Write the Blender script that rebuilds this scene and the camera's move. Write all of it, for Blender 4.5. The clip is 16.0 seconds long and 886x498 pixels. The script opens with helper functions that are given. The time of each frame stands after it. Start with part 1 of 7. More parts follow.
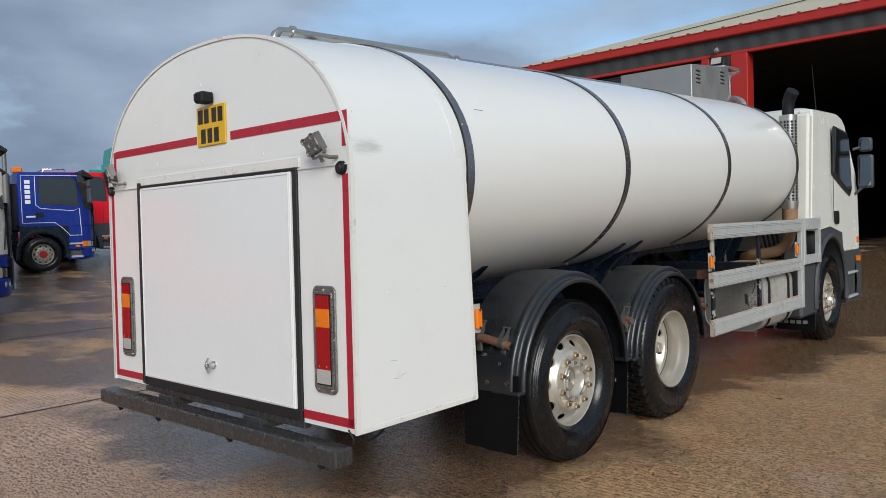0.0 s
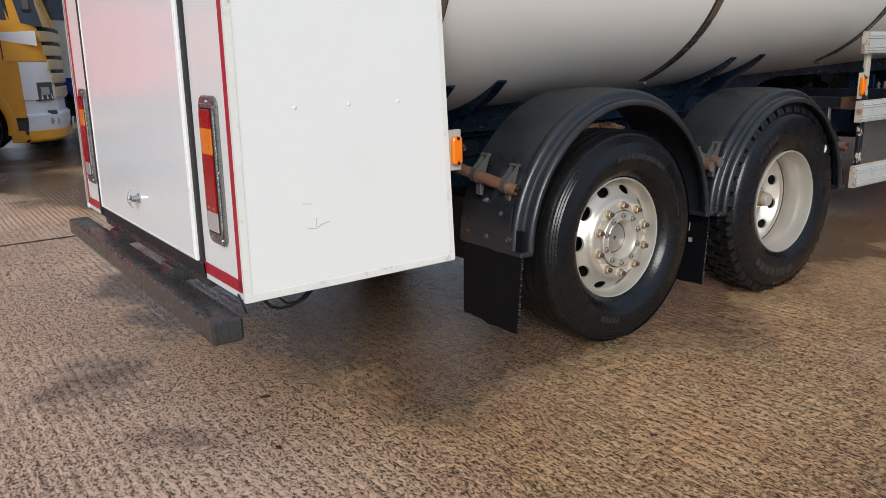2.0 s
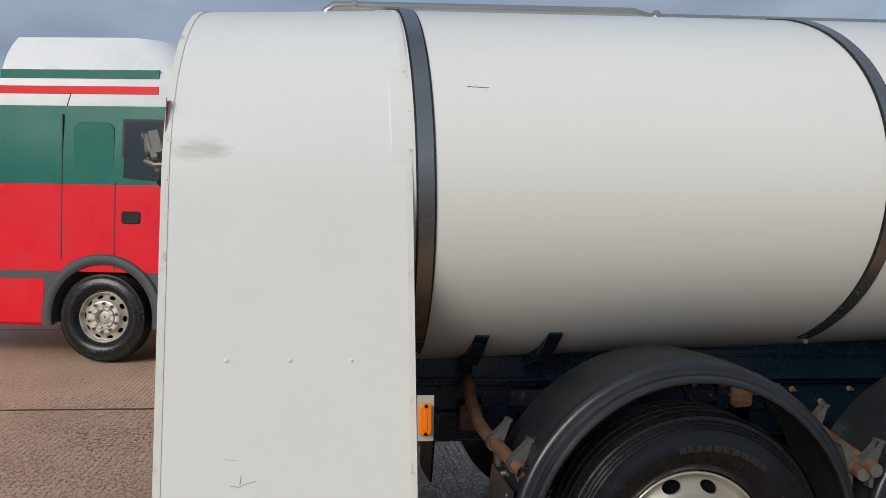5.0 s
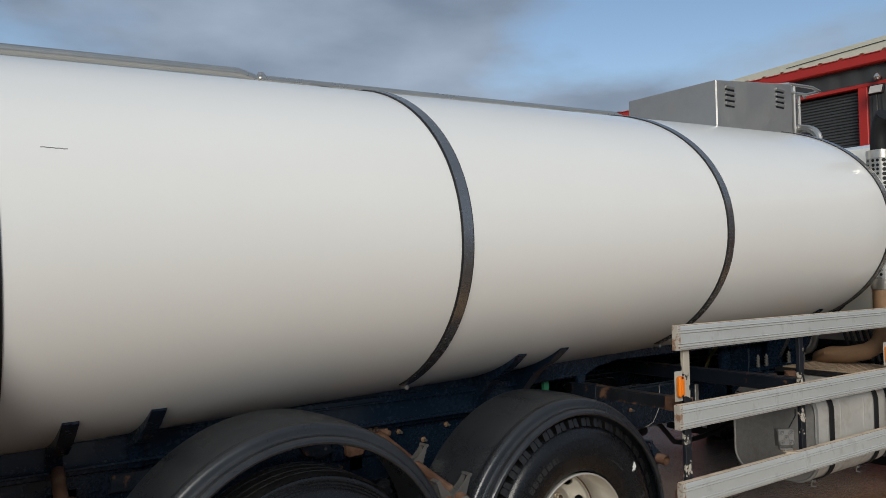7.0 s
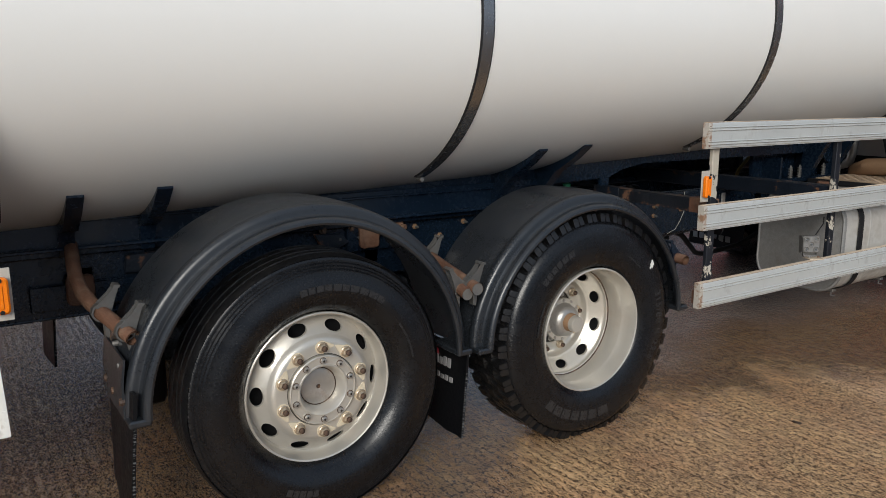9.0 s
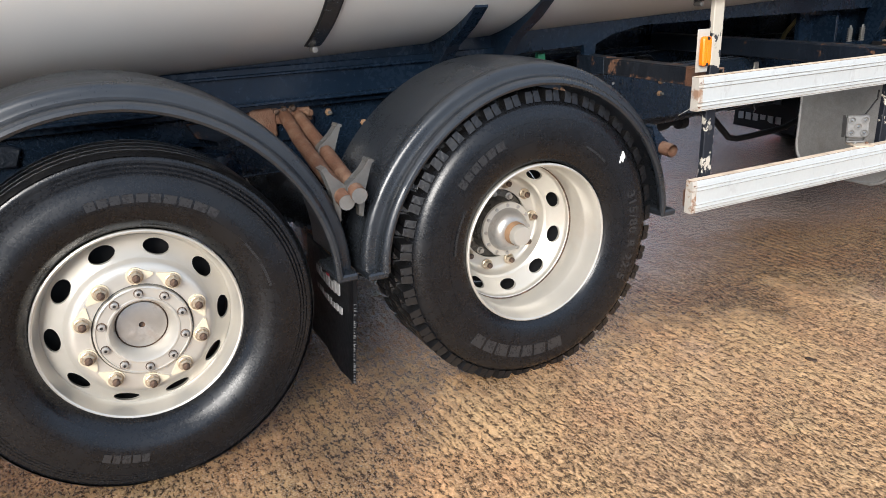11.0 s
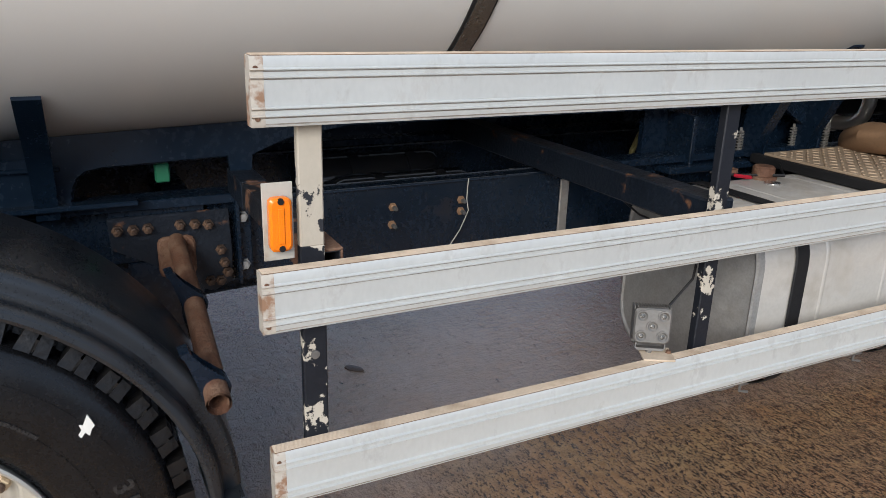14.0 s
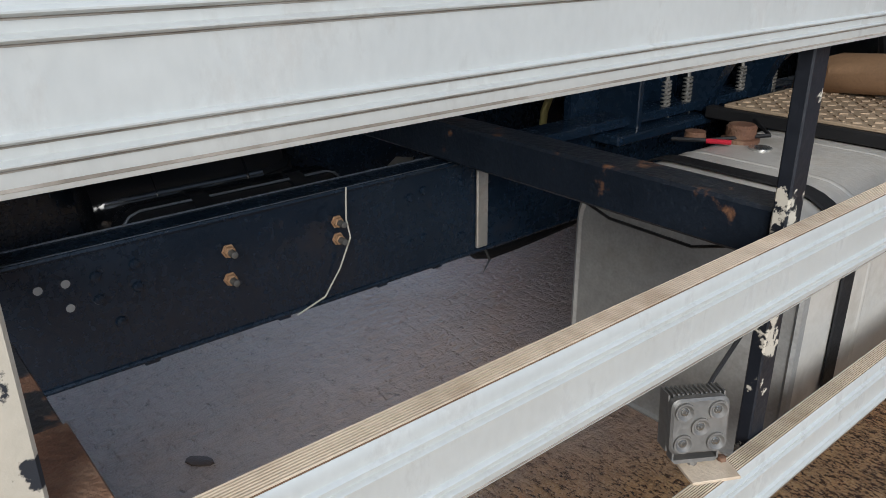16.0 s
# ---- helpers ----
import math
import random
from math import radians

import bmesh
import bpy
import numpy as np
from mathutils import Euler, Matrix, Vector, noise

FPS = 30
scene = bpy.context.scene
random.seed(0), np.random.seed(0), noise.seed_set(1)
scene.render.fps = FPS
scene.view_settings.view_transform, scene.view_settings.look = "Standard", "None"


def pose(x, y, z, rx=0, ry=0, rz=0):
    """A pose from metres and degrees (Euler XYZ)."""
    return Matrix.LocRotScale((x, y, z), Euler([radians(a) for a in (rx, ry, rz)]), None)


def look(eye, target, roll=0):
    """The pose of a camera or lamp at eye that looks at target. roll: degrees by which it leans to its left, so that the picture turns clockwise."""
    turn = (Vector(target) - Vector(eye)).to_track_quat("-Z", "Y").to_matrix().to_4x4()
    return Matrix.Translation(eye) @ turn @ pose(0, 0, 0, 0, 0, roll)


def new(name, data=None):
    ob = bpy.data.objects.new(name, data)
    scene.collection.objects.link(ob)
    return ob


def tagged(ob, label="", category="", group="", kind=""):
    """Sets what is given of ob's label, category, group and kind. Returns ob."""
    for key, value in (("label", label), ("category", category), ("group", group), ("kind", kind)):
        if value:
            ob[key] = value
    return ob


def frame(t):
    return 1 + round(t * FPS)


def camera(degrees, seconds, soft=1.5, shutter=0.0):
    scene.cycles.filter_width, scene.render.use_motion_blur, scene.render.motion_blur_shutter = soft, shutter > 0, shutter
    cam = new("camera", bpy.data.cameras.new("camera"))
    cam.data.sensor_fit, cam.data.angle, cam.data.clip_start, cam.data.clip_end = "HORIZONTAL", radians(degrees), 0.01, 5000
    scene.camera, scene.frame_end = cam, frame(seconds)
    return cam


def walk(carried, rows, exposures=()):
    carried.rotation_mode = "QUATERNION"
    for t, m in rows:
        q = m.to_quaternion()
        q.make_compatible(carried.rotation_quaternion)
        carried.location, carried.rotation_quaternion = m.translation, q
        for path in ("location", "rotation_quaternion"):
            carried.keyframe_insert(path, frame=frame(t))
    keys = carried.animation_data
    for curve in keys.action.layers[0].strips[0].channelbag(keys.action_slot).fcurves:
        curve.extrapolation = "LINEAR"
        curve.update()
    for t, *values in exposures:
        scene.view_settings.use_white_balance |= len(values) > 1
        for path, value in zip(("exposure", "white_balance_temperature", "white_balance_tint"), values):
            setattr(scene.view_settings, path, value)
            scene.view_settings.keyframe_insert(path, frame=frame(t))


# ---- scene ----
cam = camera(60.5, 16.0, soft=0.5)
PATH = [
    (0, (3.786, -2.254, 1.519), (2.456, -0.762, 1.453), -1.9),
    (0.5, (3.822, -1.929, 1.494), (2.433, -0.5, 1.338), -2.0),
    (1, (3.76, -1.609, 1.432), (2.32, -0.248, 1.162), -1.3),
    (1.5, (3.636, -1.253, 1.385), (2.141, 0.02, 1.004), -1.0),
    (2, (3.552, -0.866, 1.338), (1.975, 0.266, 0.859), -1.6),
    (2.5, (3.456, -0.489, 1.292), (1.767, 0.447, 0.77), -1.2),
    (3, (3.37, -0.161, 1.282), (1.539, 0.436, 0.746), -0.4),
    (3.2, (3.388, -0.01, 1.286), (1.498, 0.39, 0.771), -0.5),
    (5.3, (3.759, 0.565, 1.701), (1.791, 0.918, 1.721), 1.2),
    (5.5, (3.749, 0.574, 1.728), (1.798, 1.012, 1.777), 0.7),
    (6, (3.748, 0.599, 1.732), (1.88, 1.305, 1.831), -0.0),
    (6.5, (3.751, 0.64, 1.73), (2.009, 1.617, 1.823), -0.6),
    (7, (3.759, 0.669, 1.727), (2.129, 1.825, 1.793), -1.0),
    (7.5, (3.78, 0.705, 1.727), (2.242, 1.983, 1.736), -1.7),
    (8, (3.79, 0.72, 1.692), (2.281, 2.027, 1.575), -1.9),
    (8.5, (3.747, 0.712, 1.582), (2.19, 1.942, 1.334), -1.3),
    (8.7, (3.718, 0.729, 1.572), (2.119, 1.89, 1.263), -0.5),
    (10.8, (3.401, 1.599, 1.415), (1.718, 2.46, 0.76), -2.3),
    (11, (3.352, 1.731, 1.415), (1.678, 2.593, 0.743), -2.1),
    (11.5, (3.241, 2.05, 1.408), (1.608, 2.986, 0.733), -2.2),
    (12, (3.069, 2.377, 1.409), (1.493, 3.417, 0.748), -2.7),
    (12.5, (2.959, 2.706, 1.448), (1.402, 3.78, 0.795), -1.7),
    (13, (2.842, 3.032, 1.482), (1.251, 4.068, 0.855), 0.0),
    (13.5, (2.708, 3.322, 1.525), (1.072, 4.282, 0.892), 0.9),
    (14, (2.634, 3.575, 1.549), (0.944, 4.437, 0.916), 1.7),
    (14.5, (2.532, 3.746, 1.569), (0.811, 4.56, 0.956), 2.2),
    (15, (2.268, 3.792, 1.54), (0.578, 4.666, 0.924), 1.6),
    (15.5, (1.982, 3.876, 1.488), (0.38, 4.873, 0.825), 0.2),
    (16, (1.758, 3.958, 1.451), (0.328, 5.139, 0.701), -0.5),
]
walk(cam, [(t, look(eye, target, roll)) for t, eye, target, roll in PATH], exposures=[(0, -0.06, 6500, 6), (1.5, 0.05, 6500, 8), (3.2, 0.2, 6450, 10), (5.3, -0.28, 6750, 7), (7, -0.25, 6750, 7), (8, -0.14, 6700, 8), (8.7, -0.05, 6600, 8), (10.8, 1.16, 6500, 10), (12.5, 1.02, 6500, 10), (13.5, 0.70, 6500, 10), (14.5, 0.48, 6400, 10), (16, 0.55, 6350, 8)])

# ---- world, sun ----
SUN_DIR = Vector((0.72, -0.56, 0.42)).normalized()
world = bpy.data.worlds.new("overcast_sky")
scene.world = world
world.use_nodes = True
wn, wl = world.node_tree.nodes, world.node_tree.links
wn.clear()
w_out = wn.new("ShaderNodeOutputWorld")
w_bg = wn.new("ShaderNodeBackground")
sky = wn.new("ShaderNodeTexSky")
sky.sky_type = "NISHITA"
sky.sun_disc = False
sky.sun_elevation = math.asin(SUN_DIR.z)
sky.sun_rotation = math.atan2(SUN_DIR.x, SUN_DIR.y)
w_co = wn.new("ShaderNodeTexCoord")
w_map = wn.new("ShaderNodeMapping")
w_map.inputs["Scale"].default_value = (1.0, 1.0, 2.6)
w_map.inputs["Location"].default_value = (0.35, 0.1, 0.0)
w_n1 = wn.new("ShaderNodeTexNoise")
w_n1.inputs["Scale"].default_value = 2.1
w_n1.inputs["Detail"].default_value = 7
w_n1.inputs["Roughness"].default_value = 0.52
w_r1 = wn.new("ShaderNodeValToRGB")
w_r1.color_ramp.elements[0].position = 0.34
w_r1.color_ramp.elements[1].position = 0.50
w_n2 = wn.new("ShaderNodeTexNoise")
w_n2.inputs["Scale"].default_value = 3.4
w_n2.inputs["Detail"].default_value = 6
w_r2 = wn.new("ShaderNodeValToRGB")
w_r2.color_ramp.elements[0].position = 0.30
w_r2.color_ramp.elements[0].color = (1.95, 2.6, 3.75, 1)
w_r2.color_ramp.elements[1].position = 0.72
w_r2.color_ramp.elements[1].color = (4.3, 5.25, 6.9, 1)
# a clear gap in the cloud over the shed
gap_dir = Vector((-0.46, 0.80, 0.38)).normalized()
w_dist = wn.new("ShaderNodeVectorMath")
w_dist.operation = "DISTANCE"
w_dist.inputs[1].default_value = gap_dir
w_gap = wn.new("ShaderNodeMapRange")
w_gap.inputs["From Min"].default_value, w_gap.inputs["From Max"].default_value = 0.05, 0.46
w_gap.inputs["To Min"].default_value, w_gap.inputs["To Max"].default_value = -0.26, 0.03
w_sum = wn.new("ShaderNodeMath")
w_sum.operation = "ADD"
w_mix = wn.new("ShaderNodeMix")
w_mix.data_type = "RGBA"
wl.new(w_co.outputs["Generated"], w_map.inputs["Vector"])
wl.new(w_map.outputs[0], w_n1.inputs["Vector"])
wl.new(w_map.outputs[0], w_n2.inputs["Vector"])
wl.new(w_co.outputs["Generated"], w_dist.inputs[0])
wl.new(w_dist.outputs["Value"], w_gap.inputs["Value"])
wl.new(w_n1.outputs[0], w_sum.inputs[0])
wl.new(w_gap.outputs[0], w_sum.inputs[1])
wl.new(w_sum.outputs[0], w_r1.inputs[0])
wl.new(w_n2.outputs[0], w_r2.inputs[0])
wl.new(w_r1.outputs[0], w_mix.inputs["Factor"])
w_blue = wn.new("ShaderNodeMix")
w_blue.data_type, w_blue.blend_type = "RGBA", "MULTIPLY"
w_blue.inputs["Factor"].default_value = 1.0
w_blue.inputs["B"].default_value = (1.4, 1.45, 1.55, 1)
wl.new(sky.outputs[0], w_blue.inputs["A"])
wl.new(w_blue.outputs["Result"], w_mix.inputs["A"])
wl.new(w_r2.outputs[0], w_mix.inputs["B"])
wl.new(w_mix.outputs["Result"], w_bg.inputs["Color"])
w_bg.inputs["Strength"].default_value = 0.1
wl.new(w_bg.outputs[0], w_out.inputs["Surface"])

sun = bpy.data.lights.new("sun", "SUN")
sun.energy = 2.7
sun.angle = radians(32)
sun.color = (1.0, 0.965, 0.92)
sun_ob = new("sun", sun)
sun_ob.matrix_world = look(SUN_DIR * 50, (0, 0, 0))


# ---- materials ----
def mat(name, rgb, rough=0.5, metal=0.0, vary=0.06, scale=6.0, bump=0.0, bscale=60.0, dirt=0.0, dirt_rgb=(0.16, 0.12, 0.08),
        dscale=3.0, dedge=(0.5, 0.7), spread=0.12, coat=0.0, stretch=(1, 1, 1), rand=0.0, spec=0.5):
    """A surface with grain at two sizes, stains of another colour, and fine relief."""
    m = bpy.data.materials.new(name)
    m.use_nodes = True
    n, l = m.node_tree.nodes, m.node_tree.links
    b = n["Principled BSDF"]
    b.inputs["Metallic"].default_value = metal
    b.inputs["Coat Weight"].default_value = coat
    b.inputs["Coat Roughness"].default_value = 0.08
    b.inputs["Specular IOR Level"].default_value = spec
    co = n.new("ShaderNodeTexCoord")
    mp = n.new("ShaderNodeMapping")
    mp.inputs["Scale"].default_value = stretch
    l.new(co.outputs["Object"], mp.inputs["Vector"])
    big = n.new("ShaderNodeTexNoise")
    big.inputs["Scale"].default_value = scale
    big.inputs["Detail"].default_value = 6
    fine = n.new("ShaderNodeTexNoise")
    fine.inputs["Scale"].default_value = bscale
    fine.inputs["Detail"].default_value = 4
    for x in (big, fine):
        l.new(mp.outputs[0], x.inputs["Vector"])
    add = n.new("ShaderNodeMath")
    add.operation = "ADD"
    l.new(big.outputs[0], add.inputs[0])
    l.new(fine.outputs[0], add.inputs[1])
    val = n.new("ShaderNodeMapRange")
    val.inputs["From Min"].default_value, val.inputs["From Max"].default_value = 0.6, 1.4
    val.inputs["To Min"].default_value, val.inputs["To Max"].default_value = 1 - vary, 1 + vary
    l.new(add.outputs[0], val.inputs["Value"])
    hsv = n.new("ShaderNodeHueSaturation")
    hsv.inputs["Color"].default_value = (*rgb, 1)
    l.new(val.outputs[0], hsv.inputs["Value"])
    colour = hsv.outputs[0]
    if rand:
        info = n.new("ShaderNodeObjectInfo")
        rr = n.new("ShaderNodeMapRange")
        rr.inputs["To Min"].default_value, rr.inputs["To Max"].default_value = 1 - rand, 1 + rand
        l.new(info.outputs["Random"], rr.inputs["Value"])
        h2 = n.new("ShaderNodeHueSaturation")
        l.new(rr.outputs[0], h2.inputs["Value"])
        l.new(colour, h2.inputs["Color"])
        colour = h2.outputs[0]
    ro = n.new("ShaderNodeMapRange")
    ro.inputs["From Min"].default_value, ro.inputs["From Max"].default_value = 0.6, 1.4
    ro.inputs["To Min"].default_value, ro.inputs["To Max"].default_value = max(0.02, rough - spread), min(1, rough + spread)
    l.new(add.outputs[0], ro.inputs["Value"])
    rough_out = ro.outputs[0]
    if dirt:
        dn = n.new("ShaderNodeTexNoise")
        dn.inputs["Scale"].default_value = dscale
        dn.inputs["Detail"].default_value = 9
        dn.inputs["Roughness"].default_value = 0.62
        l.new(mp.outputs[0], dn.inputs["Vector"])
        dr = n.new("ShaderNodeMapRange")
        dr.inputs["From Min"].default_value, dr.inputs["From Max"].default_value = dedge
        dr.inputs["To Max"].default_value = dirt
        l.new(dn.outputs[0], dr.inputs["Value"])
        mx = n.new("ShaderNodeMix")
        mx.data_type = "RGBA"
        l.new(dr.outputs[0], mx.inputs["Factor"])
        l.new(colour, mx.inputs["A"])
        mx.inputs["B"].default_value = (*dirt_rgb, 1)
        colour = mx.outputs["Result"]
        rx = n.new("ShaderNodeMix")
        l.new(dr.outputs[0], rx.inputs["Factor"])
        l.new(rough_out, rx.inputs["A"])
        rx.inputs["B"].default_value = 0.8
        rough_out = rx.outputs["Result"]
        if metal:
            me = n.new("ShaderNodeMix")
            l.new(dr.outputs[0], me.inputs["Factor"])
            me.inputs["A"].default_value, me.inputs["B"].default_value = metal, 0.0
            l.new(me.outputs["Result"], b.inputs["Metallic"])
    l.new(colour, b.inputs["Base Color"])
    l.new(rough_out, b.inputs["Roughness"])
    if bump:
        bp = n.new("ShaderNodeBump")
        bp.inputs["Strength"].default_value = bump
        bp.inputs["Distance"].default_value = 0.01
        l.new(add.outputs[0], bp.inputs["Height"])
        l.new(bp.outputs[0], b.inputs["Normal"])
    return m


def lamp_glass(name, rgb, rough=0.18):
    m = mat(name, rgb, rough, 0, 0.08, 30, 0.15, 160)
    m.node_tree.nodes["Principled BSDF"].inputs["Coat Weight"].default_value = 0.25
    m.node_tree.nodes["Principled BSDF"].inputs["Specular IOR Level"].default_value = 0.3
    return m


BROWN = (0.13, 0.085, 0.05)
RUST = (0.16, 0.06, 0.022)
M_WHITE = mat("white_panel_paint", (0.81, 0.81, 0.785), 0.32, 0, 0.008, 3, 0.0, 70, 0.10, (0.42, 0.38, 0.30), 2.2, (0.52, 0.75), coat=0.25, spread=0.03)
M_TANK = mat("white_tank_paint", (0.81, 0.80, 0.765), 0.25, 0, 0.010, 1.2, 0.0, 3, coat=0.25, spread=0.015)
M_DOOR = mat("white_gloss_door", (0.81, 0.82, 0.82), 0.20, 0, 0.015, 3, 0.01, 50, 0.05, (0.4, 0.37, 0.3), 3, coat=0.15, spread=0.04)
M_TRIM = mat("off_white_trim", (0.76, 0.75, 0.70), 0.42, 0, 0.04, 12, 0.05, 90, 0.35, (0.22, 0.17, 0.11), 14, (0.60, 0.70))
M_RED = mat("red_reflective_tape", (0.42, 0.012, 0.03), 0.35, 0, 0.05, 20, 0.15, 260)
M_RUBBER = mat("black_rubber_seal", (0.012, 0.012, 0.013), 0.55, 0, 0.2, 30, 0.1, 120)
M_TYRE = mat("black_tyre_rubber", (0.0060, 0.0064, 0.0075), 0.27, 0, 0.2, 14, 0.03, 130, 0.25, (0.014, 0.0135, 0.013), 5, (0.55, 0.75), spec=0.42)
M_TREAD = mat("worn_tyre_tread", (0.0065, 0.0065, 0.007), 0.36, 0, 0.25, 18, 0.25, 90, 0.35, (0.04, 0.034, 0.028), 12, (0.54, 0.72), spec=0.5)
M_FENDER = mat("black_plastic_mudguard", (0.0150, 0.0175, 0.0210), 0.30, 0, 0.15, 8, 0.015, 150, 0.4, (0.040, 0.042, 0.044), 3, (0.50, 0.85), spread=0.09, spec=0.6)
M_FLAP = mat("black_rubber_flap", (0.0040, 0.0045, 0.0055), 0.46, 0, 0.25, 9, 0.12, 60, 0.35, (0.012, 0.011, 0.010), 6, (0.52, 0.75), spec=0.18)
M_EDGEGLINT = mat("painted_edge_highlight", (0.055, 0.065, 0.080), 0.30, 0.2, 0.25, 12, 0.05, 90, 0.5, (0.02, 0.022, 0.026), 6, (0.5, 0.65))
M_FRAY = mat("frayed_grey_rubber", (0.10, 0.098, 0.092), 0.8)
M_CHASSIS = mat("dark_blue_chassis_paint", (0.0050, 0.0112, 0.0215), 0.26, 0.0, 0.25, 7, 0.05, 70, 0.45, (0.04, 0.027, 0.019), 5, (0.62, 0.74), spread=0.12, spec=0.45)
M_SUB = mat("dark_blue_subframe_paint", (0.0056, 0.0128, 0.0250), 0.24, 0.0, 0.25, 5, 0.04, 60, 0.4, (0.02, 0.016, 0.014), 4, (0.60, 0.75), spread=0.15, spec=0.4)
M_RUST = mat("rusted_steel", (0.13, 0.060, 0.034), 0.72, 0.1, 0.35, 22, 0.5, 140, 0.75, (0.20, 0.12, 0.075), 14, (0.48, 0.62))
M_RUSTDARK = mat("dark_paint_with_rust_patches", (0.008, 0.012, 0.019), 0.4, 0.0, 0.25, 9, 0.3, 80, 0.9, (0.15, 0.07, 0.035), 11, (0.60, 0.68), spec=0.35)
M_RUSTMIX = mat("flaking_dark_paint_over_rust", (0.010, 0.012, 0.016), 0.45, 0.0, 0.25, 9, 0.3, 80, 0.95, (0.12, 0.058, 0.033), 13, (0.545, 0.60))
M_GLOSS = mat("glossy_black_tank_paint", (0.005, 0.006, 0.008), 0.12, 0, 0.1, 6, 0.0, 40, 0.25, (0.02, 0.018, 0.016), 5, (0.55, 0.75), spread=0.05)
M_STEPTOP = mat("rusty_tan_chequer_plate", (0.36, 0.27, 0.185), 0.62, 0.15, 0.15, 9, 0.2, 120, 0.6, (0.20, 0.12, 0.07), 9, (0.5, 0.68))
M_NICK = mat("chipped_paint_edge", (0.50, 0.48, 0.44), 0.6)
M_EXH = mat("rust_brown_exhaust", (0.30, 0.18, 0.10), 0.7, 0.2, 0.15, 14, 0.2, 120, 0.5, (0.16, 0.085, 0.05), 9, (0.5, 0.7))
M_ALU = mat("grey_aluminium_rail", (0.53, 0.545, 0.53), 0.40, 0.25, 0.06, 5, 0.02, 120, 0.5, (0.38, 0.375, 0.36), 17, (0.565, 0.64), stretch=(1, 0.8, 0.45))
M_GROOVEBROWN = mat("brown_groove_dirt_shade", (0.13, 0.078, 0.045), 0.8, 0, 0.25, 14, 0.2, 140, 0.6, (0.30, 0.21, 0.14), 8, (0.5, 0.68))
M_RIDGELINE = mat("grey_brown_ridge_shade", (0.20, 0.175, 0.145), 0.7, 0, 0.25, 14, 0.1, 140, 0.8, (0.40, 0.37, 0.33), 9, (0.42, 0.62))
M_ALUTOP = mat("dirty_aluminium_rail_top", (0.60, 0.49, 0.37), 0.6, 0.15, 0.15, 9, 0.2, 160, 0.6, (0.24, 0.155, 0.09), 10, (0.46, 0.68))
M_POST = mat("flaking_cream_paint_post", (0.44, 0.40, 0.33), 0.5, 0, 0.06, 9, 0.12, 80, 1.0, (0.014, 0.016, 0.022), 9, (0.525, 0.54))
M_RIM = mat("silver_painted_wheel", (0.55, 0.52, 0.46), 0.32, 0.5, 0.03, 4, 0.0, 30, 0.45, (0.34, 0.23, 0.14), 3.5, (0.58, 0.85), spread=0.04)
M_HUB = mat("dull_hub_metal", (0.42, 0.40, 0.37), 0.36, 0.7, 0.08, 14, 0.03, 60, 0.5, (0.15, 0.09, 0.05), 14, (0.54, 0.68), spread=0.08)
M_NUT = mat("brassy_wheel_nut", (0.46, 0.38, 0.28), 0.32, 0.65, 0.10, 30, 0.02, 120, 0.6, (0.26, 0.15, 0.08), 40, (0.52, 0.70), spread=0.06)
M_STAINLESS = mat("brushed_stainless_pipe", (0.52, 0.50, 0.46), 0.30, 0.9, 0.04, 6, 0.0, 20, 0.15, (0.3, 0.27, 0.22), 3, (0.55, 0.8), spread=0.05)
M_STEELBOX = mat("dull_stainless_sheet", (0.36, 0.36, 0.35), 0.42, 0.7, 0.08, 4, 0.05, 80, 0.4, (0.22, 0.2, 0.17), 3, (0.45, 0.75))
M_STRAP = mat("grey_steel_strap", (0.30, 0.295, 0.29), 0.27, 0.9, 0.02, 3, 0.0, 40, spread=0.01)
M_BUMPER = mat("worn_dark_bumper", (0.050, 0.051, 0.050), 0.26, 0.25, 0.2, 7, 0.03, 90, 0.4, (0.10, 0.097, 0.09), 8, (0.56, 0.76), stretch=(0.9, 1, 0.35))
M_BAREEDGE = mat("bare_scuffed_steel", (0.12, 0.115, 0.10), 0.5, 0.2, 0.2, 30, 0.1, 120)
M_LAMPRIM = mat("grey_steel_surround", (0.26, 0.26, 0.25), 0.30, 0.8, 0.15, 20, 0.05, 120)
M_CAST = mat("grey_cast_steel", (0.20, 0.195, 0.185), 0.5, 0.6, 0.15, 20, 0.1, 120, 0.3, (0.12, 0.08, 0.05), 20)
M_FUEL = mat("weathered_aluminium_tank", (0.56, 0.54, 0.50), 0.42, 0.35, 0.1, 4, 0.08, 80, 0.6, (0.27, 0.23, 0.18), 5, (0.52, 0.68))
M_FUELEND = mat("grey_tank_end", (0.27, 0.268, 0.26), 0.5, 0.25, 0.22, 30, 0.1, 130, 0.3, (0.2, 0.18, 0.15), 9)
M_GREYPLASTIC = mat("dark_grey_cab_plastic", (0.055, 0.06, 0.066), 0.5, 0, 0.08, 8, 0.08, 160)
M_CAB = mat("cream_white_cab_paint", (0.80, 0.785, 0.72), 0.26, 0, 0.006, 2, 0.0, 20, coat=0.3, spread=0.02)
M_GLASS = mat("dark_tinted_glass", (0.02, 0.026, 0.03), 0.05, 0, 0.1, 4, 0, 40, spread=0.02, coat=1.0)
M_OILY = mat("oily_hub_flange", (0.10, 0.092, 0.08), 0.25, 0.5, 0.3, 18, 0.1, 90, 0.8, (0.03, 0.025, 0.02), 12, (0.45, 0.6))
# lettering lighter than the tyre: its sheen is put into the colour
M_TYREMARK = mat("raised_tyre_lettering", (0.021, 0.021, 0.022), 0.30, 0, 0.2, 40, 0.05, 130, spec=0.5)
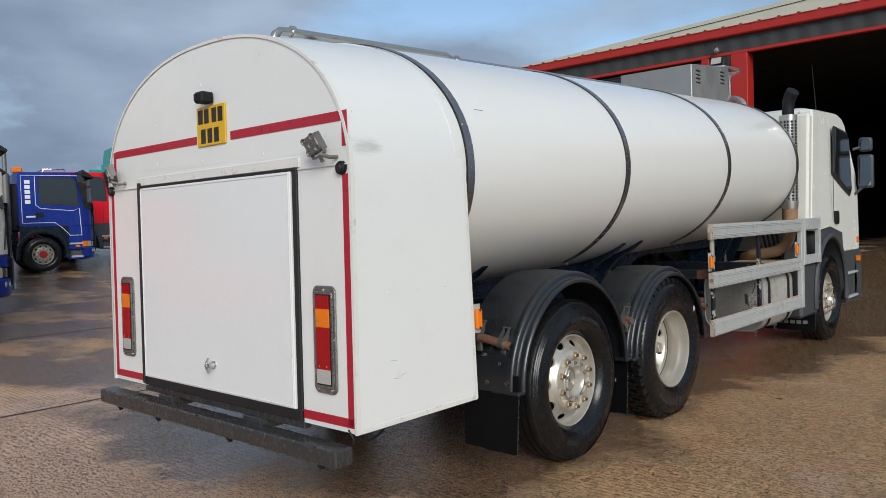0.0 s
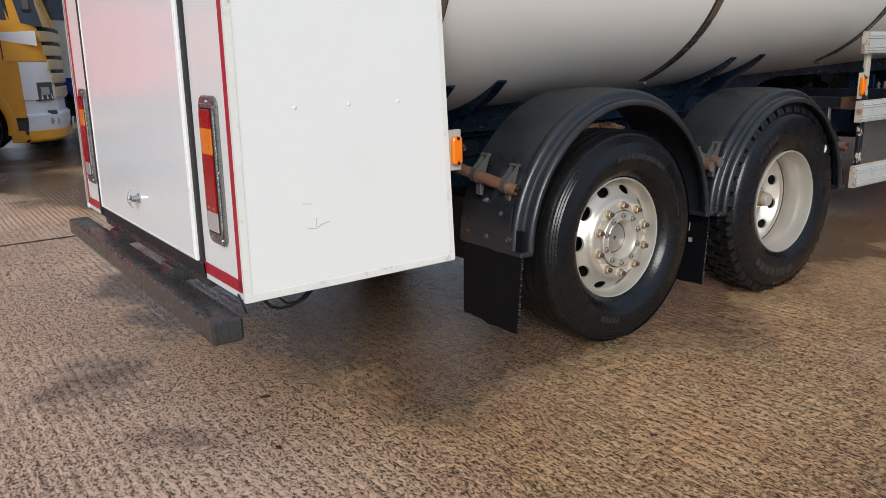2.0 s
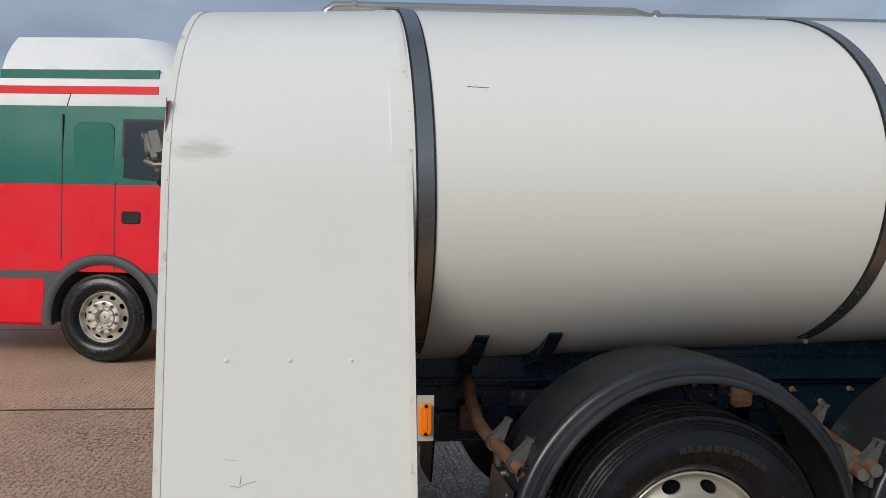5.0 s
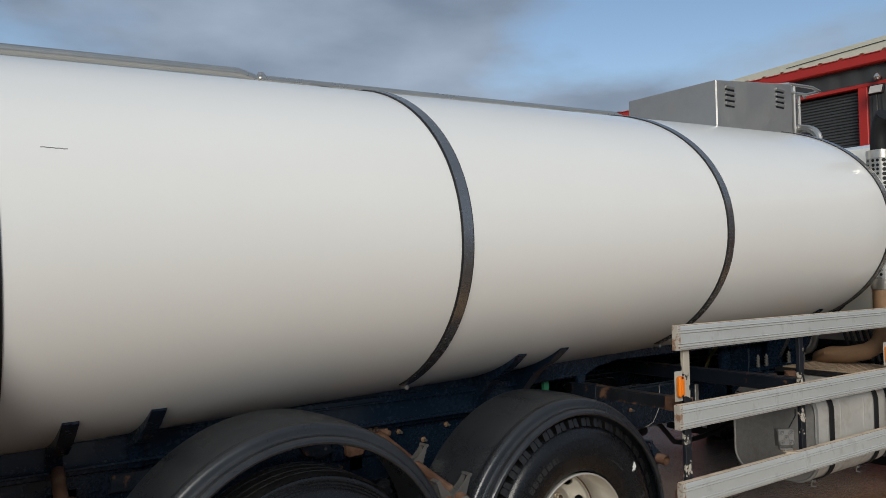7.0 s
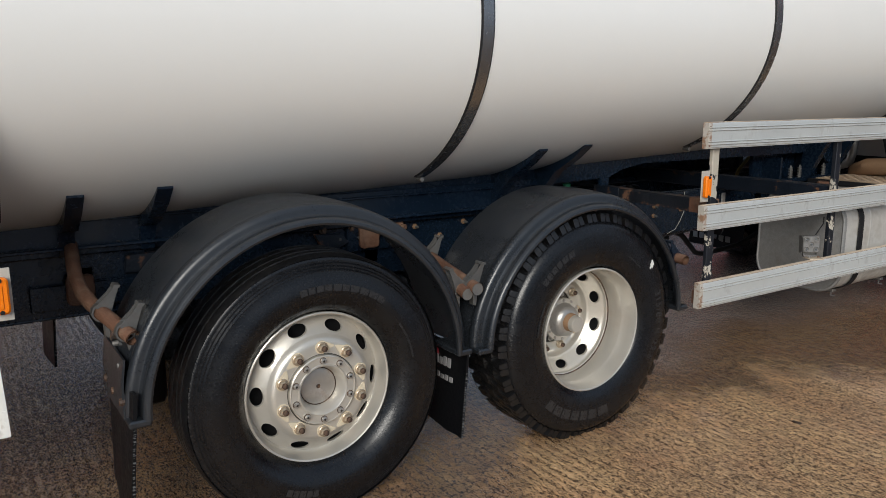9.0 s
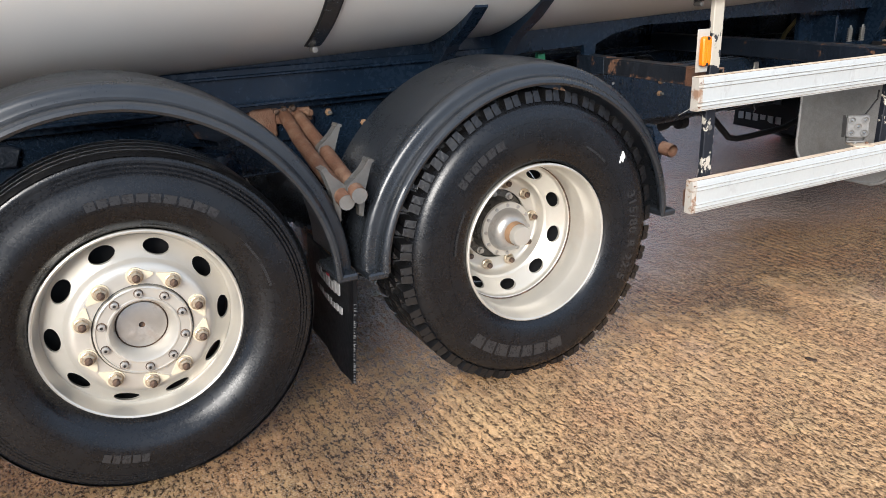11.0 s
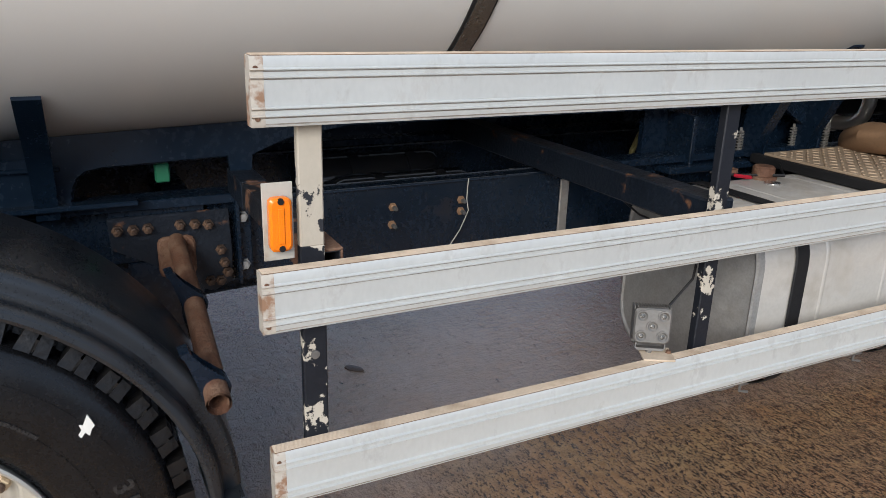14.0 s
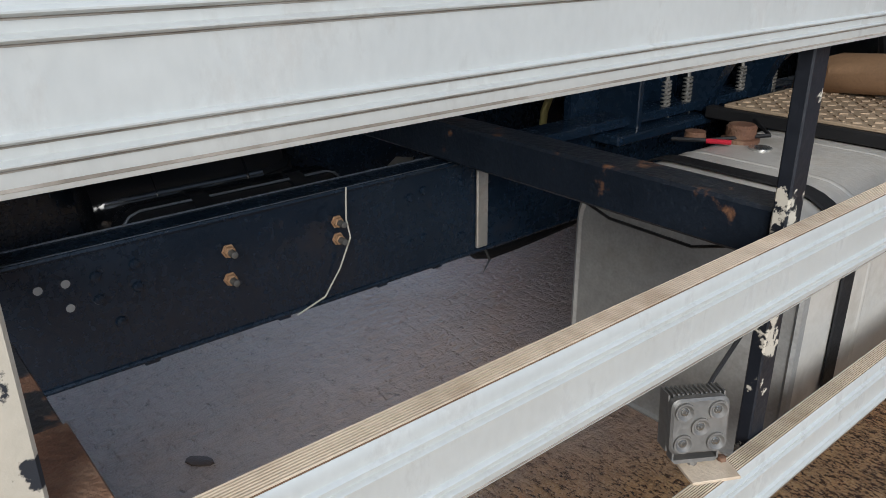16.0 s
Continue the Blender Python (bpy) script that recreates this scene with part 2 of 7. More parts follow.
M_POSTDARK = mat("dark_post_with_cream_flakes", (0.012, 0.014, 0.019), 0.42, 0, 0.2, 9, 0.1, 80, 1.0, (0.46, 0.42, 0.35), 10, (0.605, 0.62), spec=0.3)
M_POSTMIX = mat("half_flaked_post", (0.012, 0.014, 0.019), 0.42, 0, 0.2, 9, 0.1, 80, 1.0, (0.46, 0.42, 0.35), 13, (0.555, 0.57), spec=0.3)
M_MARKPLATE = mat("grimy_cream_plate", (0.42, 0.40, 0.35), 0.5, 0, 0.06, 9, 0.05, 80, 0.6, (0.26, 0.2, 0.14), 12, (0.55, 0.68))
M_REFLECTOR = mat("lamp_reflector", (0.24, 0.235, 0.22), 0.16, 0.8, 0.1, 30, 0.02, 60)
M_RAILEND = mat("rusty_rail_end", (0.50, 0.46, 0.40), 0.55, 0.1, 0.1, 9, 0.1, 80, 0.9, (0.24, 0.12, 0.06), 18, (0.50, 0.60))
M_TANHOSE = mat("tan_rubber_hose", (0.36, 0.25, 0.15), 0.55, 0, 0.2, 20, 0.1, 120)
M_RUSTBOLT = mat("dark_rusty_bolt", (0.055, 0.034, 0.024), 0.6, 0.2, 0.35, 40, 0.4, 140, 0.8, (0.15, 0.085, 0.05), 30, (0.48, 0.6))
M_CLAMP = mat("dark_cast_clamp", (0.13, 0.128, 0.122), 0.42, 0.5, 0.15, 20, 0.1, 120, 0.4, (0.10, 0.06, 0.035), 20)
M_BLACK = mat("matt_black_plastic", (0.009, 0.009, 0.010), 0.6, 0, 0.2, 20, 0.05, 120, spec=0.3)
M_AMBER = lamp_glass("amber_lens", (0.85, 0.20, 0.008))
M_REDLENS = lamp_glass("red_lens", (0.36, 0.0008, 0.004))
M_CLEAR = lamp_glass("clear_lens", (0.46, 0.43, 0.40))
M_CHROME = mat("worn_chrome", (0.62, 0.61, 0.59), 0.2, 0.9, 0.08, 20, 0.05, 120)
M_PLATE = mat("yellow_number_plate", (0.72, 0.42, 0.01), 0.35, 0, 0.05, 20, 0.03, 120)
M_PLATEW = mat("white_number_plate", (0.7, 0.7, 0.66), 0.35)
M_INK = mat("black_print", (0.02, 0.018, 0.012), 0.5)
M_PALE = mat("plain_pale_grey", (0.22, 0.22, 0.22), 0.6)
M_GREEN = mat("green_plastic", (0.02, 0.16, 0.08), 0.4)
M_CABLE = mat("black_cable", (0.012, 0.012, 0.013), 0.5)
M_WIRE = mat("pale_wire", (0.42, 0.40, 0.34), 0.5)
M_YELLOWHOSE = mat("dirty_yellow_hose", (0.22, 0.19, 0.07), 0.6)


def stained_panel():
    """White sheet with a rubbed grey smear across its upper side."""
    m = mat("smeared_white_panel_paint", (0.81, 0.81, 0.785), 0.32, 0, 0.008, 3, 0.0, 70, 0.10, (0.42, 0.38, 0.30), 2.2, (0.52, 0.75), coat=0.25, spread=0.03)
    n, l = m.node_tree.nodes, m.node_tree.links
    b = n["Principled BSDF"]
    src = b.inputs["Base Color"].links[0].from_socket
    co = n.new("ShaderNodeTexCoord")
    mp = n.new("ShaderNodeMapping")
    mp.inputs["Scale"].default_value = (1, 9, 60)
    fade = n.new("ShaderNodeTexNoise")
    fade.inputs["Scale"].default_value, fade.inputs["Detail"].default_value = 1.0, 6
    away = n.new("ShaderNodeVectorMath")
    away.operation = "DISTANCE"
    flat = n.new("ShaderNodeMapping")
    flat.inputs["Scale"].default_value = (0, 1, 2.6)
    away.inputs[1].default_value = (0, 0.13, 1.885 * 2.6)
    size = n.new("ShaderNodeMapRange")
    size.inputs["From Min"].default_value, size.inputs["From Max"].default_value = 0.17, 0.05
    both = n.new("ShaderNodeMath")
    both.operation = "MULTIPLY"
    cut = n.new("ShaderNodeMapRange")
    cut.inputs["From Min"].default_value, cut.inputs["From Max"].default_value = 0.22, 0.62
    cut.inputs["To Max"].default_value = 0.5
    mx = n.new("ShaderNodeMix")
    mx.data_type = "RGBA"
    mx.inputs["B"].default_value = (0.36, 0.35, 0.33, 1)
    l.new(co.outputs["Object"], mp.inputs["Vector"])
    l.new(co.outputs["Object"], flat.inputs["Vector"])
    l.new(mp.outputs[0], fade.inputs["Vector"])
    l.new(flat.outputs[0], away.inputs[0])
    l.new(away.outputs["Value"], size.inputs["Value"])
    l.new(fade.outputs[0], both.inputs[0])
    l.new(size.outputs[0], both.inputs[1])
    l.new(both.outputs[0], cut.inputs["Value"])
    l.new(cut.outputs[0], mx.inputs["Factor"])
    l.new(src, mx.inputs["A"])
    l.new(mx.outputs["Result"], b.inputs["Base Color"])
    return m


M_SIDE = stained_panel()


# ---- mesh building ----
class Shape:
    """Collects faces, each with the number of its material."""

    def __init__(self, *mats):
        self.mats, self.v, self.f, self.m, self.k = mats, [], [], [], 0

    def use(self, k):
        self.k = k
        return self

    def put(self, verts, faces):
        s = len(self.v)
        self.v += [tuple(p) for p in verts]
        self.f += [[s + i for i in f] for f in faces]
        self.m += [self.k] * len(faces)
        return self

    def box(self, lo, hi, b=0.004, turn=None):
        """A box between two corners with chamfered edges; turn: a matrix about its middle."""
        c = [(p + q) / 2 for p, q in zip(lo, hi)]
        h = [abs(q - p) / 2 for p, q in zip(lo, hi)]
        b = min(b, *(x * 0.49 for x in h))
        verts, idx = [], {}
        for i in range(8):
            s = [1 if i >> a & 1 else -1 for a in range(3)]
            for a in range(3):
                idx[(a, *s)] = len(verts)
                verts.append([s[j] * (h[j] - (0 if j == a else b)) for j in range(3)])
        faces = []
        for a in range(3):
            p, q = [j for j in range(3) if j != a]
            for sa in (-1, 1):
                ring = []
                for sp, sq in ((-1, -1), (1, -1), (1, 1), (-1, 1)):
                    s = [0, 0, 0]
                    s[a], s[p], s[q] = sa, sp, sq
                    ring.append(idx[(a, *s)])
                faces.append(ring)
        for a in range(3):
            p, q = [j for j in range(3) if j != a]
            for sp in (-1, 1):
                for sq in (-1, 1):
                    ring = []
                    for ax, sa in ((p, -1), (p, 1), (q, 1), (q, -1)):
                        s = [0, 0, 0]
                        s[a], s[p], s[q] = sa, sp, sq
                        ring.append(idx[(ax, *s)])
                    faces.append(ring)
        for i in range(8):
            s = [1 if i >> a & 1 else -1 for a in range(3)]
            faces.append([idx[(a, *s)] for a in range(3)])
        vs = [Vector(v) for v in verts]
        if turn is not None:
            vs = [turn @ v for v in vs]
        return self.put([v + Vector(c) for v in vs], faces)

    def lathe(self, prof, n=48, at=(0, 0, 0), axis="x", close=False):
        """Turns (along, radius) pairs round an axis."""
        verts, faces = [], []
        m = len(prof)
        for i in range(n):
            a = 2 * math.pi * i / n
            c, s = math.cos(a), math.sin(a)
            for t, r in prof:
                p = {"x": (t, r * c, r * s), "y": (r * s, t, r * c), "z": (r * c, r * s, t)}[axis]
                verts.append([p[j] + at[j] for j in range(3)])
        for i in range(n):
            j = (i + 1) % n
            for k in range(m if close else m - 1):
                q = (k + 1) % m
                faces.append([i * m + k, j * m + k, j * m + q, i * m + q])
        return self.put(verts, faces)

    def tube(self, pts, r, n=10, caps=True):
        """A round bar along a line of points; r may be one radius or one for each."""
        pts = [Vector(p) for p in pts]
        rr = r if isinstance(r, (list, tuple)) else [r] * len(pts)
        verts, faces, up = [], [], None
        for i, p in enumerate(pts):
            d = (pts[min(i + 1, len(pts) - 1)] - pts[max(i - 1, 0)]).normalized()
            if up is None:
                up = Vector((0, 0, 1)) if abs(d.z) < 0.9 else Vector((1, 0, 0))
            side = d.cross(up).normalized()
            up = side.cross(d).normalized()
            for k in range(n):
                a = 2 * math.pi * k / n
                verts.append(p + (side * math.cos(a) + up * math.sin(a)) * rr[i])
        for i in range(len(pts) - 1):
            for k in range(n):
                q = (k + 1) % n
                faces.append([i * n + k, i * n + q, (i + 1) * n + q, (i + 1) * n + k])
        if caps:
            faces += [list(range(n)), list(range((len(pts) - 1) * n, len(pts) * n))]
        return self.put(verts, faces)

    def prism(self, poly, axis, a, b, bev=0.0):
        """A flat outline drawn out along an axis from a to b. The outline is in the other two axes, in their order."""
        n = len(poly)
        rows = [(a, poly), (b, poly)]
        if bev:
            cx, cy = sum(p[0] for p in poly) / n, sum(p[1] for p in poly) / n
            w = max(max(abs(p[0] - cx) for p in poly), 1e-6)
            h = max(max(abs(p[1] - cy) for p in poly), 1e-6)
            small = [(cx + (p[0] - cx) * (1 - bev / w), cy + (p[1] - cy) * (1 - bev / h)) for p in poly]
            s = 1 if b > a else -1
            rows = [(a, small), (a + s * bev, poly), (b - s * bev, poly), (b, small)]
        verts = []
        for t, ring in rows:
            for p, q in ring:
                verts.append({"x": (t, p, q), "y": (p, t, q), "z": (p, q, t)}[axis])
        faces = [list(range(n)), list(range((len(rows) - 1) * n, len(rows) * n))]
        for r in range(len(rows) - 1):
            faces += [[r * n + i, r * n + (i + 1) % n, (r + 1) * n + (i + 1) % n, (r + 1) * n + i] for i in range(n)]
        return self.put(verts, faces)

    def loft(self, rings, close=True, caps=True):
        n = len(rings[0])
        verts = [p for ring in rings for p in ring]
        faces = []
        for r in range(len(rings) - 1):
            for i in range(n if close else n - 1):
                j = (i + 1) % n
                faces.append([r * n + i, r * n + j, (r + 1) * n + j, (r + 1) * n + i])
        if caps:
            faces += [list(range(n)), list(range((len(rings) - 1) * n, len(rings) * n))]
        return self.put(verts, faces)

    def mesh(self, name, sharp=32):
        me = bpy.data.meshes.new(name)
        me.from_pydata(self.v, [], self.f)
        for m in self.mats:
            me.materials.append(m)
        me.polygons.foreach_set("material_index", self.m)
        bm = bmesh.new()
        bm.from_mesh(me)
        bmesh.ops.remove_doubles(bm, verts=bm.verts, dist=1e-5)
        bmesh.ops.recalc_face_normals(bm, faces=bm.faces)
        bm.to_mesh(me)
        bm.free()
        me.polygons.foreach_set("use_smooth", [True] * len(me.polygons))
        me.set_sharp_from_angle(angle=radians(sharp))
        return me


def part(name, shape, parent, label="", at=(0, 0, 0), turn=(0, 0, 0)):
    """One mesh object under a thing or under a part."""
    ob = new(name, shape if isinstance(shape, bpy.types.Mesh) else shape.mesh(name))
    ob.parent = parent
    ob.location = at
    ob.rotation_euler = [radians(a) for a in turn]
    return tagged(ob, label) if label else ob


def thing(name, label, category, group="", kind="", at=(0, 0, 0), rz=0):
    ob = new(name)
    ob.empty_display_size = 0.3
    ob.location = at
    ob.rotation_euler = (0, 0, radians(rz))
    return tagged(ob, label, category, group, kind)


def solid(name, shape, label, category, group="", kind="", at=(0, 0, 0)):
    ob = new(name, shape.mesh(name))
    ob.location = at
    return tagged(ob, label, category, group, kind)


def smooth(x, a, b):
    t = max(0.0, min(1.0, (x - a) / (b - a)))
    return t * t * (3 - 2 * t)


def arc(cx, cy, r, a0, a1, n):
    return [(cx + r * math.cos(radians(a0 + (a1 - a0) * i / n)), cy + r * math.sin(radians(a0 + (a1 - a0) * i / n))) for i in range(n + 1)]


def rounded(x0, y0, x1, y1, r, n=4):
    return arc(x1 - r, y1 - r, r, 0, 90, n) + arc(x0 + r, y1 - r, r, 90, 180, n) + arc(x0 + r, y0 + r, r, 180, 270, n) + arc(x1 - r, y0 + r, r, 270, 360, n)


# ---- ground ----
def ground_z(x, y):
    d = min(34.0, max(0.0, -1.5 - x))
    return 0.012 * d * d / (d + 0.6) + 0.0022 * max(0.0, d - 7.0) ** 2 / (1 + 0.02 * max(0.0, d - 7.0)) + 0.32 * smooth(y, 7.5, 27)


def concrete():
    m = bpy.data.materials.new("wet_brushed_concrete")
    m.use_nodes = True
    n, l = m.node_tree.nodes, m.node_tree.links
    b = n["Principled BSDF"]
    co = n.new("ShaderNodeTexCoord")

    def noise_tex(scale, detail, rough=0.55, stretch=None):
        t = n.new("ShaderNodeTexNoise")
        t.inputs["Scale"].default_value, t.inputs["Detail"].default_value, t.inputs["Roughness"].default_value = scale, detail, rough
        if stretch:
            mp = n.new("ShaderNodeMapping")
            mp.inputs["Scale"].default_value = stretch
            l.new(co.outputs["Object"], mp.inputs["Vector"])
            l.new(mp.outputs[0], t.inputs["Vector"])
        else:
            l.new(co.outputs["Object"], t.inputs["Vector"])
        return t.outputs[0]

    def ramp(src, a, b_, lo=0.0, hi=1.0):
        r = n.new("ShaderNodeMapRange")
        r.inputs["From Min"].default_value, r.inputs["From Max"].default_value = a, b_
        r.inputs["To Min"].default_value, r.inputs["To Max"].default_value = lo, hi
        l.new(src, r.inputs["Value"])
        return r.outputs[0]

    def mix(f, a, b_, kind="RGBA"):
        x = n.new("ShaderNodeMix")
        x.data_type = kind
        l.new(f, x.inputs["Factor"])
        for key, v in (("A", a), ("B", b_)):
            if isinstance(v, (tuple, float)):
                x.inputs[key].default_value = (*v, 1) if isinstance(v, tuple) else v
            else:
                l.new(v, x.inputs[key])
        return x.outputs["Result"]

    def math_node(op, a, b_, c_=None):
        x = n.new("ShaderNodeMath")
        x.operation = op
        for k, v in enumerate((a, b_, c_)):
            if isinstance(v, float):
                x.inputs[k].default_value = v
            elif v is not None:
                l.new(v, x.inputs[k])
        return x.outputs[0]

    sep = n.new("ShaderNodeSeparateXYZ")
    l.new(co.outputs["Object"], sep.inputs[0])
    blob = noise_tex(76, 6, 0.66, (0.72, 1.25, 1.0))
    fine = noise_tex(150, 4, 0.65)
    hole = noise_tex(27, 3, 0.6, (0.8, 1.2, 1.0))
    mottle = noise_tex(15, 5, 0.65)
    patch = noise_tex(0.7, 7, 0.62)
    tint = noise_tex(2.6, 6, 0.6)
    pale_noise = noise_tex(0.9, 6, 0.6, (1.0, 0.7, 1.0))
    film = noise_tex(0.42, 5, 0.55, (0.9, 1.2, 1))
    brushed = noise_tex(1.1, 4, 0.6)
    rib = n.new("ShaderNodeTexWave")
    rib.inputs["Scale"].default_value = 7.0
    rib.inputs["Distortion"].default_value = 2.2
    rib.inputs["Detail"].default_value = 4
    rib.inputs["Detail Scale"].default_value = 2.5
    rib.bands_direction = "Y"
    l.new(co.outputs["Object"], rib.inputs["Vector"])
    # uneven borders for the wet, pale and worn zones
    warp = noise_tex(0.55, 5, 0.6)
    wx = math_node("ADD", sep.outputs["X"], ramp(warp, 0.2, 0.8, -0.55, 0.55))
    wy = math_node("ADD", sep.outputs["Y"], ramp(pale_noise, 0.2, 0.8, -0.8, 0.8))
    # relief: lumps of aggregate, scattered holes, brushed grooves across the yard
    far_lane = ramp(wx, -3.2, -4.2, 1.0, 4.0)
    groove = math_node("MULTIPLY", ramp(rib.outputs["Fac"], 0.05, 0.75), math_node("MULTIPLY", ramp(brushed, 0.46, 0.66, 0.03, 0.13), far_lane))
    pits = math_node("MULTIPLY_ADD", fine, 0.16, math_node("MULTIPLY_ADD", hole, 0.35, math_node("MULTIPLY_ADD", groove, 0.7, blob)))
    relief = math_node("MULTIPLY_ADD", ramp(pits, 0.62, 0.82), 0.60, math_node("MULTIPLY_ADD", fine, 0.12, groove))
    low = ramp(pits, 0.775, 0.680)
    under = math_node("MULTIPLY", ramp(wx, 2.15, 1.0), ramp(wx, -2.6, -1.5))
    # under the lorry the paste is worn smooth, with scattered dimples
    smooth_lane = math_node("MULTIPLY", math_node("MULTIPLY", under, ramp(wx, 0.85, 0.45)), math_node("MULTIPLY", ramp(wy, 2.7, 3.8), ramp(wy, 9.5, 8.0)))
    streak = noise_tex(20, 4, 0.6, (2.0, 0.6, 1.0))
    dimple = math_node("MULTIPLY_ADD", ramp(hole, 0.36, 0.47), 0.40, math_node("MULTIPLY_ADD", ramp(streak, 0.35, 0.6), 0.45, math_node("MULTIPLY", relief, 0.28)))
    relief = mix(smooth_lane, relief, dimple, "FLOAT")
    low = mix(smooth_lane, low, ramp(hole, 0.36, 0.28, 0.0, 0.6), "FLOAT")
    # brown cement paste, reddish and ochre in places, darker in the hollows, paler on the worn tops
    c = mix(ramp(tint, 0.36, 0.66), (0.69, 0.37, 0.175), (0.75, 0.475, 0.23))
    c = mix(ramp(mottle, 0.40, 0.58, 0.55, 0.0), c, (0.30, 0.165, 0.085))
    c = mix(ramp(patch, 0.50, 0.70, 0, 0.45), c, (0.36, 0.235, 0.155))
    # pale patches: behind and left of the lorry, sky sheen put into the colour
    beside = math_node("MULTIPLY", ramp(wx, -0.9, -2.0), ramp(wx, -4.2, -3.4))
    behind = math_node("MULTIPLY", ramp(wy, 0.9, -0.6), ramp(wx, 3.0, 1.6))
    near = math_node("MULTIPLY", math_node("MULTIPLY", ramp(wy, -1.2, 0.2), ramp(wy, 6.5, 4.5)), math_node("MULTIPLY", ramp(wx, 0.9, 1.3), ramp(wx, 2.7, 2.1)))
    sheen_bias = ramp(math_node("MAXIMUM", beside, behind), 0.0, 1.0, -0.12, 0.36)
    c = mix(ramp(math_node("ADD", pale_noise, sheen_bias), 0.45, 0.68, 0, 0.72), c, (0.80, 0.55, 0.42))
    c = mix(ramp(fine, 0.50, 0.70, 0, 0.60), c, (0.95, 0.70, 0.45))
    # pale tint under the lorry puts sky sheen into the colour
    c = mix(math_node("MULTIPLY", smooth_lane, ramp(tint, 0.3, 0.6, 0.55, 0.9)), c, (0.76, 0.61, 0.54))
    # darkens the hollows: soaked dirt, with the pits' shade put into the colour
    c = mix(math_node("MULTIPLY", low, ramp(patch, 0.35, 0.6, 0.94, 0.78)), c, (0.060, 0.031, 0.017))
    # water film: under the lorry, along its lane, and out towards the shed; its darkening also carries the lorries'
    # shade
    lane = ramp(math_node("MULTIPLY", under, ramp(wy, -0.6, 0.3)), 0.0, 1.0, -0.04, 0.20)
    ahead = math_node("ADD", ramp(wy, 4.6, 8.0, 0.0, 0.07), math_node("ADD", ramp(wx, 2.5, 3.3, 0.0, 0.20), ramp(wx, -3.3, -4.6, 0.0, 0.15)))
    wet_shade = ramp(math_node("MULTIPLY_ADD", math_node("MAXIMUM", math_node("MULTIPLY", behind, 1.9), near), -0.13, math_node("ADD", film, math_node("ADD", lane, ahead))), 0.46, 0.60)
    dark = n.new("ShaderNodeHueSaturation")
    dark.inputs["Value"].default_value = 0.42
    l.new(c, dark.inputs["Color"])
    c = mix(wet_shade, c, dark.outputs[0])
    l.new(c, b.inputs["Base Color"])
    r = mix(wet_shade, 0.42, 0.16, "FLOAT")
    r = math_node("ADD", r, ramp(fine, 0.3, 0.7, -0.06, 0.08))
    l.new(r, b.inputs["Roughness"])
    b.inputs["Specular IOR Level"].default_value = 0.28
    bp = n.new("ShaderNodeBump")
    bp.inputs["Strength"].default_value = 1.0
    bp.inputs["Distance"].default_value = 0.013
    l.new(relief, bp.inputs["Height"])
    l.new(bp.outputs[0], b.inputs["Normal"])
    b.inputs["Coat IOR"].default_value = 1.33
    b.inputs["Coat Roughness"].default_value = 0.12
    l.new(ramp(wet_shade, 0.0, 1.0, 0.03, 0.85), b.inputs["Coat Weight"])
    bp2 = n.new("ShaderNodeBump")
    bp2.inputs["Strength"].default_value = 0.40
    bp2.inputs["Distance"].default_value = 0.012
    l.new(relief, bp2.inputs["Height"])
    l.new(bp2.outputs[0], b.inputs["Coat Normal"])
    return m


M_CONCRETE = concrete()
M_JOINT = mat("dark_joint_sealant", (0.022, 0.02, 0.018), 0.45, 0, 0.3, 5, 0.3, 60)
xs = sorted({-1500, -600, -250, -120, -80, 60, 120, 250, 600, 1500, *range(-60, 41, 2)})
ys = sorted({-1500, -600, -250, -120, -60, 60, 120, 250, 600, 1500, *range(-40, 41, 2)})
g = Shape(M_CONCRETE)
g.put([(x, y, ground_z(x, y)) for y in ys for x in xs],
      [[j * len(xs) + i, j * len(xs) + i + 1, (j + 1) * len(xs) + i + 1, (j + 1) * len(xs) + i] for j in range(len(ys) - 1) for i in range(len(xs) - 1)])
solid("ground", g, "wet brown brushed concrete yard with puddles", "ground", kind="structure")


def joint(x0, y0, x1, y1, w):
    s = Shape(M_JOINT)
    n = 60
    d = Vector((x1 - x0, y1 - y0, 0))
    side = Vector((-d.y, d.x, 0)).normalized()
    verts, faces = [], []
    for i in range(n + 1):
        p = Vector((x0, y0, 0)) + d * i / n
        k = w * (0.6 + 0.8 * noise.noise(Vector((i * 0.9, x0, 3))) ** 2 + 0.25 * random.random())
        for q in (-1, 1):
            v = p + side * k * q
            verts.append((v.x, v.y, ground_z(v.x, v.y) + 0.004))
    for i in range(n):
        faces.append([2 * i, 2 * i + 1, 2 * i + 3, 2 * i + 2])
    s.put(verts, faces)
    return solid("slab_joint", s, "dark sealed joint between concrete yard slabs", "joint", "slab joints", "structure")


for x in (-3.55, -8.4, -13.2, -18.0):
    joint(x, -24, x + 0.55, 17, 0.025)

# ---- workshop shed ----
M_SHEDRED = mat("red_shed_trim", (0.42, 0.022, 0.016), 0.45, 0, 0.06, 2, 0.02, 20, 0.15, (0.2, 0.03, 0.02), 1)
M_CLAD = mat("charcoal_cladding", (0.045, 0.046, 0.045), 0.5, 0, 0.08, 1, 0.02, 20)
M_ROOF = mat("cream_roof_sheet", (0.56, 0.55, 0.45), 0.55, 0, 0.05, 0.7, 0.02, 20, 0.3, (0.42, 0.41, 0.33), 0.6)
# near-black: the darkness of unlit insides is put into the colour
M_DARKWALL = mat("unlit_inside_black", (0.012, 0.012, 0.013), 0.8, 0, 0.1, 1)
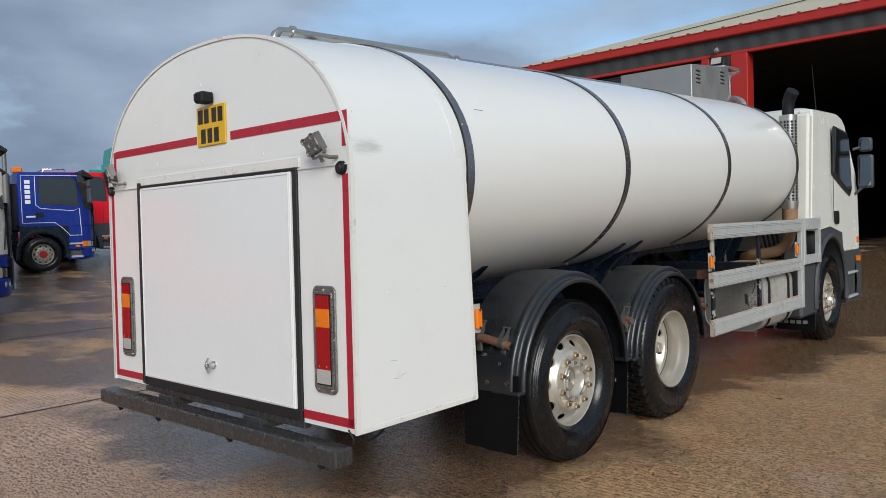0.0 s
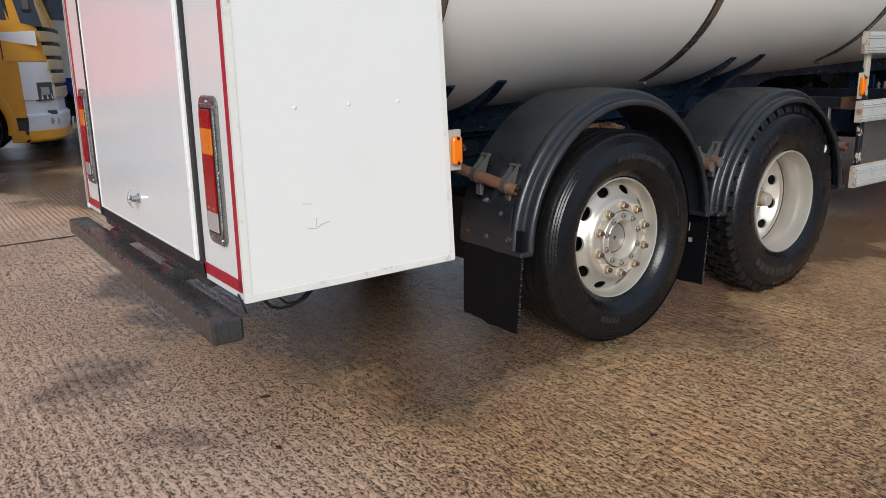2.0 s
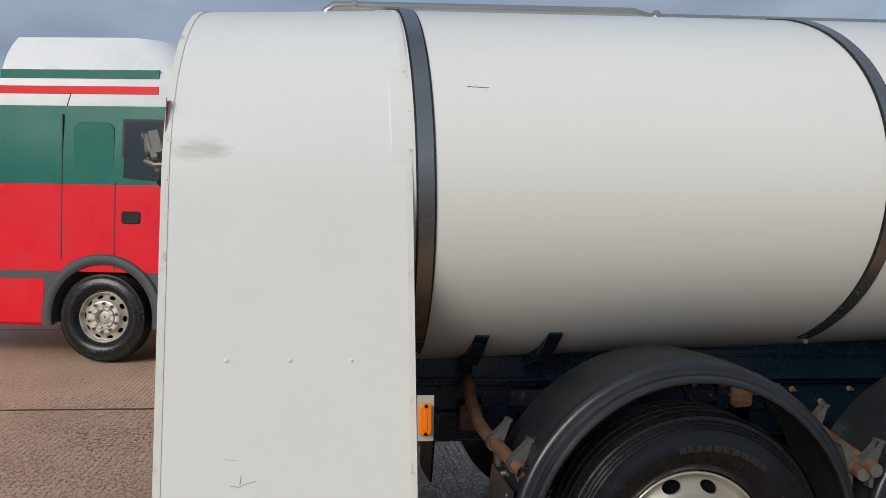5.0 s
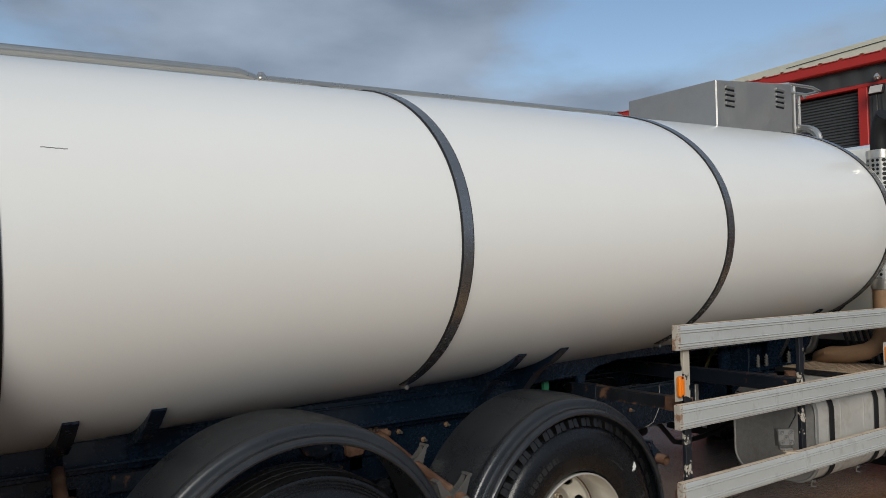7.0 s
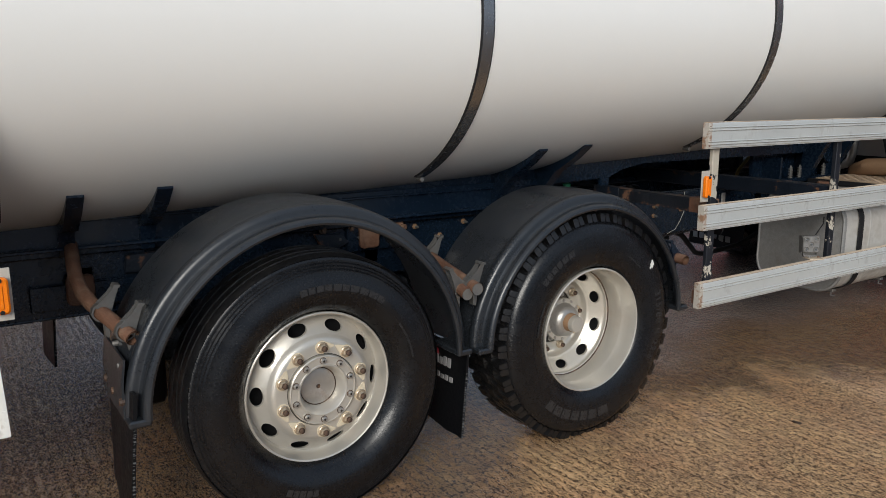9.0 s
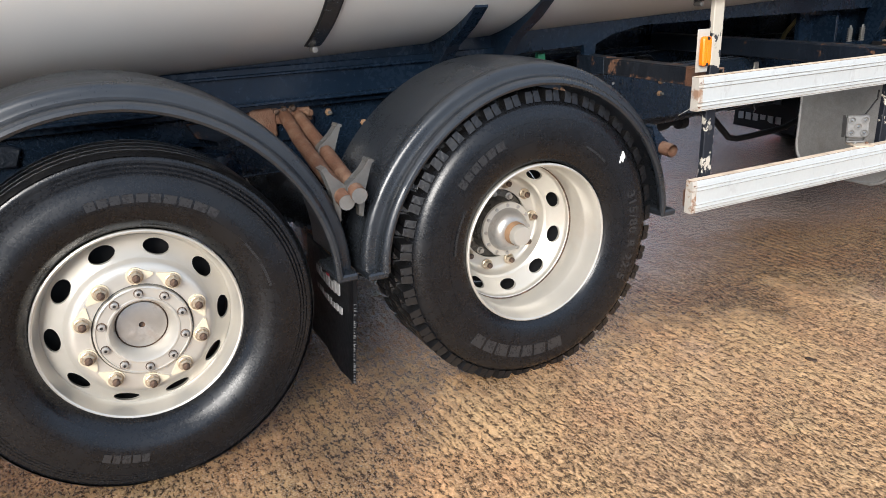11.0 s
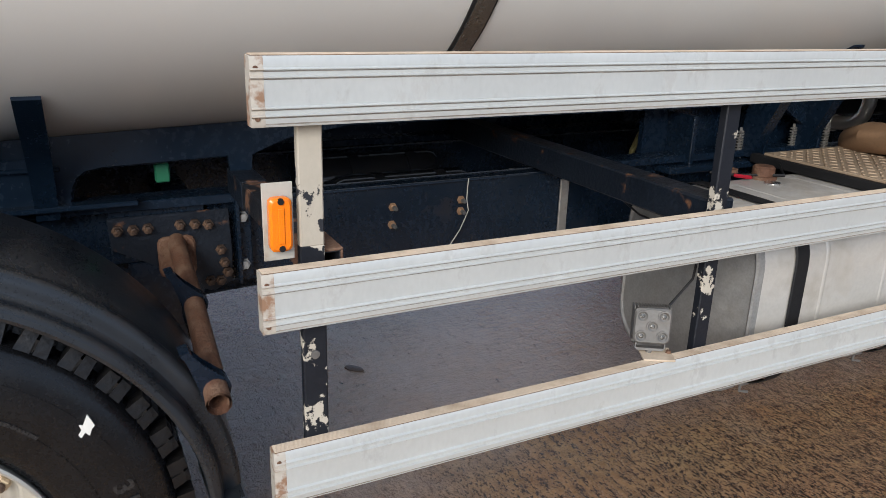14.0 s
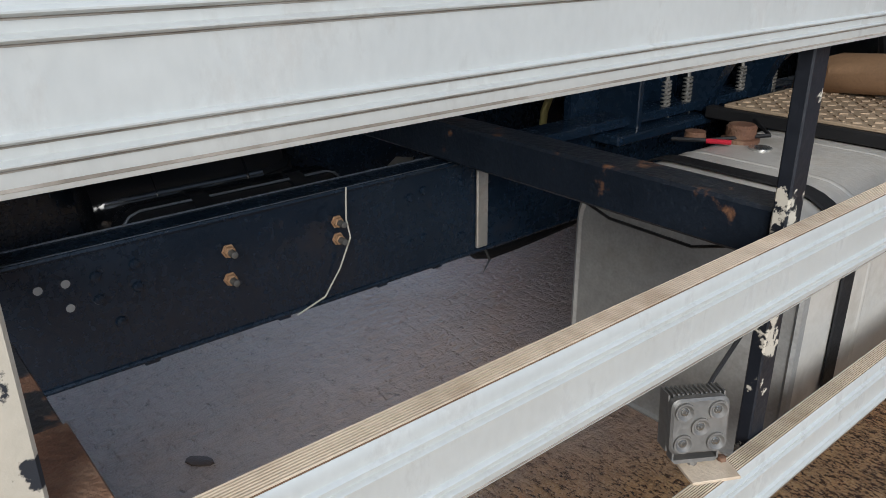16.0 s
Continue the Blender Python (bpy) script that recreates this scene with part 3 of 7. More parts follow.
M_SHUTTER = mat("grey_roller_shutter", (0.06, 0.064, 0.066), 0.45, 0.2, 0.08, 2)
YS, GS = 19.5, 0.22


def shed():
    root = thing("workshop_shed", "large workshop shed with red trim, dark cladding and cream roof", "building", at=(-2, YS, GS))
    o = (2, -YS, -GS)
    # corrugated band over the doors
    s = Shape(M_CLAD)
    n = 230
    xs_ = [-17 + 30 * i / n for i in range(n + 1)]
    zig = [YS - 0.02 - 0.035 * (1 if i % 4 < 2 else 0) for i in range(n + 1)]
    s.put([(x, z_y, z) for x, z_y in zip(xs_, zig) for z in (6.12, 6.53)] + [(x, YS + 0.15, z) for x in (-17, 13) for z in (6.12, 6.53)],
          [[2 * i, 2 * i + 2, 2 * i + 3, 2 * i + 1] for i in range(n)])
    part("cladding", s, root, "charcoal corrugated cladding", at=o)
    s = Shape(M_SHEDRED)
    s.box((-17.1, YS - 0.22, 6.53), (13.1, YS + 0.1, 6.80), 0.03)
    part("fascia", s, root, "red eaves fascia", at=o)
    s = Shape(M_SHEDRED)
    s.box((-17.0, YS - 0.06, 6.03), (13, YS + 0.12, 6.12), 0.01)
    part("lintel", s, root, at=o)
    for x0, x1 in ((-4.42, -3.95), (-5.27, -5.05), (-10.1, -9.85), (-10.9, -10.65), (-17.0, -16.4), (9.5, 10.0)):
        s = Shape(M_SHEDRED)
        s.box((x0, YS - 0.08, GS - 0.1), (x1, YS + 0.4, 6.03), 0.015)
        part("column", s, root, "red steel door column", at=o)
    for x0, x1 in ((-5.05, -4.42), (-10.65, -10.1)):
        s = Shape(M_CLAD)
        w = (x1 - x0) / 6
        for i in range(6):
            s.box((x0 + w * i, YS - 0.02 - 0.03 * (i % 2), GS - 0.1), (x0 + w * (i + 1), YS + 0.1, 6.03), 0.01)
        part("cladding", s, root, at=o)
    for x0, x1 in ((-9.85, -5.27), (-16.4, -10.9)):
        s = Shape(M_SHUTTER)
        for i in range(78):
            z = GS + 0.0 + i * 0.075
            if z + 0.07 < 6.03:
                s.prism([(YS + 0.12, z), (YS + 0.10, z + 0.02), (YS + 0.10, z + 0.05), (YS + 0.12, z + 0.07), (YS + 0.16, z + 0.07), (YS + 0.16, z)], "x", x0, x1)
        part("roller_shutter", s, root, "closed grey roller shutter", at=o)
    s = Shape(M_ROOF)
    for i in range(60):
        x0 = -17.2 + i * 0.507
        s.put([(x0, YS - 0.25, 6.77), (x0 + 0.40, YS - 0.25, 6.77), (x0 + 0.45, YS - 0.25, 6.82), (x0 + 0.507, YS - 0.25, 6.82),
               (x0, YS + 14, 8.3), (x0 + 0.40, YS + 14, 8.3), (x0 + 0.45, YS + 14, 8.35), (x0 + 0.507, YS + 14, 8.35)],
              [[0, 1, 5, 4], [1, 2, 6, 5], [2, 3, 7, 6]])
    part("roof", s, root, "cream profiled roof sheets", at=o)
    s = Shape(M_ROOF, M_CLAD)
    s.prism([(-12.6, 6.79), (13.1, 6.79), (13.1, 7.86)], "y", YS - 0.16, YS + 0.05)
    s.use(1).prism([(-7.0, 6.90), (13.1, 7.72), (13.1, 7.75), (-7.0, 6.915)], "y", YS - 0.175, YS - 0.158)
    part("parapet", s, root, "cream sheeting rising over the fascia", at=o)
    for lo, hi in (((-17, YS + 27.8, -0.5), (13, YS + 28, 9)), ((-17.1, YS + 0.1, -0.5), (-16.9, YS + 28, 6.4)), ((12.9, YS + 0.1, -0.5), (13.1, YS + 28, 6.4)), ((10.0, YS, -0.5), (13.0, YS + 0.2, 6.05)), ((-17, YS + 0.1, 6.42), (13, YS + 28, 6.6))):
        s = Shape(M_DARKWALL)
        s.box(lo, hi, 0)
        part("inner_wall", s, root, "near-black shed walls, the unlit inside put into their colour", at=o)
    s = Shape(M_BLACK, M_CLEAR)
    s.box((-4.86, YS - 0.42, 5.72), (-4.52, YS - 0.34, 5.98), 0.015, Matrix.Rotation(radians(-25), 3, "X"))
    s.use(1).box((-4.83, YS - 0.445, 5.75), (-4.55, YS - 0.42, 5.95), 0.004, Matrix.Rotation(radians(-25), 3, "X"))
    s.use(0).box((-4.72, YS - 0.36, 5.9), (-4.66, YS - 0.02, 5.96), 0.006)
    part("floodlight", s, root, "black rectangular floodlight", at=o)
    s = Shape(M_CHROME, M_BLACK)
    s.lathe([(6.20, 0.0), (6.12, 0.07), (6.06, 0.09), (6.0, 0.06), (5.98, 0)], 14, (-4.75, YS - 0.2, 0.12), "z")
    s.use(1).box((-4.78, YS - 0.2, 6.15), (-4.72, YS - 0.02, 6.22), 0.005)
    part("dome_camera", s, root, "small dome camera on a bracket", at=o)
    s = Shape(M_WHITE)
    s.lathe([(0, 0.13), (0.1, 0.11), (0.16, 0.0)], 16, (-10.4, YS - 0.2, 6.3), "y")
    part("alarm_bell", s, root, at=o)
    return root


shed()


# ---- tanker lorry ----
XC = 0.04
LORRY = thing("tanker_lorry", "white milk tanker lorry with long oval tank on wet concrete", "lorry", at=(XC, 3.6, 0))
OFF = (-XC, -3.6, 0)


def lp(name, shape, label="", parent=None):
    """A part of the lorry drawn at its true place; under another part the offset is already there."""
    return part(name, shape, parent or LORRY, label, at=(0, 0, 0) if parent else OFF)


TK, TZ, TA, TB = 0.0385, 1.797, 1.18, 0.80


def tank_point(y, ang, grow=0.0, scale=1.0):
    """A point on the oval tank; ang: 0 at the right side, 90 on top."""
    c, s = math.cos(radians(ang)), math.sin(radians(ang))
    p = 2 / 2.08
    x = math.copysign(abs(c) ** p, c) * (TA * scale + grow)
    z = math.copysign(abs(s) ** p, s) * (TB * scale + grow)
    return (XC + x, y - TK * z, TZ + TK * y + z)


def tank_bottom(x, y):
    u = min(1.0, abs(x - XC) / TA)
    return TZ + TK * y - TB * (1 - u ** 2.08) ** (1 / 2.08)


s = Shape(M_TANK)
rings = [[tank_point(y, a * 2.5) for a in range(144)] for y in (0.75, 1.0, 2.0, 3.0, 4.0, 5.0, 6.0, 6.38)]
for i in range(1, 9):
    t = i / 8
    rings.append([tank_point(6.38 + 0.34 * t, a * 2.5, 0, max(0.02, math.sqrt(1 - (t * 0.985) ** 2.2))) for a in range(144)])
s.loft(rings)
tank = lp("tank", s, "glossy white oval tank with faint grime")
for y, w in ((0.862, 0.027), (2.597, 0.025), (4.452, 0.025), (6.345, 0.027)):
    s = Shape(M_STRAP, M_RUBBER)
    angs = [-59 + 298 * i / 120 for i in range(121)]
    for k, (ww, g0, g1) in enumerate(((w, 0.004, 0.009), (w + 0.007, 0.0015, 0.005))):
        s.use(k).loft([[tank_point(y + dy, a, gg) for dy, gg in ((-ww, g0), (-ww, g1), (ww, g1), (ww, g0))] for a in angs])
    strap = lp("strap", s, "grey steel band with black rubber edges", tank)
    for sx in (-59, 239):
        q = tank_point(y, sx, 0.02)
        s = Shape(M_CAST)
        s.lathe([(-0.03, 0.0), (-0.03, 0.011), (0.012, 0.011), (0.016, 0.0)], 8, q, "x")
        lp("bolt", s, "", tank)
# brackets that carry the tank
for y in (1.142, 1.440, 3.220, 3.517, 6.09, 6.40):
    for side in (1, -1):
        xs_ = [0.80 - 0.40 * i / 10 for i in range(11)]
        top = [(XC + side * x, tank_bottom(XC + x, y) - 0.002) for x in xs_]
        low = [(XC + side * 0.36, 0.96), (XC + side * 0.43, 0.96), (XC + side * 0.47, 1.06), (XC + side * 0.58, tank_bottom(XC + 0.58, y) - 0.055),
               (XC + side * 0.72, tank_bottom(XC + 0.72, y) - 0.03), (XC + side * 0.80, tank_bottom(XC + 0.80, y) - 0.010)]
        s = Shape(M_SUB)
        s.prism(top + low, "y", y - 0.028, y + 0.028)
        lp("tank_bracket", s, "dark pressed steel tank bracket")
# scratch on the tank skin
s = Shape(M_PALE)
s.tube([tank_point(1.02 + 0.011 * i, 21.5 - 0.05 * i + 0.1 * (i % 2), 0.0005) for i in range(8)], 0.0016, 4)
lp("scratch", s, "", tank)

# pipe along the top of the tank
def pz(y):
    return TZ + TK * y + TB + 0.088


s = Shape(M_STAINLESS)
ly = 0.50
s.tube([(XC, ly, TZ + TK * ly + TB - 0.04), (XC, ly, pz(ly) - 0.06), (XC, ly + 0.012, pz(ly) - 0.028), (XC, ly + 0.05, pz(ly) + 0.0), (XC, ly + 0.1, pz(ly) + 0.004), (XC, 2.05, pz(2.05) + 0.004), (XC, 2.13, pz(2.13) - 0.016)],
       [0.026, 0.026, 0.026, 0.026, 0.026, 0.026, 0.022], 14)
s.tube([(XC, 2.13, pz(2.13) - 0.016), (XC, 4.84, pz(4.84) - 0.016), (XC, 4.91, pz(4.91) - 0.028), (XC, 4.93, pz(4.93) - 0.12)], 0.021, 12)
s.tube([(XC, 2.14, pz(2.14) - 0.02), (XC, 2.14, TZ + TK * 2.14 + TB - 0.03)], 0.014, 10)
pipe = lp("top_pipe", s, "stainless washing pipe along the tank top")
for y in (0.64, 2.17):
    s = Shape(M_STAINLESS)
    s.lathe([(-0.012, 0.02), (-0.012, 0.036), (0.012, 0.036), (0.012, 0.02)], 16, (XC, y, pz(y) - (0.016 if y > 2 else -0.004)), "y")
    lp("pipe_clamp", s, "", pipe)

# steel cover box with vents on the tank top, and the lid rail ahead of it
bz = 2.72
s = Shape(M_STEELBOX)
s.prism([(5.46, bz), (6.46, bz + 0.05), (6.46, 3.20), (5.46, 3.10)], "x", XC - 0.40, XC + 0.42, 0.008)
cover = lp("valve_cover_box", s, "dull stainless cover box with louvred vents")
for y in (5.62, 6.28):
    s = Shape(M_STEELBOX, M_BLACK)
    zz = 3.0 + 0.1 * (y - 5.46)
    for i in range(4):
        s.use(0).box((XC + 0.418, y - 0.06, zz - 0.085 + 0.04 * i), (XC + 0.432, y + 0.06, zz - 0.062 + 0.04 * i), 0.003, Matrix.Rotation(radians(20), 3, "Y"))
        s.use(1).box((XC + 0.417, y - 0.056, zz - 0.098 + 0.04 * i), (XC + 0.4235, y + 0.056, zz - 0.085 + 0.04 * i), 0.001)
    lp("vent", s, "small louvred vent", cover)
s = Shape(M_STAINLESS)
hz = 2.86
s.tube([(XC + 0.34, 6.62, hz - 0.1), (XC + 0.34, 6.62, hz + 0.36)], 0.021, 10)
s.tube([(XC + 0.34, 6.70, hz - 0.1), (XC + 0.34, 6.70, hz + 0.30)], 0.016, 10)
s.tube([(XC + 0.2, 6.45, hz + 0.37), (XC + 0.34, 6.55, hz + 0.37), (XC + 0.40, 6.80, hz + 0.36), (XC + 0.36, 7.0, hz + 0.36), (XC + 0.2, 7.02, hz + 0.36)], 0.013, 8)
s.tube([(XC + 0.2, 6.45, hz + 0.30), (XC + 0.34, 6.55, hz + 0.30), (XC + 0.38, 6.75, hz + 0.30), (XC + 0.3, 6.86, hz + 0.30)], 0.011, 8)
s.tube([(XC + 0.36 + 0.16 * math.cos(radians(a)), 6.66, hz - 0.10 + 0.11 * math.sin(radians(a))) for a in range(-10, 200, 15)], 0.03, 10)
lp("lid_handrail", s, "stainless handrail and vent loop by the tank lid")

# ---- rear cabinet ----
BW, BZ0 = 1.185, 1.74


def box_outline(y, grow=0.0):
    top = 2.554 + 0.068 * y - BZ0
    pts = []
    for i in range(49):
        a = radians(180 * i / 48)
        c, q = math.cos(a), math.sin(a)
        p = 2 / 2.3
        pts.append((XC + math.copysign(abs(c) ** p, c) * (BW + grow), BZ0 + abs(q) ** p * (top + grow)))
    return pts


def box_ring(y, grow=0.0, low=0.583):
    arch = box_outline(y, grow)
    return [(XC + BW + grow, y, low), (XC + BW + grow, y, 1.2)] + [(x, y, z) for x, z in arch] + [(XC - BW - grow, y, 1.2), (XC - BW - grow, y, low)]


s = Shape(M_SIDE)
outer = [box_ring(y) for y in (0.004, 0.4, 0.857)]
inner = [box_ring(y, -0.02) for y in (0.857, 0.03)]
s.loft(outer + inner, close=False, caps=False)
n = len(outer[0])
s.put([p for p in box_ring(0.004)] + [(XC - 0.74, 0.004, 0.583), (XC - 0.74, 0.004, 1.86), (XC + 0.80, 0.004, 1.86), (XC + 0.80, 0.004, 0.583)],
      [list(range(n)) + [n, n + 1, n + 2, n + 3]])
s.put([p for p in box_ring(0.03, -0.02)] + [(XC - 0.74, 0.03, 0.583), (XC - 0.74, 0.03, 1.86), (XC + 0.80, 0.03, 1.86), (XC + 0.80, 0.03, 0.583)],
      [list(range(n)) + [n, n + 1, n + 2, n + 3]])
cabinet = lp("rear_cabinet", s, "white painted sheet rear cabinet with rounded top")
s = Shape(M_DARKWALL)
s.box((XC - 1.1, 0.84, 0.62), (XC + 1.1, 0.85, 1.3), 0)
s.box((XC - 0.80, 0.04, 0.60), (XC + 0.86, 0.06, 1.9), 0)
s.box((XC - 1.14, 0.05, 0.585), (XC - 0.5, 0.84, 0.60), 0)
s.box((XC + 0.5, 0.05, 0.585), (XC + 1.14, 0.84, 0.60), 0)
lp("cabinet_lining", s, "", cabinet)
# edge trims
s = Shape(M_TRIM)
s.loft([[(x, y, z) for x, y, z in ring] for ring in (box_ring(-0.003, 0.002), box_ring(0.022, 0.002))], close=False, caps=False)
s.loft([box_ring(-0.003, 0.002), box_ring(-0.003, -0.014)], close=False, caps=False)
lp("edge_trim", s, "off-white riveted edge trim", cabinet)
for side in (1, -1):
    s = Shape(M_TRIM)
    xx = XC + side * (BW + 0.0015)
    s.box((min(xx, xx - side * 0.02), -0.002, 0.578), (max(xx, xx - side * 0.02), 0.859, 0.606), 0.002)
    lp("bottom_trim", s, "chipped off-white bottom trim", cabinet)
s = Shape(M_TRIM)
s.loft([box_ring(0.838, 0.002), box_ring(0.860, 0.002)], close=False, caps=False)
s.loft([box_ring(0.860, 0.002), box_ring(0.860, -0.012)], close=False, caps=False)
lp("front_trim", s, "", cabinet)
s = Shape(M_TRIM)
for i in range(13):
    y = 0.05 + i * 0.064
    s.lathe([(0, 0.0045), (0.002, 0.004), (0.003, 0)], 6, (XC + BW + 0.001, y, 0.592), "x")
for i in range(12):
    z = 0.66 + i * 0.125
    s.lathe([(0, 0.0045), (0.002, 0.004), (0.003, 0)], 6, (XC + BW + 0.001, 0.014, z), "x")
    s.lathe([(0, 0.0045), (0.002, 0.004), (0.003, 0)], 6, (XC + BW + 0.001, 0.85, z), "x")
tagged(lp("trim_rivets", s, "", cabinet), kind="stuff")
for y in (0.223, 0.431, 0.639):
    s = Shape(M_TRIM)
    s.lathe([(0, 0.007), (0.002, 0.0065), (0.004, 0.003), (0.003, 0.0)], 10, (XC + BW, y, 1.205), "x")
    lp("rivet", s, "", cabinet)
for x, z in ((-0.55, 2.16), (-0.55, 1.93), (-0.05, 2.33), (0.52, 2.40), (0.52, 2.13), (0.52, 1.90), (-0.05, 1.91), (0.95, 1.88)):
    s = Shape(M_TRIM)
    s.lathe([(0.003, 0.008), (0.0, 0.008), (-0.004, 0.0)], 8, (XC + x, 0.003, z), "y")
    lp("rivet", s, "", cabinet)
# dent and scratches on the side
s = Shape(M_NICK)
s.tube([(XC + BW + 0.001, 0.24, 0.798), (XC + BW + 0.002, 0.27, 0.794), (XC + BW + 0.001, 0.295, 0.806), (XC + BW + 0.001, 0.325, 0.812)], 0.0015, 5)
s.tube([(XC + BW + 0.001, 0.225, 0.885), (XC + BW + 0.001, 0.262, 0.88)], 0.0011, 5)
s.tube([(XC + BW + 0.001, 0.272, 0.80), (XC + BW + 0.001, 0.276, 0.83)], 0.0015, 5)
tagged(lp("scratch", s, "", cabinet), kind="stuff")
# rear door with its seal
for lo, hi in (((0.800, -0.006, 0.60), (0.838, 0.02, 1.83)), ((-0.724, -0.022, 0.60), (-0.702, 0.02, 1.83)), ((-0.720, -0.010, 1.797), (0.838, 0.02, 1.812)), ((-0.720, -0.010, 0.590), (0.838, 0.02, 0.642))):
    s = Shape(M_RUBBER)
    s.box(lo, hi, 0.003)
    lp("door_seal", s, "black rubber door seal", cabinet)
s = Shape(M_DOOR)
s.box((-0.698, -0.016, 0.642), (0.798, 0.012, 1.796), 0.004)
door = lp("cabinet_door", s, "glossy white top-hinged door, closed", cabinet)
for lo, hi in (((0.780, -0.019, 0.655), (0.787, -0.014, 1.785)), ((-0.690, -0.019, 0.650), (0.79, -0.014, 0.657)), ((-0.690, -0.019, 1.782), (0.79, -0.014, 1.789)), ((-0.694, -0.019, 0.645), (-0.686, -0.014, 1.788))):
    s = Shape(M_TRIM)
    s.box(lo, hi, 0.002)
    lp("door_trim", s, "pale door edge trim", cabinet)
s = Shape(M_TRIM)
s.box((-0.76, -0.007, 1.813), (0.86, 0.006, 1.862), 0.002)
s.box((0.845, -0.006, 1.80), (1.21, 0.006, 1.806), 0.001)
s.box((-1.13, -0.006, 1.80), (-0.72, 0.006, 1.806), 0.001)
lp("hinge_strip", s, "", cabinet)
s = Shape(M_CHROME)
s.lathe([(-0.040, 0.0), (-0.040, 0.012), (-0.03, 0.014), (-0.012, 0.016), (-0.010, 0.023), (-0.0, 0.023)], 16, (0.085, -0.012, 0.79), "y")
s.tube([(0.078, -0.048, 0.832), (0.073, -0.056, 0.81), (0.072, -0.060, 0.79), (0.073, -0.056, 0.77), (0.078, -0.048, 0.748)], [0.004, 0.007, 0.009, 0.007, 0.004], 8)
lp("door_handle", s, "chrome T-handle", cabinet)
# red tape
s = Shape(M_RED)
for lo, hi in (((-1.035, 2.006), (-0.056, 2.050)), ((0.278, 2.000), (1.205, 2.046)), ((1.168, 1.886), (1.207, 2.000)), ((-1.068, 1.90), (-1.036, 2.044)),
               ((1.165, 0.615), (1.203, 1.76)), ((0.83, 0.606), (1.203, 0.648)), ((-1.115, 0.615), (-1.083, 1.775)), ((-1.115, 0.606), (-0.77, 0.648))):
    s.box((lo[0], 0.0012, lo[1]), (hi[0], 0.0035, hi[1]), 0.0)
lp("reflective_tape", s, "red reflective marking tape", cabinet)
# number plate with bars for its characters
s = Shape(M_PLATE)
s.box((-0.034, -0.008, 1.988), (0.246, 0.002, 2.202), 0.004)
lp("number_plate", s, "yellow rear number plate", cabinet)
for z0, z1, xs_ in ((2.109, 2.187, (-0.016, 0.044, 0.119, 0.179)), (2.002, 2.080, (0.009, 0.074, 0.139))):
    for x in xs_:
        s = Shape(M_INK)
        s.box((x, -0.010, z0), (x + 0.045, -0.007, z1), 0.001)
        lp("plate_mark", s, "", cabinet)
s = Shape(M_BLACK)
s.box((0.055, -0.075, 2.212), (0.135, 0.0, 2.272), 0.008)
s.box((0.060, -0.080, 2.222), (0.085, -0.07, 2.262), 0.003)
lp("reversing_camera", s, "black boxy camera above the plate", cabinet)


def tail_lamp(xc):
    z0, z1 = 0.745, 1.250
    s = Shape(M_LAMPRIM, M_BLACK)
    s.prism(rounded(xc - 0.082, z0, xc + 0.082, z1, 0.034, 6), "y", 0.004, -0.008, 0.004)
    s.prism(rounded(xc - 0.064, z0 + 0.024, xc + 0.064, z1 - 0.024, 0.012, 4), "y", -0.006, -0.013, 0.004)
    s.use(1).box((xc - 0.053, -0.0150, 0.786), (xc + 0.053, -0.006, 1.211), 0)
    lp("tail_lamp", s, "tall tail lamp in a grey steel surround", cabinet)
    for sx in (-1, 1):
        s = Shape(M_LAMPRIM)
        s.tube([(xc + sx * 0.064, -0.010, 0.80), (xc + sx * 0.064, -0.010, 1.195)], 0.005, 8)
        lp("lamp_bead", s, "", cabinet)
    segs = ((1.1430, 1.206, M_REDLENS), (1.0570, 1.1430, M_AMBER), (0.9630, 1.0570, M_REDLENS), (0.8600, 0.9630, M_REDLENS), (0.793, 0.8600, M_CLEAR))
    for a, b, m in segs:
        s = Shape(m)
        s.box((xc - 0.048, -0.019, a), (xc + 0.048, -0.008, b), 0.0008)
        lens = new("lens", s.mesh("lens"))
        lens.parent = cabinet
    s = Shape(M_CHROME)
    for x, z in ((xc, z1 - 0.02), (xc - 0.07, 1.0), (xc + 0.07, 1.0), (xc - 0.05, z0 + 0.02), (xc + 0.05, z0 + 0.02)):
        s.lathe([(0.003, 0.006), (-0.002, 0.006), (-0.004, 0)], 8, (x, -0.010, z), "y")
    for z in (1.085, 0.875):
        for x in (xc - 0.025, xc + 0.025):
            s.lathe([(0.0, 0.005), (-0.001, 0.005), (-0.0015, 0)], 8, (x, -0.019, z), "y")
    tagged(lp("lamp_screws", s, "", cabinet), kind="stuff")


tail_lamp(1.020)
tail_lamp(-0.925)


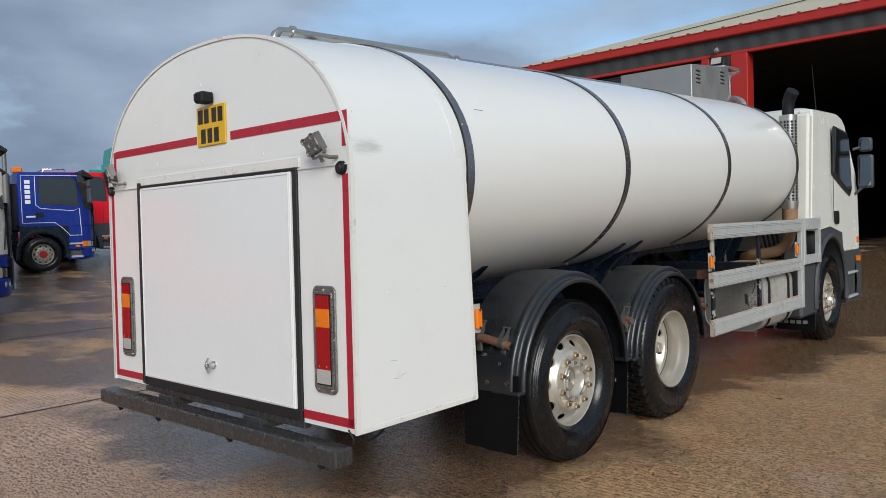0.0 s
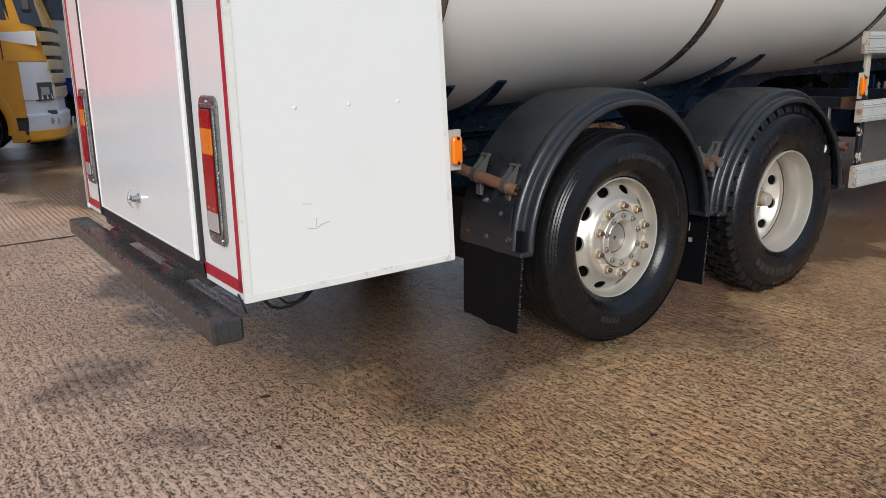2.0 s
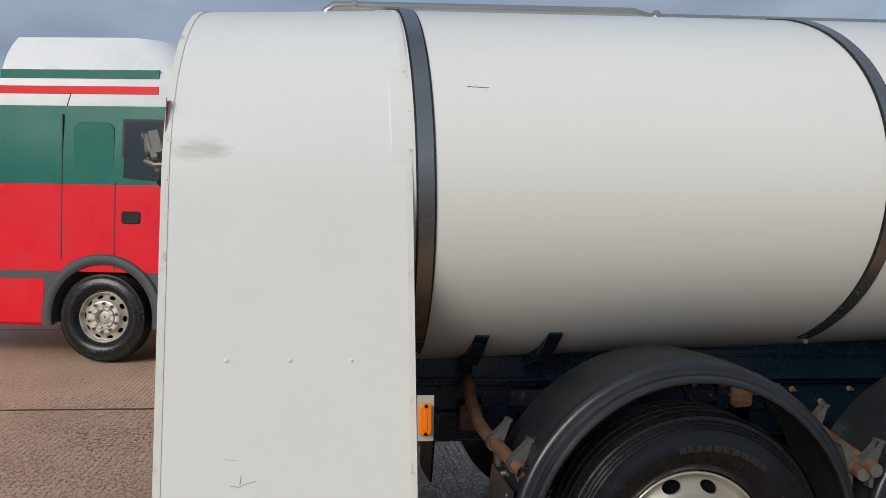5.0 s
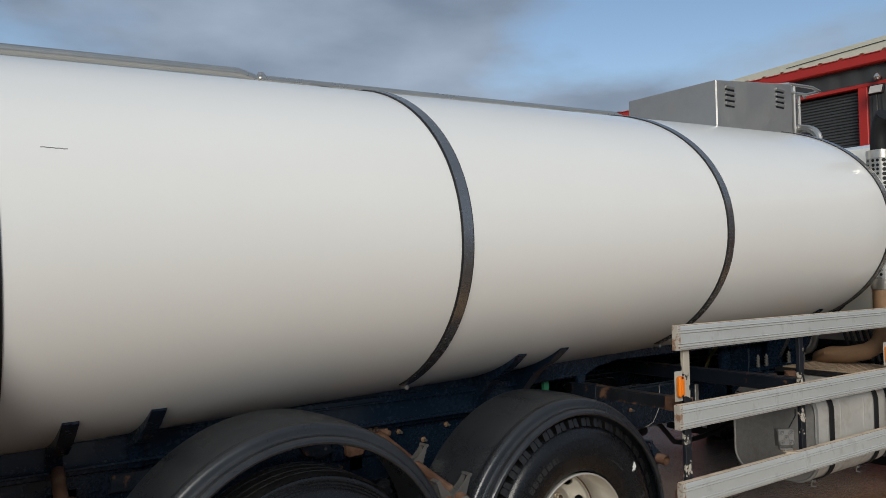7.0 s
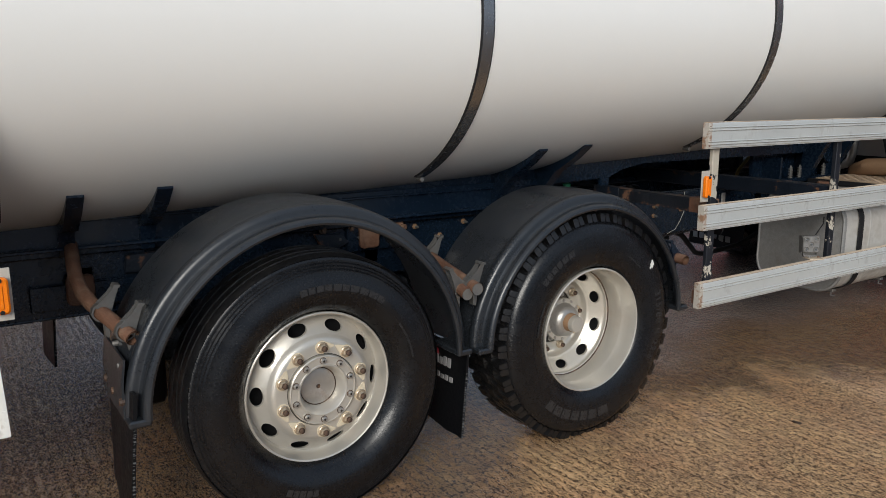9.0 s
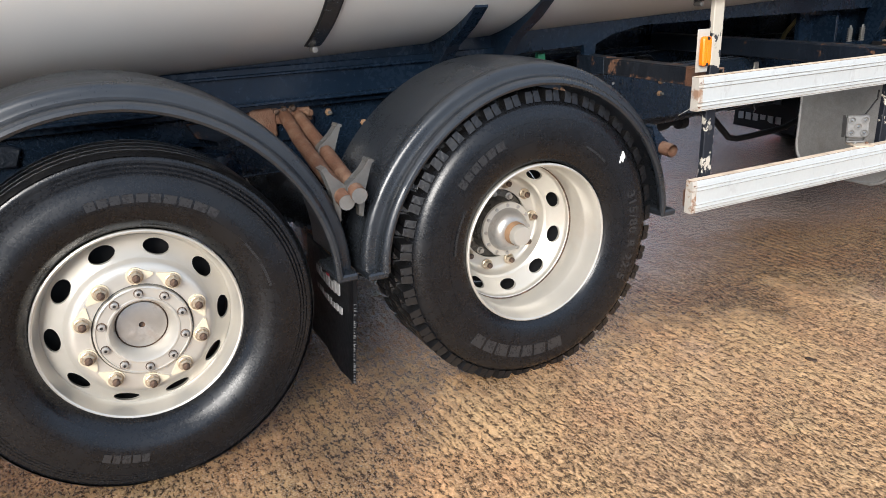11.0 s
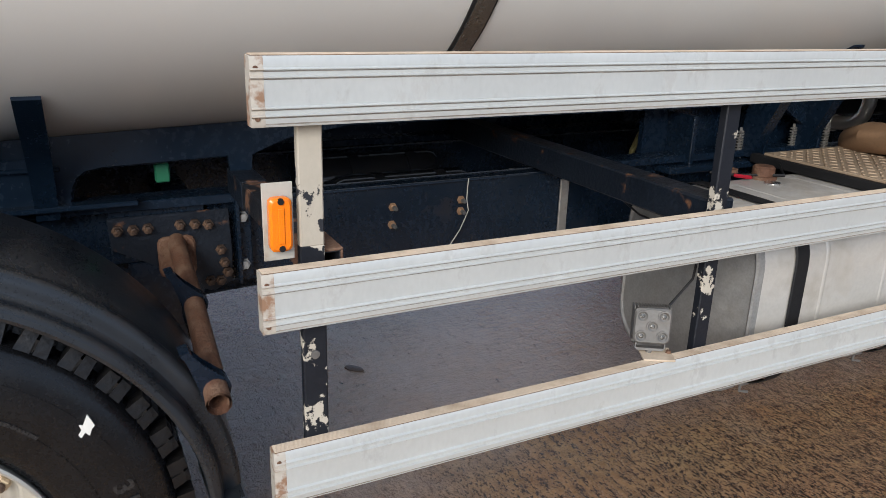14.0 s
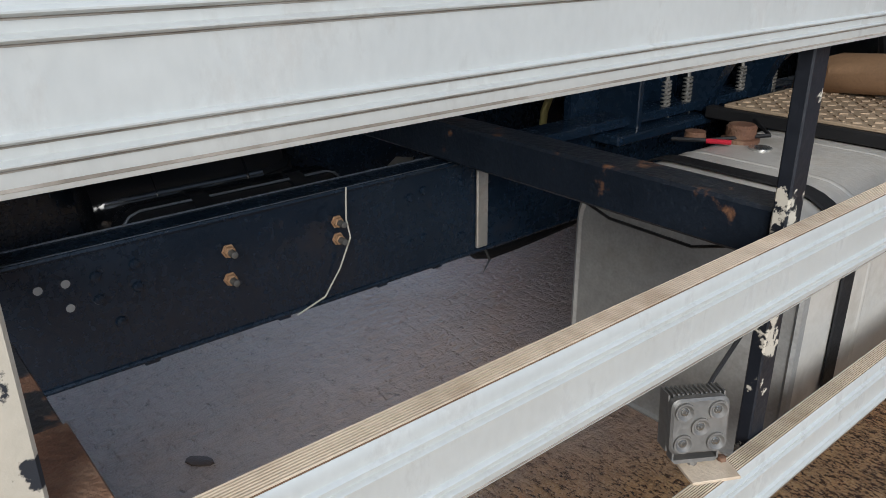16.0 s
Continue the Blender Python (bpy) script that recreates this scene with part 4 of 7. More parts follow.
def work_lamp(x, y, z, parent, turn, size=0.105, at_root=False):
    """Square lamp with five round lenses and cooling fins behind."""
    h = size / 2
    s = Shape(M_CAST)
    s.prism(rounded(-h, -h, h, h, 0.014, 4), "y", 0.0, -0.020, 0.004)
    s.prism(rounded(-h * 0.95, -h * 0.95, h * 0.95, h * 0.95, 0.012, 3), "y", 0.026, -0.001, 0.002)
    ob = part("work_lamp", s, parent, "square LED work lamp", at=tuple(p + q for p, q in zip((x, y, z), OFF if at_root else (0, 0, 0))), turn=turn)
    s = Shape(M_CAST)
    for i in range(13):
        u = -h * 0.96 + size * 0.96 * i / 12
        s.box((u - 0.0016, -0.002, -h * 1.03), (u + 0.0016, 0.030, h * 1.03), 0.0005)
    tagged(part("heat_sink", s, ob), kind="stuff")
    for u, v in ((0, 0), (-0.028, 0.028), (0.028, 0.028), (-0.028, -0.028), (0.028, -0.028)):
        s = Shape(M_CAST, M_REFLECTOR)
        s.lathe([(-0.017, 0.0165), (-0.0245, 0.0165), (-0.0245, 0.0135), (-0.016, 0.005)], 16, (u, 0, v), "y")
        s.use(1).lathe([(-0.0165, 0.0105), (-0.0215, 0.006), (-0.0225, 0.0)], 14, (u, 0, v), "y")
        part("lens", s, ob)
    s = Shape(M_CAST)
    s.prism([(-0.040, -h + 0.02), (-0.040, -h - 0.016), (-0.034, -h - 0.022), (0.034, -h - 0.022), (0.040, -h - 0.016), (0.040, -h + 0.02), (0.037, -h + 0.02), (0.037, -h - 0.015), (-0.037, -h - 0.015), (-0.037, -h + 0.02)], "y", -0.010, 0.010)
    s.tube([(0, 0, -h - 0.02), (0, 0, -h - 0.05)], 0.009, 8)
    part("stirrup", s, ob)
    return ob


work_lamp(1.055, -0.070, 1.900, cabinet, (15, -22, 4), 0.082)
work_lamp(-0.985, -0.060, 1.905, cabinet, (15, -26, -30), 0.084)
for x, xe in ((1.105, 1.135), (-0.94, -0.91)):
    s = Shape(M_CAST)
    s.tube([(x, -0.08, 1.85), (xe, -0.04, 1.835), (xe, 0.0, 1.84)], 0.009, 8)
    lp("lamp_bracket", s, "", cabinet)
for x, z in ((1.165, 1.787), (-1.10, 1.80)):
    s = Shape(M_BLACK, M_RUBBER)
    s.lathe([(0.004, 0.032), (-0.012, 0.031), (-0.018, 0.026), (-0.018, 0)], 14, (x, 0, z), "y")
    s.use(1).lathe([(-0.018, 0.02), (-0.026, 0.016), (-0.030, 0.0)], 14, (x, 0, z), "y")
    lp("marker_lamp", s, "dark red rear marker lamp", cabinet)


def side_marker(y, z, x, plate=True):
    s = Shape(M_MARKPLATE)
    s.box((x - 0.006, y - 0.028, z - 0.075), (x - 0.002, y + 0.032, z + 0.080), 0.001)
    pl = lp("marker_plate", s, "off-white marker lamp plate")
    s = Shape(M_AMBER, M_BLACK)
    s.prism(rounded(y - 0.020, z - 0.052, y + 0.024, z + 0.055, 0.012, 3), "x", x - 0.002, x + 0.022, 0.005)
    s.box((x + 0.02, y - 0.004, z - 0.035), (x + 0.025, y + 0.008, z + 0.035), 0.002)
    s.use(1)
    for dz in (-0.045, 0.048):
        s.lathe([(0.018, 0.007), (0.025, 0.006), (0.025, 0.0)], 8, (x, y + 0.002, z + dz), "x")
    part("lens", s, pl, "orange side marker lens")


side_marker(0.873, 1.006, 1.224)
side_marker(3.925, 1.125, 1.246)
side_marker(6.12, 1.13, 1.262)

# ---- rear bumper bar ----
s = Shape(M_BUMPER)
s.box((-1.12, -0.115, 0.448), (1.205, -0.008, 0.532), 0.009)
bumper = lp("rear_bumper", s, "worn dark steel underrun bumper bar")
for x in (-0.93, -0.45, 0.30, 1.05):
    s = Shape(M_BLACK)
    s.lathe([(0.45, 0.02), (0.43, 0.02), (0.425, 0.014), (0.415, 0.012), (0.415, 0)], 10, (x, -0.07, 0), "z")
    lp("bolt", s, "", bumper)
rnd = random.Random(8)
s = Shape(M_BAREEDGE)
for k in range(46):
    x = -1.11 + 2.28 * rnd.random()
    w = 0.008 + 0.05 * rnd.random() ** 2
    s.box((x, -0.1155, 0.5255 - 0.004 * rnd.random()), (min(x + w, 1.20), -0.1105, 0.5322), 0.001)
for k in range(30):
    x, z = -1.1 + 2.27 * rnd.random(), 0.458 + 0.06 * rnd.random()
    s.box((x, -0.1154, z), (x + 0.003 + 0.009 * rnd.random(), -0.112, z + 0.003 + 0.012 * rnd.random()), 0)
tagged(lp("scuffing", s, "bare scuffed spots on the edge", bumper), kind="stuff")
s = Shape(M_BUMPER)
s.box((-0.74, 0.004, 0.548), (0.84, 0.05, 0.592), 0.004)
for x in (-0.52, 0.36):
    s.box((x, -0.03, 0.50), (x + 0.16, 0.5, 0.56), 0.005)
lp("bumper_mount", s, "", bumper)
s = Shape(M_CABLE)
s.tube([(1.12, 0.09, 0.60), (1.11, 0.105, 0.545), (1.10, 0.135, 0.508), (1.10, 0.17, 0.495), (1.10, 0.21, 0.495), (1.10, 0.27, 0.515), (1.09, 0.31, 0.54), (1.07, 0.36, 0.60)], 0.006, 6)
s.tube([(1.10, 0.14, 0.60), (1.10, 0.172, 0.532), (1.10, 0.20, 0.506), (1.10, 0.24, 0.508), (1.09, 0.29, 0.535)], 0.004, 6)
s.tube([(1.17, -0.005, 0.60), (1.20, 0.0, 0.56), (1.19, 0.01, 0.535)], 0.004, 6)
lp("hanging_cable", s, "loose black cable under the cabinet")

# ---- chassis ----
for side in (1, -1):
    xo = XC + side * 0.36
    s = Shape(M_CHASSIS)
    web = (min(xo, xo - side * 0.008), max(xo, xo - side * 0.008))
    fl = (min(xo, xo - side * 0.075), max(xo, xo - side * 0.075))
    s.box((web[0], 0.1, 0.70), (web[1], 8.4, 0.955), 0.001)
    for z in (0.70, 0.947):
        s.box((fl[0], 0.1, z), (fl[1], 8.4, z + 0.008), 0.003)
    for z in (0.704, 0.951):
        s.tube([(xo - side * 0.001, 0.1, z), (xo - side * 0.001, 8.4, z)], 0.0065, 8)
    frame_rail = lp("frame_rail", s, "dark blue painted frame rail")
    # paler strips paint the highlights along the rail's top edges
    for dx in (0.001, 0.074):
        s = Shape(M_EDGEGLINT)
        s.tube([(xo - side * dx, 0.1, 0.9555), (xo - side * dx, 8.4, 0.9555)], 0.0028, 6)
        lp("rail_edge", s, "paler strip for the highlight on the rail edge", frame_rail)
    s = Shape(M_SUB)
    xs0 = XC + side * 0.405
    prof = [(0.9, 0.985), (3.572, 0.985), (3.578, 1.03), (3.592, 1.062), (3.618, 1.083), (3.66, 1.09), (3.99, 1.10), (4.0, 1.0), (4.05, 1.0), (4.06, 1.10), (4.16, 1.14), (4.35, 1.17), (6.2, 1.17), (6.4, 1.06), (6.4, tank_bottom(XC + 0.405, 6.4)), (0.9, tank_bottom(XC + 0.405, 0.9))]
    if side < 0:
        prof = [(0.9, 0.985), (6.4, 0.985), prof[-2], prof[-1]]
    s.prism(prof, "x", xs0 - 0.012, xs0 + 0.012)
    sub = lp("subframe", s, "dark blue tank subframe plate")
    s = Shape(M_SUB)
    s.box((min(xs0, xs0 + side * 0.035), 0.9, 1.090), (max(xs0, xs0 + side * 0.035), 3.56, 1.102), 0.004)
    lp("upper_flange", s, "", sub)
    s = Shape(M_SUB)
    s.box((min(xs0, xs0 + side * 0.050), 0.9, 0.985), (max(xs0, xs0 + side * 0.050), 3.74, 1.000), 0.005)
    lp("lower_flange", s, "", sub)
    s = Shape(M_SUB)
    s.box((min(xs0 + side * 0.020, xs0 + side * 0.032), 0.9, 1.100), (max(xs0 + side * 0.020, xs0 + side * 0.032), 3.50, 1.125), 0.004)
    lp("flange_lip", s, "", sub)
    for ya, yb in (((0.3, 4.06), (5.2, 6.5)) if side > 0 else ((0.3, 6.5),)):
        s = Shape(M_SUB)
        s.box((min(xs0, xs0 - side * 0.10), ya, 0.957), (max(xs0, xs0 - side * 0.10), yb, 0.985), 0.003)
        lp("subframe_runner", s, "", sub)
for y in (0.5, 1.2, 2.5, 3.9, 5.6, 6.9):
    s = Shape(M_CHASSIS)
    s.box((XC - 0.36, y - 0.04, 0.76), (XC + 0.36, y + 0.04, 0.90), 0.006)
    lp("crossmember", s, "dark frame crossmember")
for y0, h in ((1.2, 0), (2.55, 0)):
    s = Shape(M_SUB)
    s.tube([(0.44, y0 - 0.3, 1.03), (0.44, y0 + 0.9, 1.03)], 0.012, 8)
    lp("air_line", s, "")
# bolts on the frame web
bolt_mesh = Shape(M_EXH, M_CLAMP)
bolt_mesh.lathe([(0.0, 0.015), (0.003, 0.015), (0.003, 0.012), (0.013, 0.0115), (0.014, 0.008)], 6, (0, 0, 0), "x")
bolt_mesh.use(1).lathe([(0.013, 0.0075), (0.032, 0.0070), (0.034, 0.0)], 10, (0, 0, 0), "x")
bolt_mesh = bolt_mesh.mesh("bolt")
for y, z in ((4.522, 0.883), (4.519, 0.823), (4.776, 0.885), (4.776, 0.845), (1.05, 1.02), (1.25, 1.02), (1.45, 1.02), (1.62, 1.02), (2.32, 0.9), (2.42, 0.9), (2.75, 0.92), (3.05, 0.92), (2.9, 0.86)):
    part("bolt", bolt_mesh, LORRY, "", at=(0.402 + OFF[0], y + OFF[1], z))
rivet_mesh = Shape(M_CHASSIS)
rivet_mesh.lathe([(0.0, 0.011), (0.005, 0.009), (0.007, 0.0)], 8, (0, 0, 0), "x")
rivet_mesh = rivet_mesh.mesh("frame_rivet")
for y, z in ((4.27, 0.90), (4.34, 0.905), (4.27, 0.855), (4.34, 0.86), (4.98, 0.895), (5.02, 0.905), (4.98, 0.78), (5.02, 0.785), (5.14, 0.90), (5.14, 0.76), (4.30, 0.80), (3.96, 0.93), (3.96, 0.86), (3.96, 0.8)):
    part("frame_rivet", rivet_mesh, LORRY, "", at=(0.401 + OFF[0], y + OFF[1], z))
# pale discs on the web: light ground seen through holes, put into colour
hole_mesh = Shape(M_PALE)
hole_mesh.lathe([(0.0, 0.008), (0.0005, 0.008), (0.0006, 0.0)], 10, (0, 0, 0), "x")
hole_mesh = hole_mesh.mesh("frame_hole")
for y, z in ((4.22, 0.900), (4.175, 0.900), (4.22, 0.853), (4.268, 0.853)):
    part("frame_hole", hole_mesh, LORRY, "", at=(0.401 + OFF[0], y + OFF[1], z))
s = Shape(M_HUB)
s.box((0.402, 5.185, 0.715), (0.412, 5.222, 0.925), 0.003)
lp("frame_flange", s, "pale worn splice plate")
s = Shape(M_WIRE)
s.tube([(0.41, 4.80, 0.96), (0.414, 4.795, 0.93), (0.42, 4.79, 0.89), (0.425, 4.795, 0.85), (0.415, 4.77, 0.78), (0.41, 4.73, 0.72), (0.405, 4.66, 0.695)], 0.0020, 6)
lp("loose_wire", s, "loose pale wire hanging on the frame")
s = Shape(M_CABLE)
s.tube([(0.39, 5.22, 0.72), (0.39, 5.25, 0.66), (0.39, 5.22, 0.62), (0.39, 5.20, 0.66), (0.39, 5.23, 0.71), (0.39, 5.26, 0.69)], 0.004, 6)
lp("cable_loop", s, "")
s = Shape(M_CAST)
s.box((0.10, 5.00, 0.905), (0.42, 5.05, 0.915), 0.002, Matrix.Rotation(radians(-50), 3, "Z"))
lp("cross_strap", s, "pale grey strap across the rails")
s = Shape(M_CHASSIS)
s.tube([(0.43, 3.572, 0.985), (0.432, 3.578, 1.03), (0.432, 3.592, 1.062), (0.432, 3.618, 1.083), (0.432, 3.66, 1.09), (0.432, 3.995, 1.10)], 0.009, 10)
lp("cutout_lip", s, "")
s = Shape(M_CHASSIS)
s.prism(rounded(4.0, 0.71, 4.05, 1.045, 0.022, 3), "x", 0.425, 0.442, 0.004)
s.prism(rounded(4.0, 0.71, 4.012, 1.045, 0.005, 2), "x", 0.40, 0.470, 0.002)
upright = lp("upright_plate", s, "dark upright plate with chipped edges")
for z in (0.912, 0.764):
    s = Shape(M_PALE)
    s.lathe([(0.442, 0.019), (0.446, 0.019), (0.447, 0.014), (0.460, 0.013), (0.463, 0.0)], 6, (0, 4.022, z), "x")
    lp("bolt", s, "", upright)
s = Shape(M_RUSTDARK)
s.prism([(3.655, 0.94), (3.985, 0.94), (3.99, 0.80), (3.985, 0.715), (3.93, 0.69), (3.90, 0.70), (3.875, 0.76), (3.80, 0.775), (3.66, 0.85)], "x", 0.426, 0.438, 0.002)
lp("bolt_plate", s, "rust spotted bolt plate")
# drop straps below the frame
for y in (4.33, 4.62, 4.88, 5.05):
    s = Shape(M_CHASSIS)
    s.box((0.36, y, 0.69), (0.398, y + 0.03, 0.705), 0.002)
    lp("frame_tab", s, "")
# air tanks between the frame rails
for x, z in ((0.16, 0.838), (-0.12, 0.858)):
    s = Shape(M_GLOSS)
    s.lathe([(4.385, 0.0), (4.388, 0.05), (4.395, 0.085), (4.42, 0.1), (4.89, 0.1), (4.915, 0.085), (4.922, 0.05), (4.925, 0)], 24, (x, 0, z), "y")
    for y in (4.56, 4.80):
        s.lathe([(y - 0.02, 0.1), (y - 0.02, 0.105), (y + 0.02, 0.105), (y + 0.02, 0.1)], 24, (x, 0, z), "y")
    air = lp("air_tank", s, "black cylindrical air tank between the rails")
    # grey line puts the glint on the tank's top into colour
    s = Shape(M_EDGEGLINT)
    s.tube([(x + 0.036, 4.39, z + 0.072), (x + 0.034, 4.405, z + 0.088), (x + 0.032, 4.43, z + 0.0955), (x + 0.032, 4.88, z + 0.0955), (x + 0.034, 4.905, z + 0.088), (x + 0.036, 4.918, z + 0.072)], 0.0032, 6)
    lp("weld_seam", s, "grey line that paints the sheen along the tank top", air)
# outrigger beams to the side guard
s = Shape(M_RUSTDARK, M_RUST)
s.box((-0.30, 5.085, 0.965), (1.218, 5.175, 1.055), 0.006)
lp("outrigger", s, "dark steel outrigger with rust patches")
s = Shape(M_RUSTMIX, M_BLACK)
for lo, hi in (((3.995, 0.982), (4.060, 0.988)), ((3.995, 1.046), (4.060, 1.052)), ((3.995, 0.988), (4.001, 1.046)), ((4.054, 0.988), (4.060, 1.046))):
    s.box((0.40, lo[0], lo[1]), (1.228, hi[0], hi[1]), 0.0015)
s.use(1).box((1.10, 4.002, 0.989), (1.105, 4.053, 1.045), 0)
tube_ = lp("outrigger", s, "dark open square tube with rusted ends")
for xa, xb, m in ((0.42, 0.60, M_RUSTDARK), (1.10, 1.2295, M_RUST)):
    s = Shape(m)
    for lo, hi in (((3.992, 0.979), (4.063, 0.985)), ((3.992, 1.049), (4.063, 1.055)), ((3.992, 0.985), (3.998, 1.049)), ((4.057, 0.985), (4.063, 1.049))):
        s.box((xa, lo[0], lo[1]), (xb, hi[0], hi[1]), 0.0015)
    lp("rust_scale", s, "layer of flaking rust", tube_)
# pump cover and springs ahead
s = Shape(M_SUB)
s.box((0.30, 5.62, 0.925), (0.50, 6.68, 0.952), 0.005)
lp("tank_mount", s, "dark tank mounting with spring bolts")
s = Shape(M_SUB)
s.prism([(5.62, 0.95), (5.62, 1.18), (6.6, 1.22), (6.72, 1.10), (6.60, 0.95)], "x", 0.30, 0.325)
lp("mount_plate", s, "dark mounting plate")
for y in (5.74, 6.14, 6.46):
    s = Shape(M_SUB)
    s.box((0.325, y, 0.95), (0.47, y + 0.02, 1.14), 0.003)
    lp("mount_gusset", s, "")
for y in (5.94, 6.05, 6.36, 6.57):
    s = Shape(M_HUB)
    pts = [(0.42 + 0.013 * math.cos(i * 0.9), y + 0.013 * math.sin(i * 0.9), 0.953 + i * 0.0017) for i in range(64)]
    s.tube(pts, 0.0035, 5)
    s.tube([(0.42, y, 0.93), (0.42, y, 1.075)], 0.006, 6)
    lp("spring_bolt", s, "coil spring on a mounting bolt")
s = Shape(M_YELLOWHOSE)
s.tube([(0.02, 5.83, 0.82), (0.02, 5.84, 0.92), (0.03, 5.88, 1.02), (0.06, 5.96, 1.12)], 0.013, 8)
lp("hose", s, "dirty yellow hose")
s = Shape(M_GREEN)
s.box((0.34, 3.80, 1.015), (0.37, 3.84, 1.07), 0.004)
lp("valve", s, "green plastic valve")
# bright hose end
s = Shape(M_STAINLESS, M_TANHOSE)
s.tube([(0.04, 7.108, 0.988), (0.11, 7.118, 0.995), (0.16, 7.125, 1.01), (0.195, 7.13, 1.045), (0.21, 7.13, 1.10), (0.215, 7.13, 1.30)], 0.034, 14)
s.use(1).tube([(-0.10, 7.09, 0.975), (0.04, 7.108, 0.988)], 0.036, 14)
s.use(0).lathe([(-0.012, 0.036), (-0.012, 0.044), (0.012, 0.044), (0.012, 0.036)], 14, (0.05, 7.109, 0.989), "x")
lp("coolant_pipe", s, "bright steel elbow pipe")

# ---- axles and running gear ----
for y in (1.87, 3.197, 7.5):
    s = Shape(M_CHASSIS)
    s.tube([(XC - 1.0, y, 0.5), (XC + 1.0, y, 0.5)], 0.07, 14)
    if y == 3.197:
        s.lathe([(-0.26, 0.05), (-0.2, 0.17), (0, 0.23), (0.2, 0.17), (0.26, 0.05)], 20, (XC, y, 0.52), "x")
    lp("axle", s, "dark steel axle")
    if y < 7:
        for x in (XC + 0.56, XC - 0.56):
            s = Shape(M_SUB)
            s.lathe([(0.62, 0.02), (0.63, 0.12), (0.68, 0.14), (0.80, 0.14), (0.86, 0.12), (0.88, 0.02)], 20, (x, y + 0.32, 0), "z")
            lp("air_spring", s, "black rubber air spring")
s = Shape(M_CHASSIS)
s.tube([(XC, 3.3, 0.55), (XC, 6.8, 0.72)], 0.055, 14)
lp("drive_shaft", s, "dark drive shaft")
for y0, y1, z0, z1 in ((3.66, 3.92, 0.80, 0.96), (2.36, 2.62, 0.83, 0.97), (1.0, 1.40, 0.74, 0.84)):
    s = Shape(M_CHASSIS)
    s.box((0.402, y0, z0), (0.425, y1, z1), 0.004)
    lp("hanger_plate", s, "dark spring hanger plate")
    s = Shape(M_RUST)
    yc = (y0 + y1) / 2 - 0.02
    zf = 0.752 if y0 > 3.5 else z0 + 0.015
    if y0 > 3.5:
        yc = 3.832
    s.prism(rounded(yc - 0.052, zf, yc + 0.052, zf + 0.122, 0.02, 2), "x", 0.425, 0.452, 0.005)
    lp("tube_flange", s, "rusted tube flange")
for i, (y, z) in enumerate([(3.68, 0.905), (3.721, 0.904), (3.76, 0.904), (3.846, 0.906), (3.887, 0.904), (3.924, 0.899), (3.956, 0.818), (3.964, 0.777), (3.972, 0.746), (3.95, 0.722), (3.921, 0.725)] + [(2.38 + 0.05 * k, 0.95) for k in range(5)]):
    s2 = bpy.data.meshes.get("hanger_bolt")
    if s2 is None:
        s2 = Shape(M_RUSTBOLT)
        s2.lathe([(0.0, 0.016), (0.010, 0.016), (0.010, 0.010), (0.022, 0.010), (0.024, 0.0)], 6, (0, 0, 0), "x")
        s2 = s2.mesh("hanger_bolt")
    part("hanger_bolt", s2, LORRY, "", at=((0.438 if y > 3.5 else 0.425) + OFF[0], y + OFF[1], z))
s = Shape(M_SUB)
s.prism([(3.70, 0.80), (3.92, 0.80), (3.90, 0.68), (3.84, 0.52), (3.78, 0.5), (3.74, 0.66)], "x", 0.405, 0.43)
lp("spring_hanger", s, "dark spring hanger")


def clamp_shape(x, y, z, wing, mat_):
    """Pressed saddle round a tube, with a folded wing up to the guard and a short tail."""
    s = Shape(mat_)
    s.lathe([(-0.018, 0.026), (-0.018, 0.032), (0.018, 0.032), (0.018, 0.026)], 14, (x, y, z))
    for dx in (-0.020, 0.016):
        s.prism([(y + wing * d, z + e) for d, e in ((-0.020, 0.022), (0.022, 0.060), (0.045, 0.088), (0.060, 0.084), (0.052, 0.066), (0.040, 0.030), (0.030, 0.0), (0.026, -0.020))], "x", x + dx, x + dx + 0.004)
    s.prism([(y + wing * d, z + e) for d, e in ((0.040, 0.084), (0.046, 0.093), (0.064, 0.088), (0.060, 0.080))], "x", x - 0.024, x + 0.024)
    s.prism([(y + wing * d, z + e) for d, e in ((0.004, -0.028), (0.006, -0.085), (0.018, -0.090), (0.030, -0.030), (0.028, -0.015))], "x", x - 0.018, x + 0.018, 0.003)
    return s


def mud_tube(path, clamps, wing, clamp=None, capped=False):
    """Rusted tube from the frame that carries a mudguard, with its clamps at (x, y, z)."""
    s = Shape(M_RUST, M_BLACK, M_CAST)
    s.tube(path, 0.0255, 14, caps=False)
    (x1, y, z), back = path[-1], Vector(path[-2]) - Vector(path[-1])
    q = Vector(path[-1]) + back.normalized() * 0.09
    if capped:
        s.use(2).tube([(x1 - 0.004, y, z), (x1 + 0.001, y, z)], 0.0253, 14)
    else:
        s.tube([(x1, y, z), tuple(q)], 0.021, 12, caps=False)
        s.use(1).tube([tuple(q), (q.x + 0.001, q.y, q.z)], 0.0215, 12)
    ob = lp("mudguard_tube", s, "rusted tube carrying the mudguard")
    for x, yy, zz in clamps:
        lp("tube_clamp", clamp_shape(x, yy, zz, wing, clamp or M_CLAMP), "bent steel clamp", ob)
    return ob


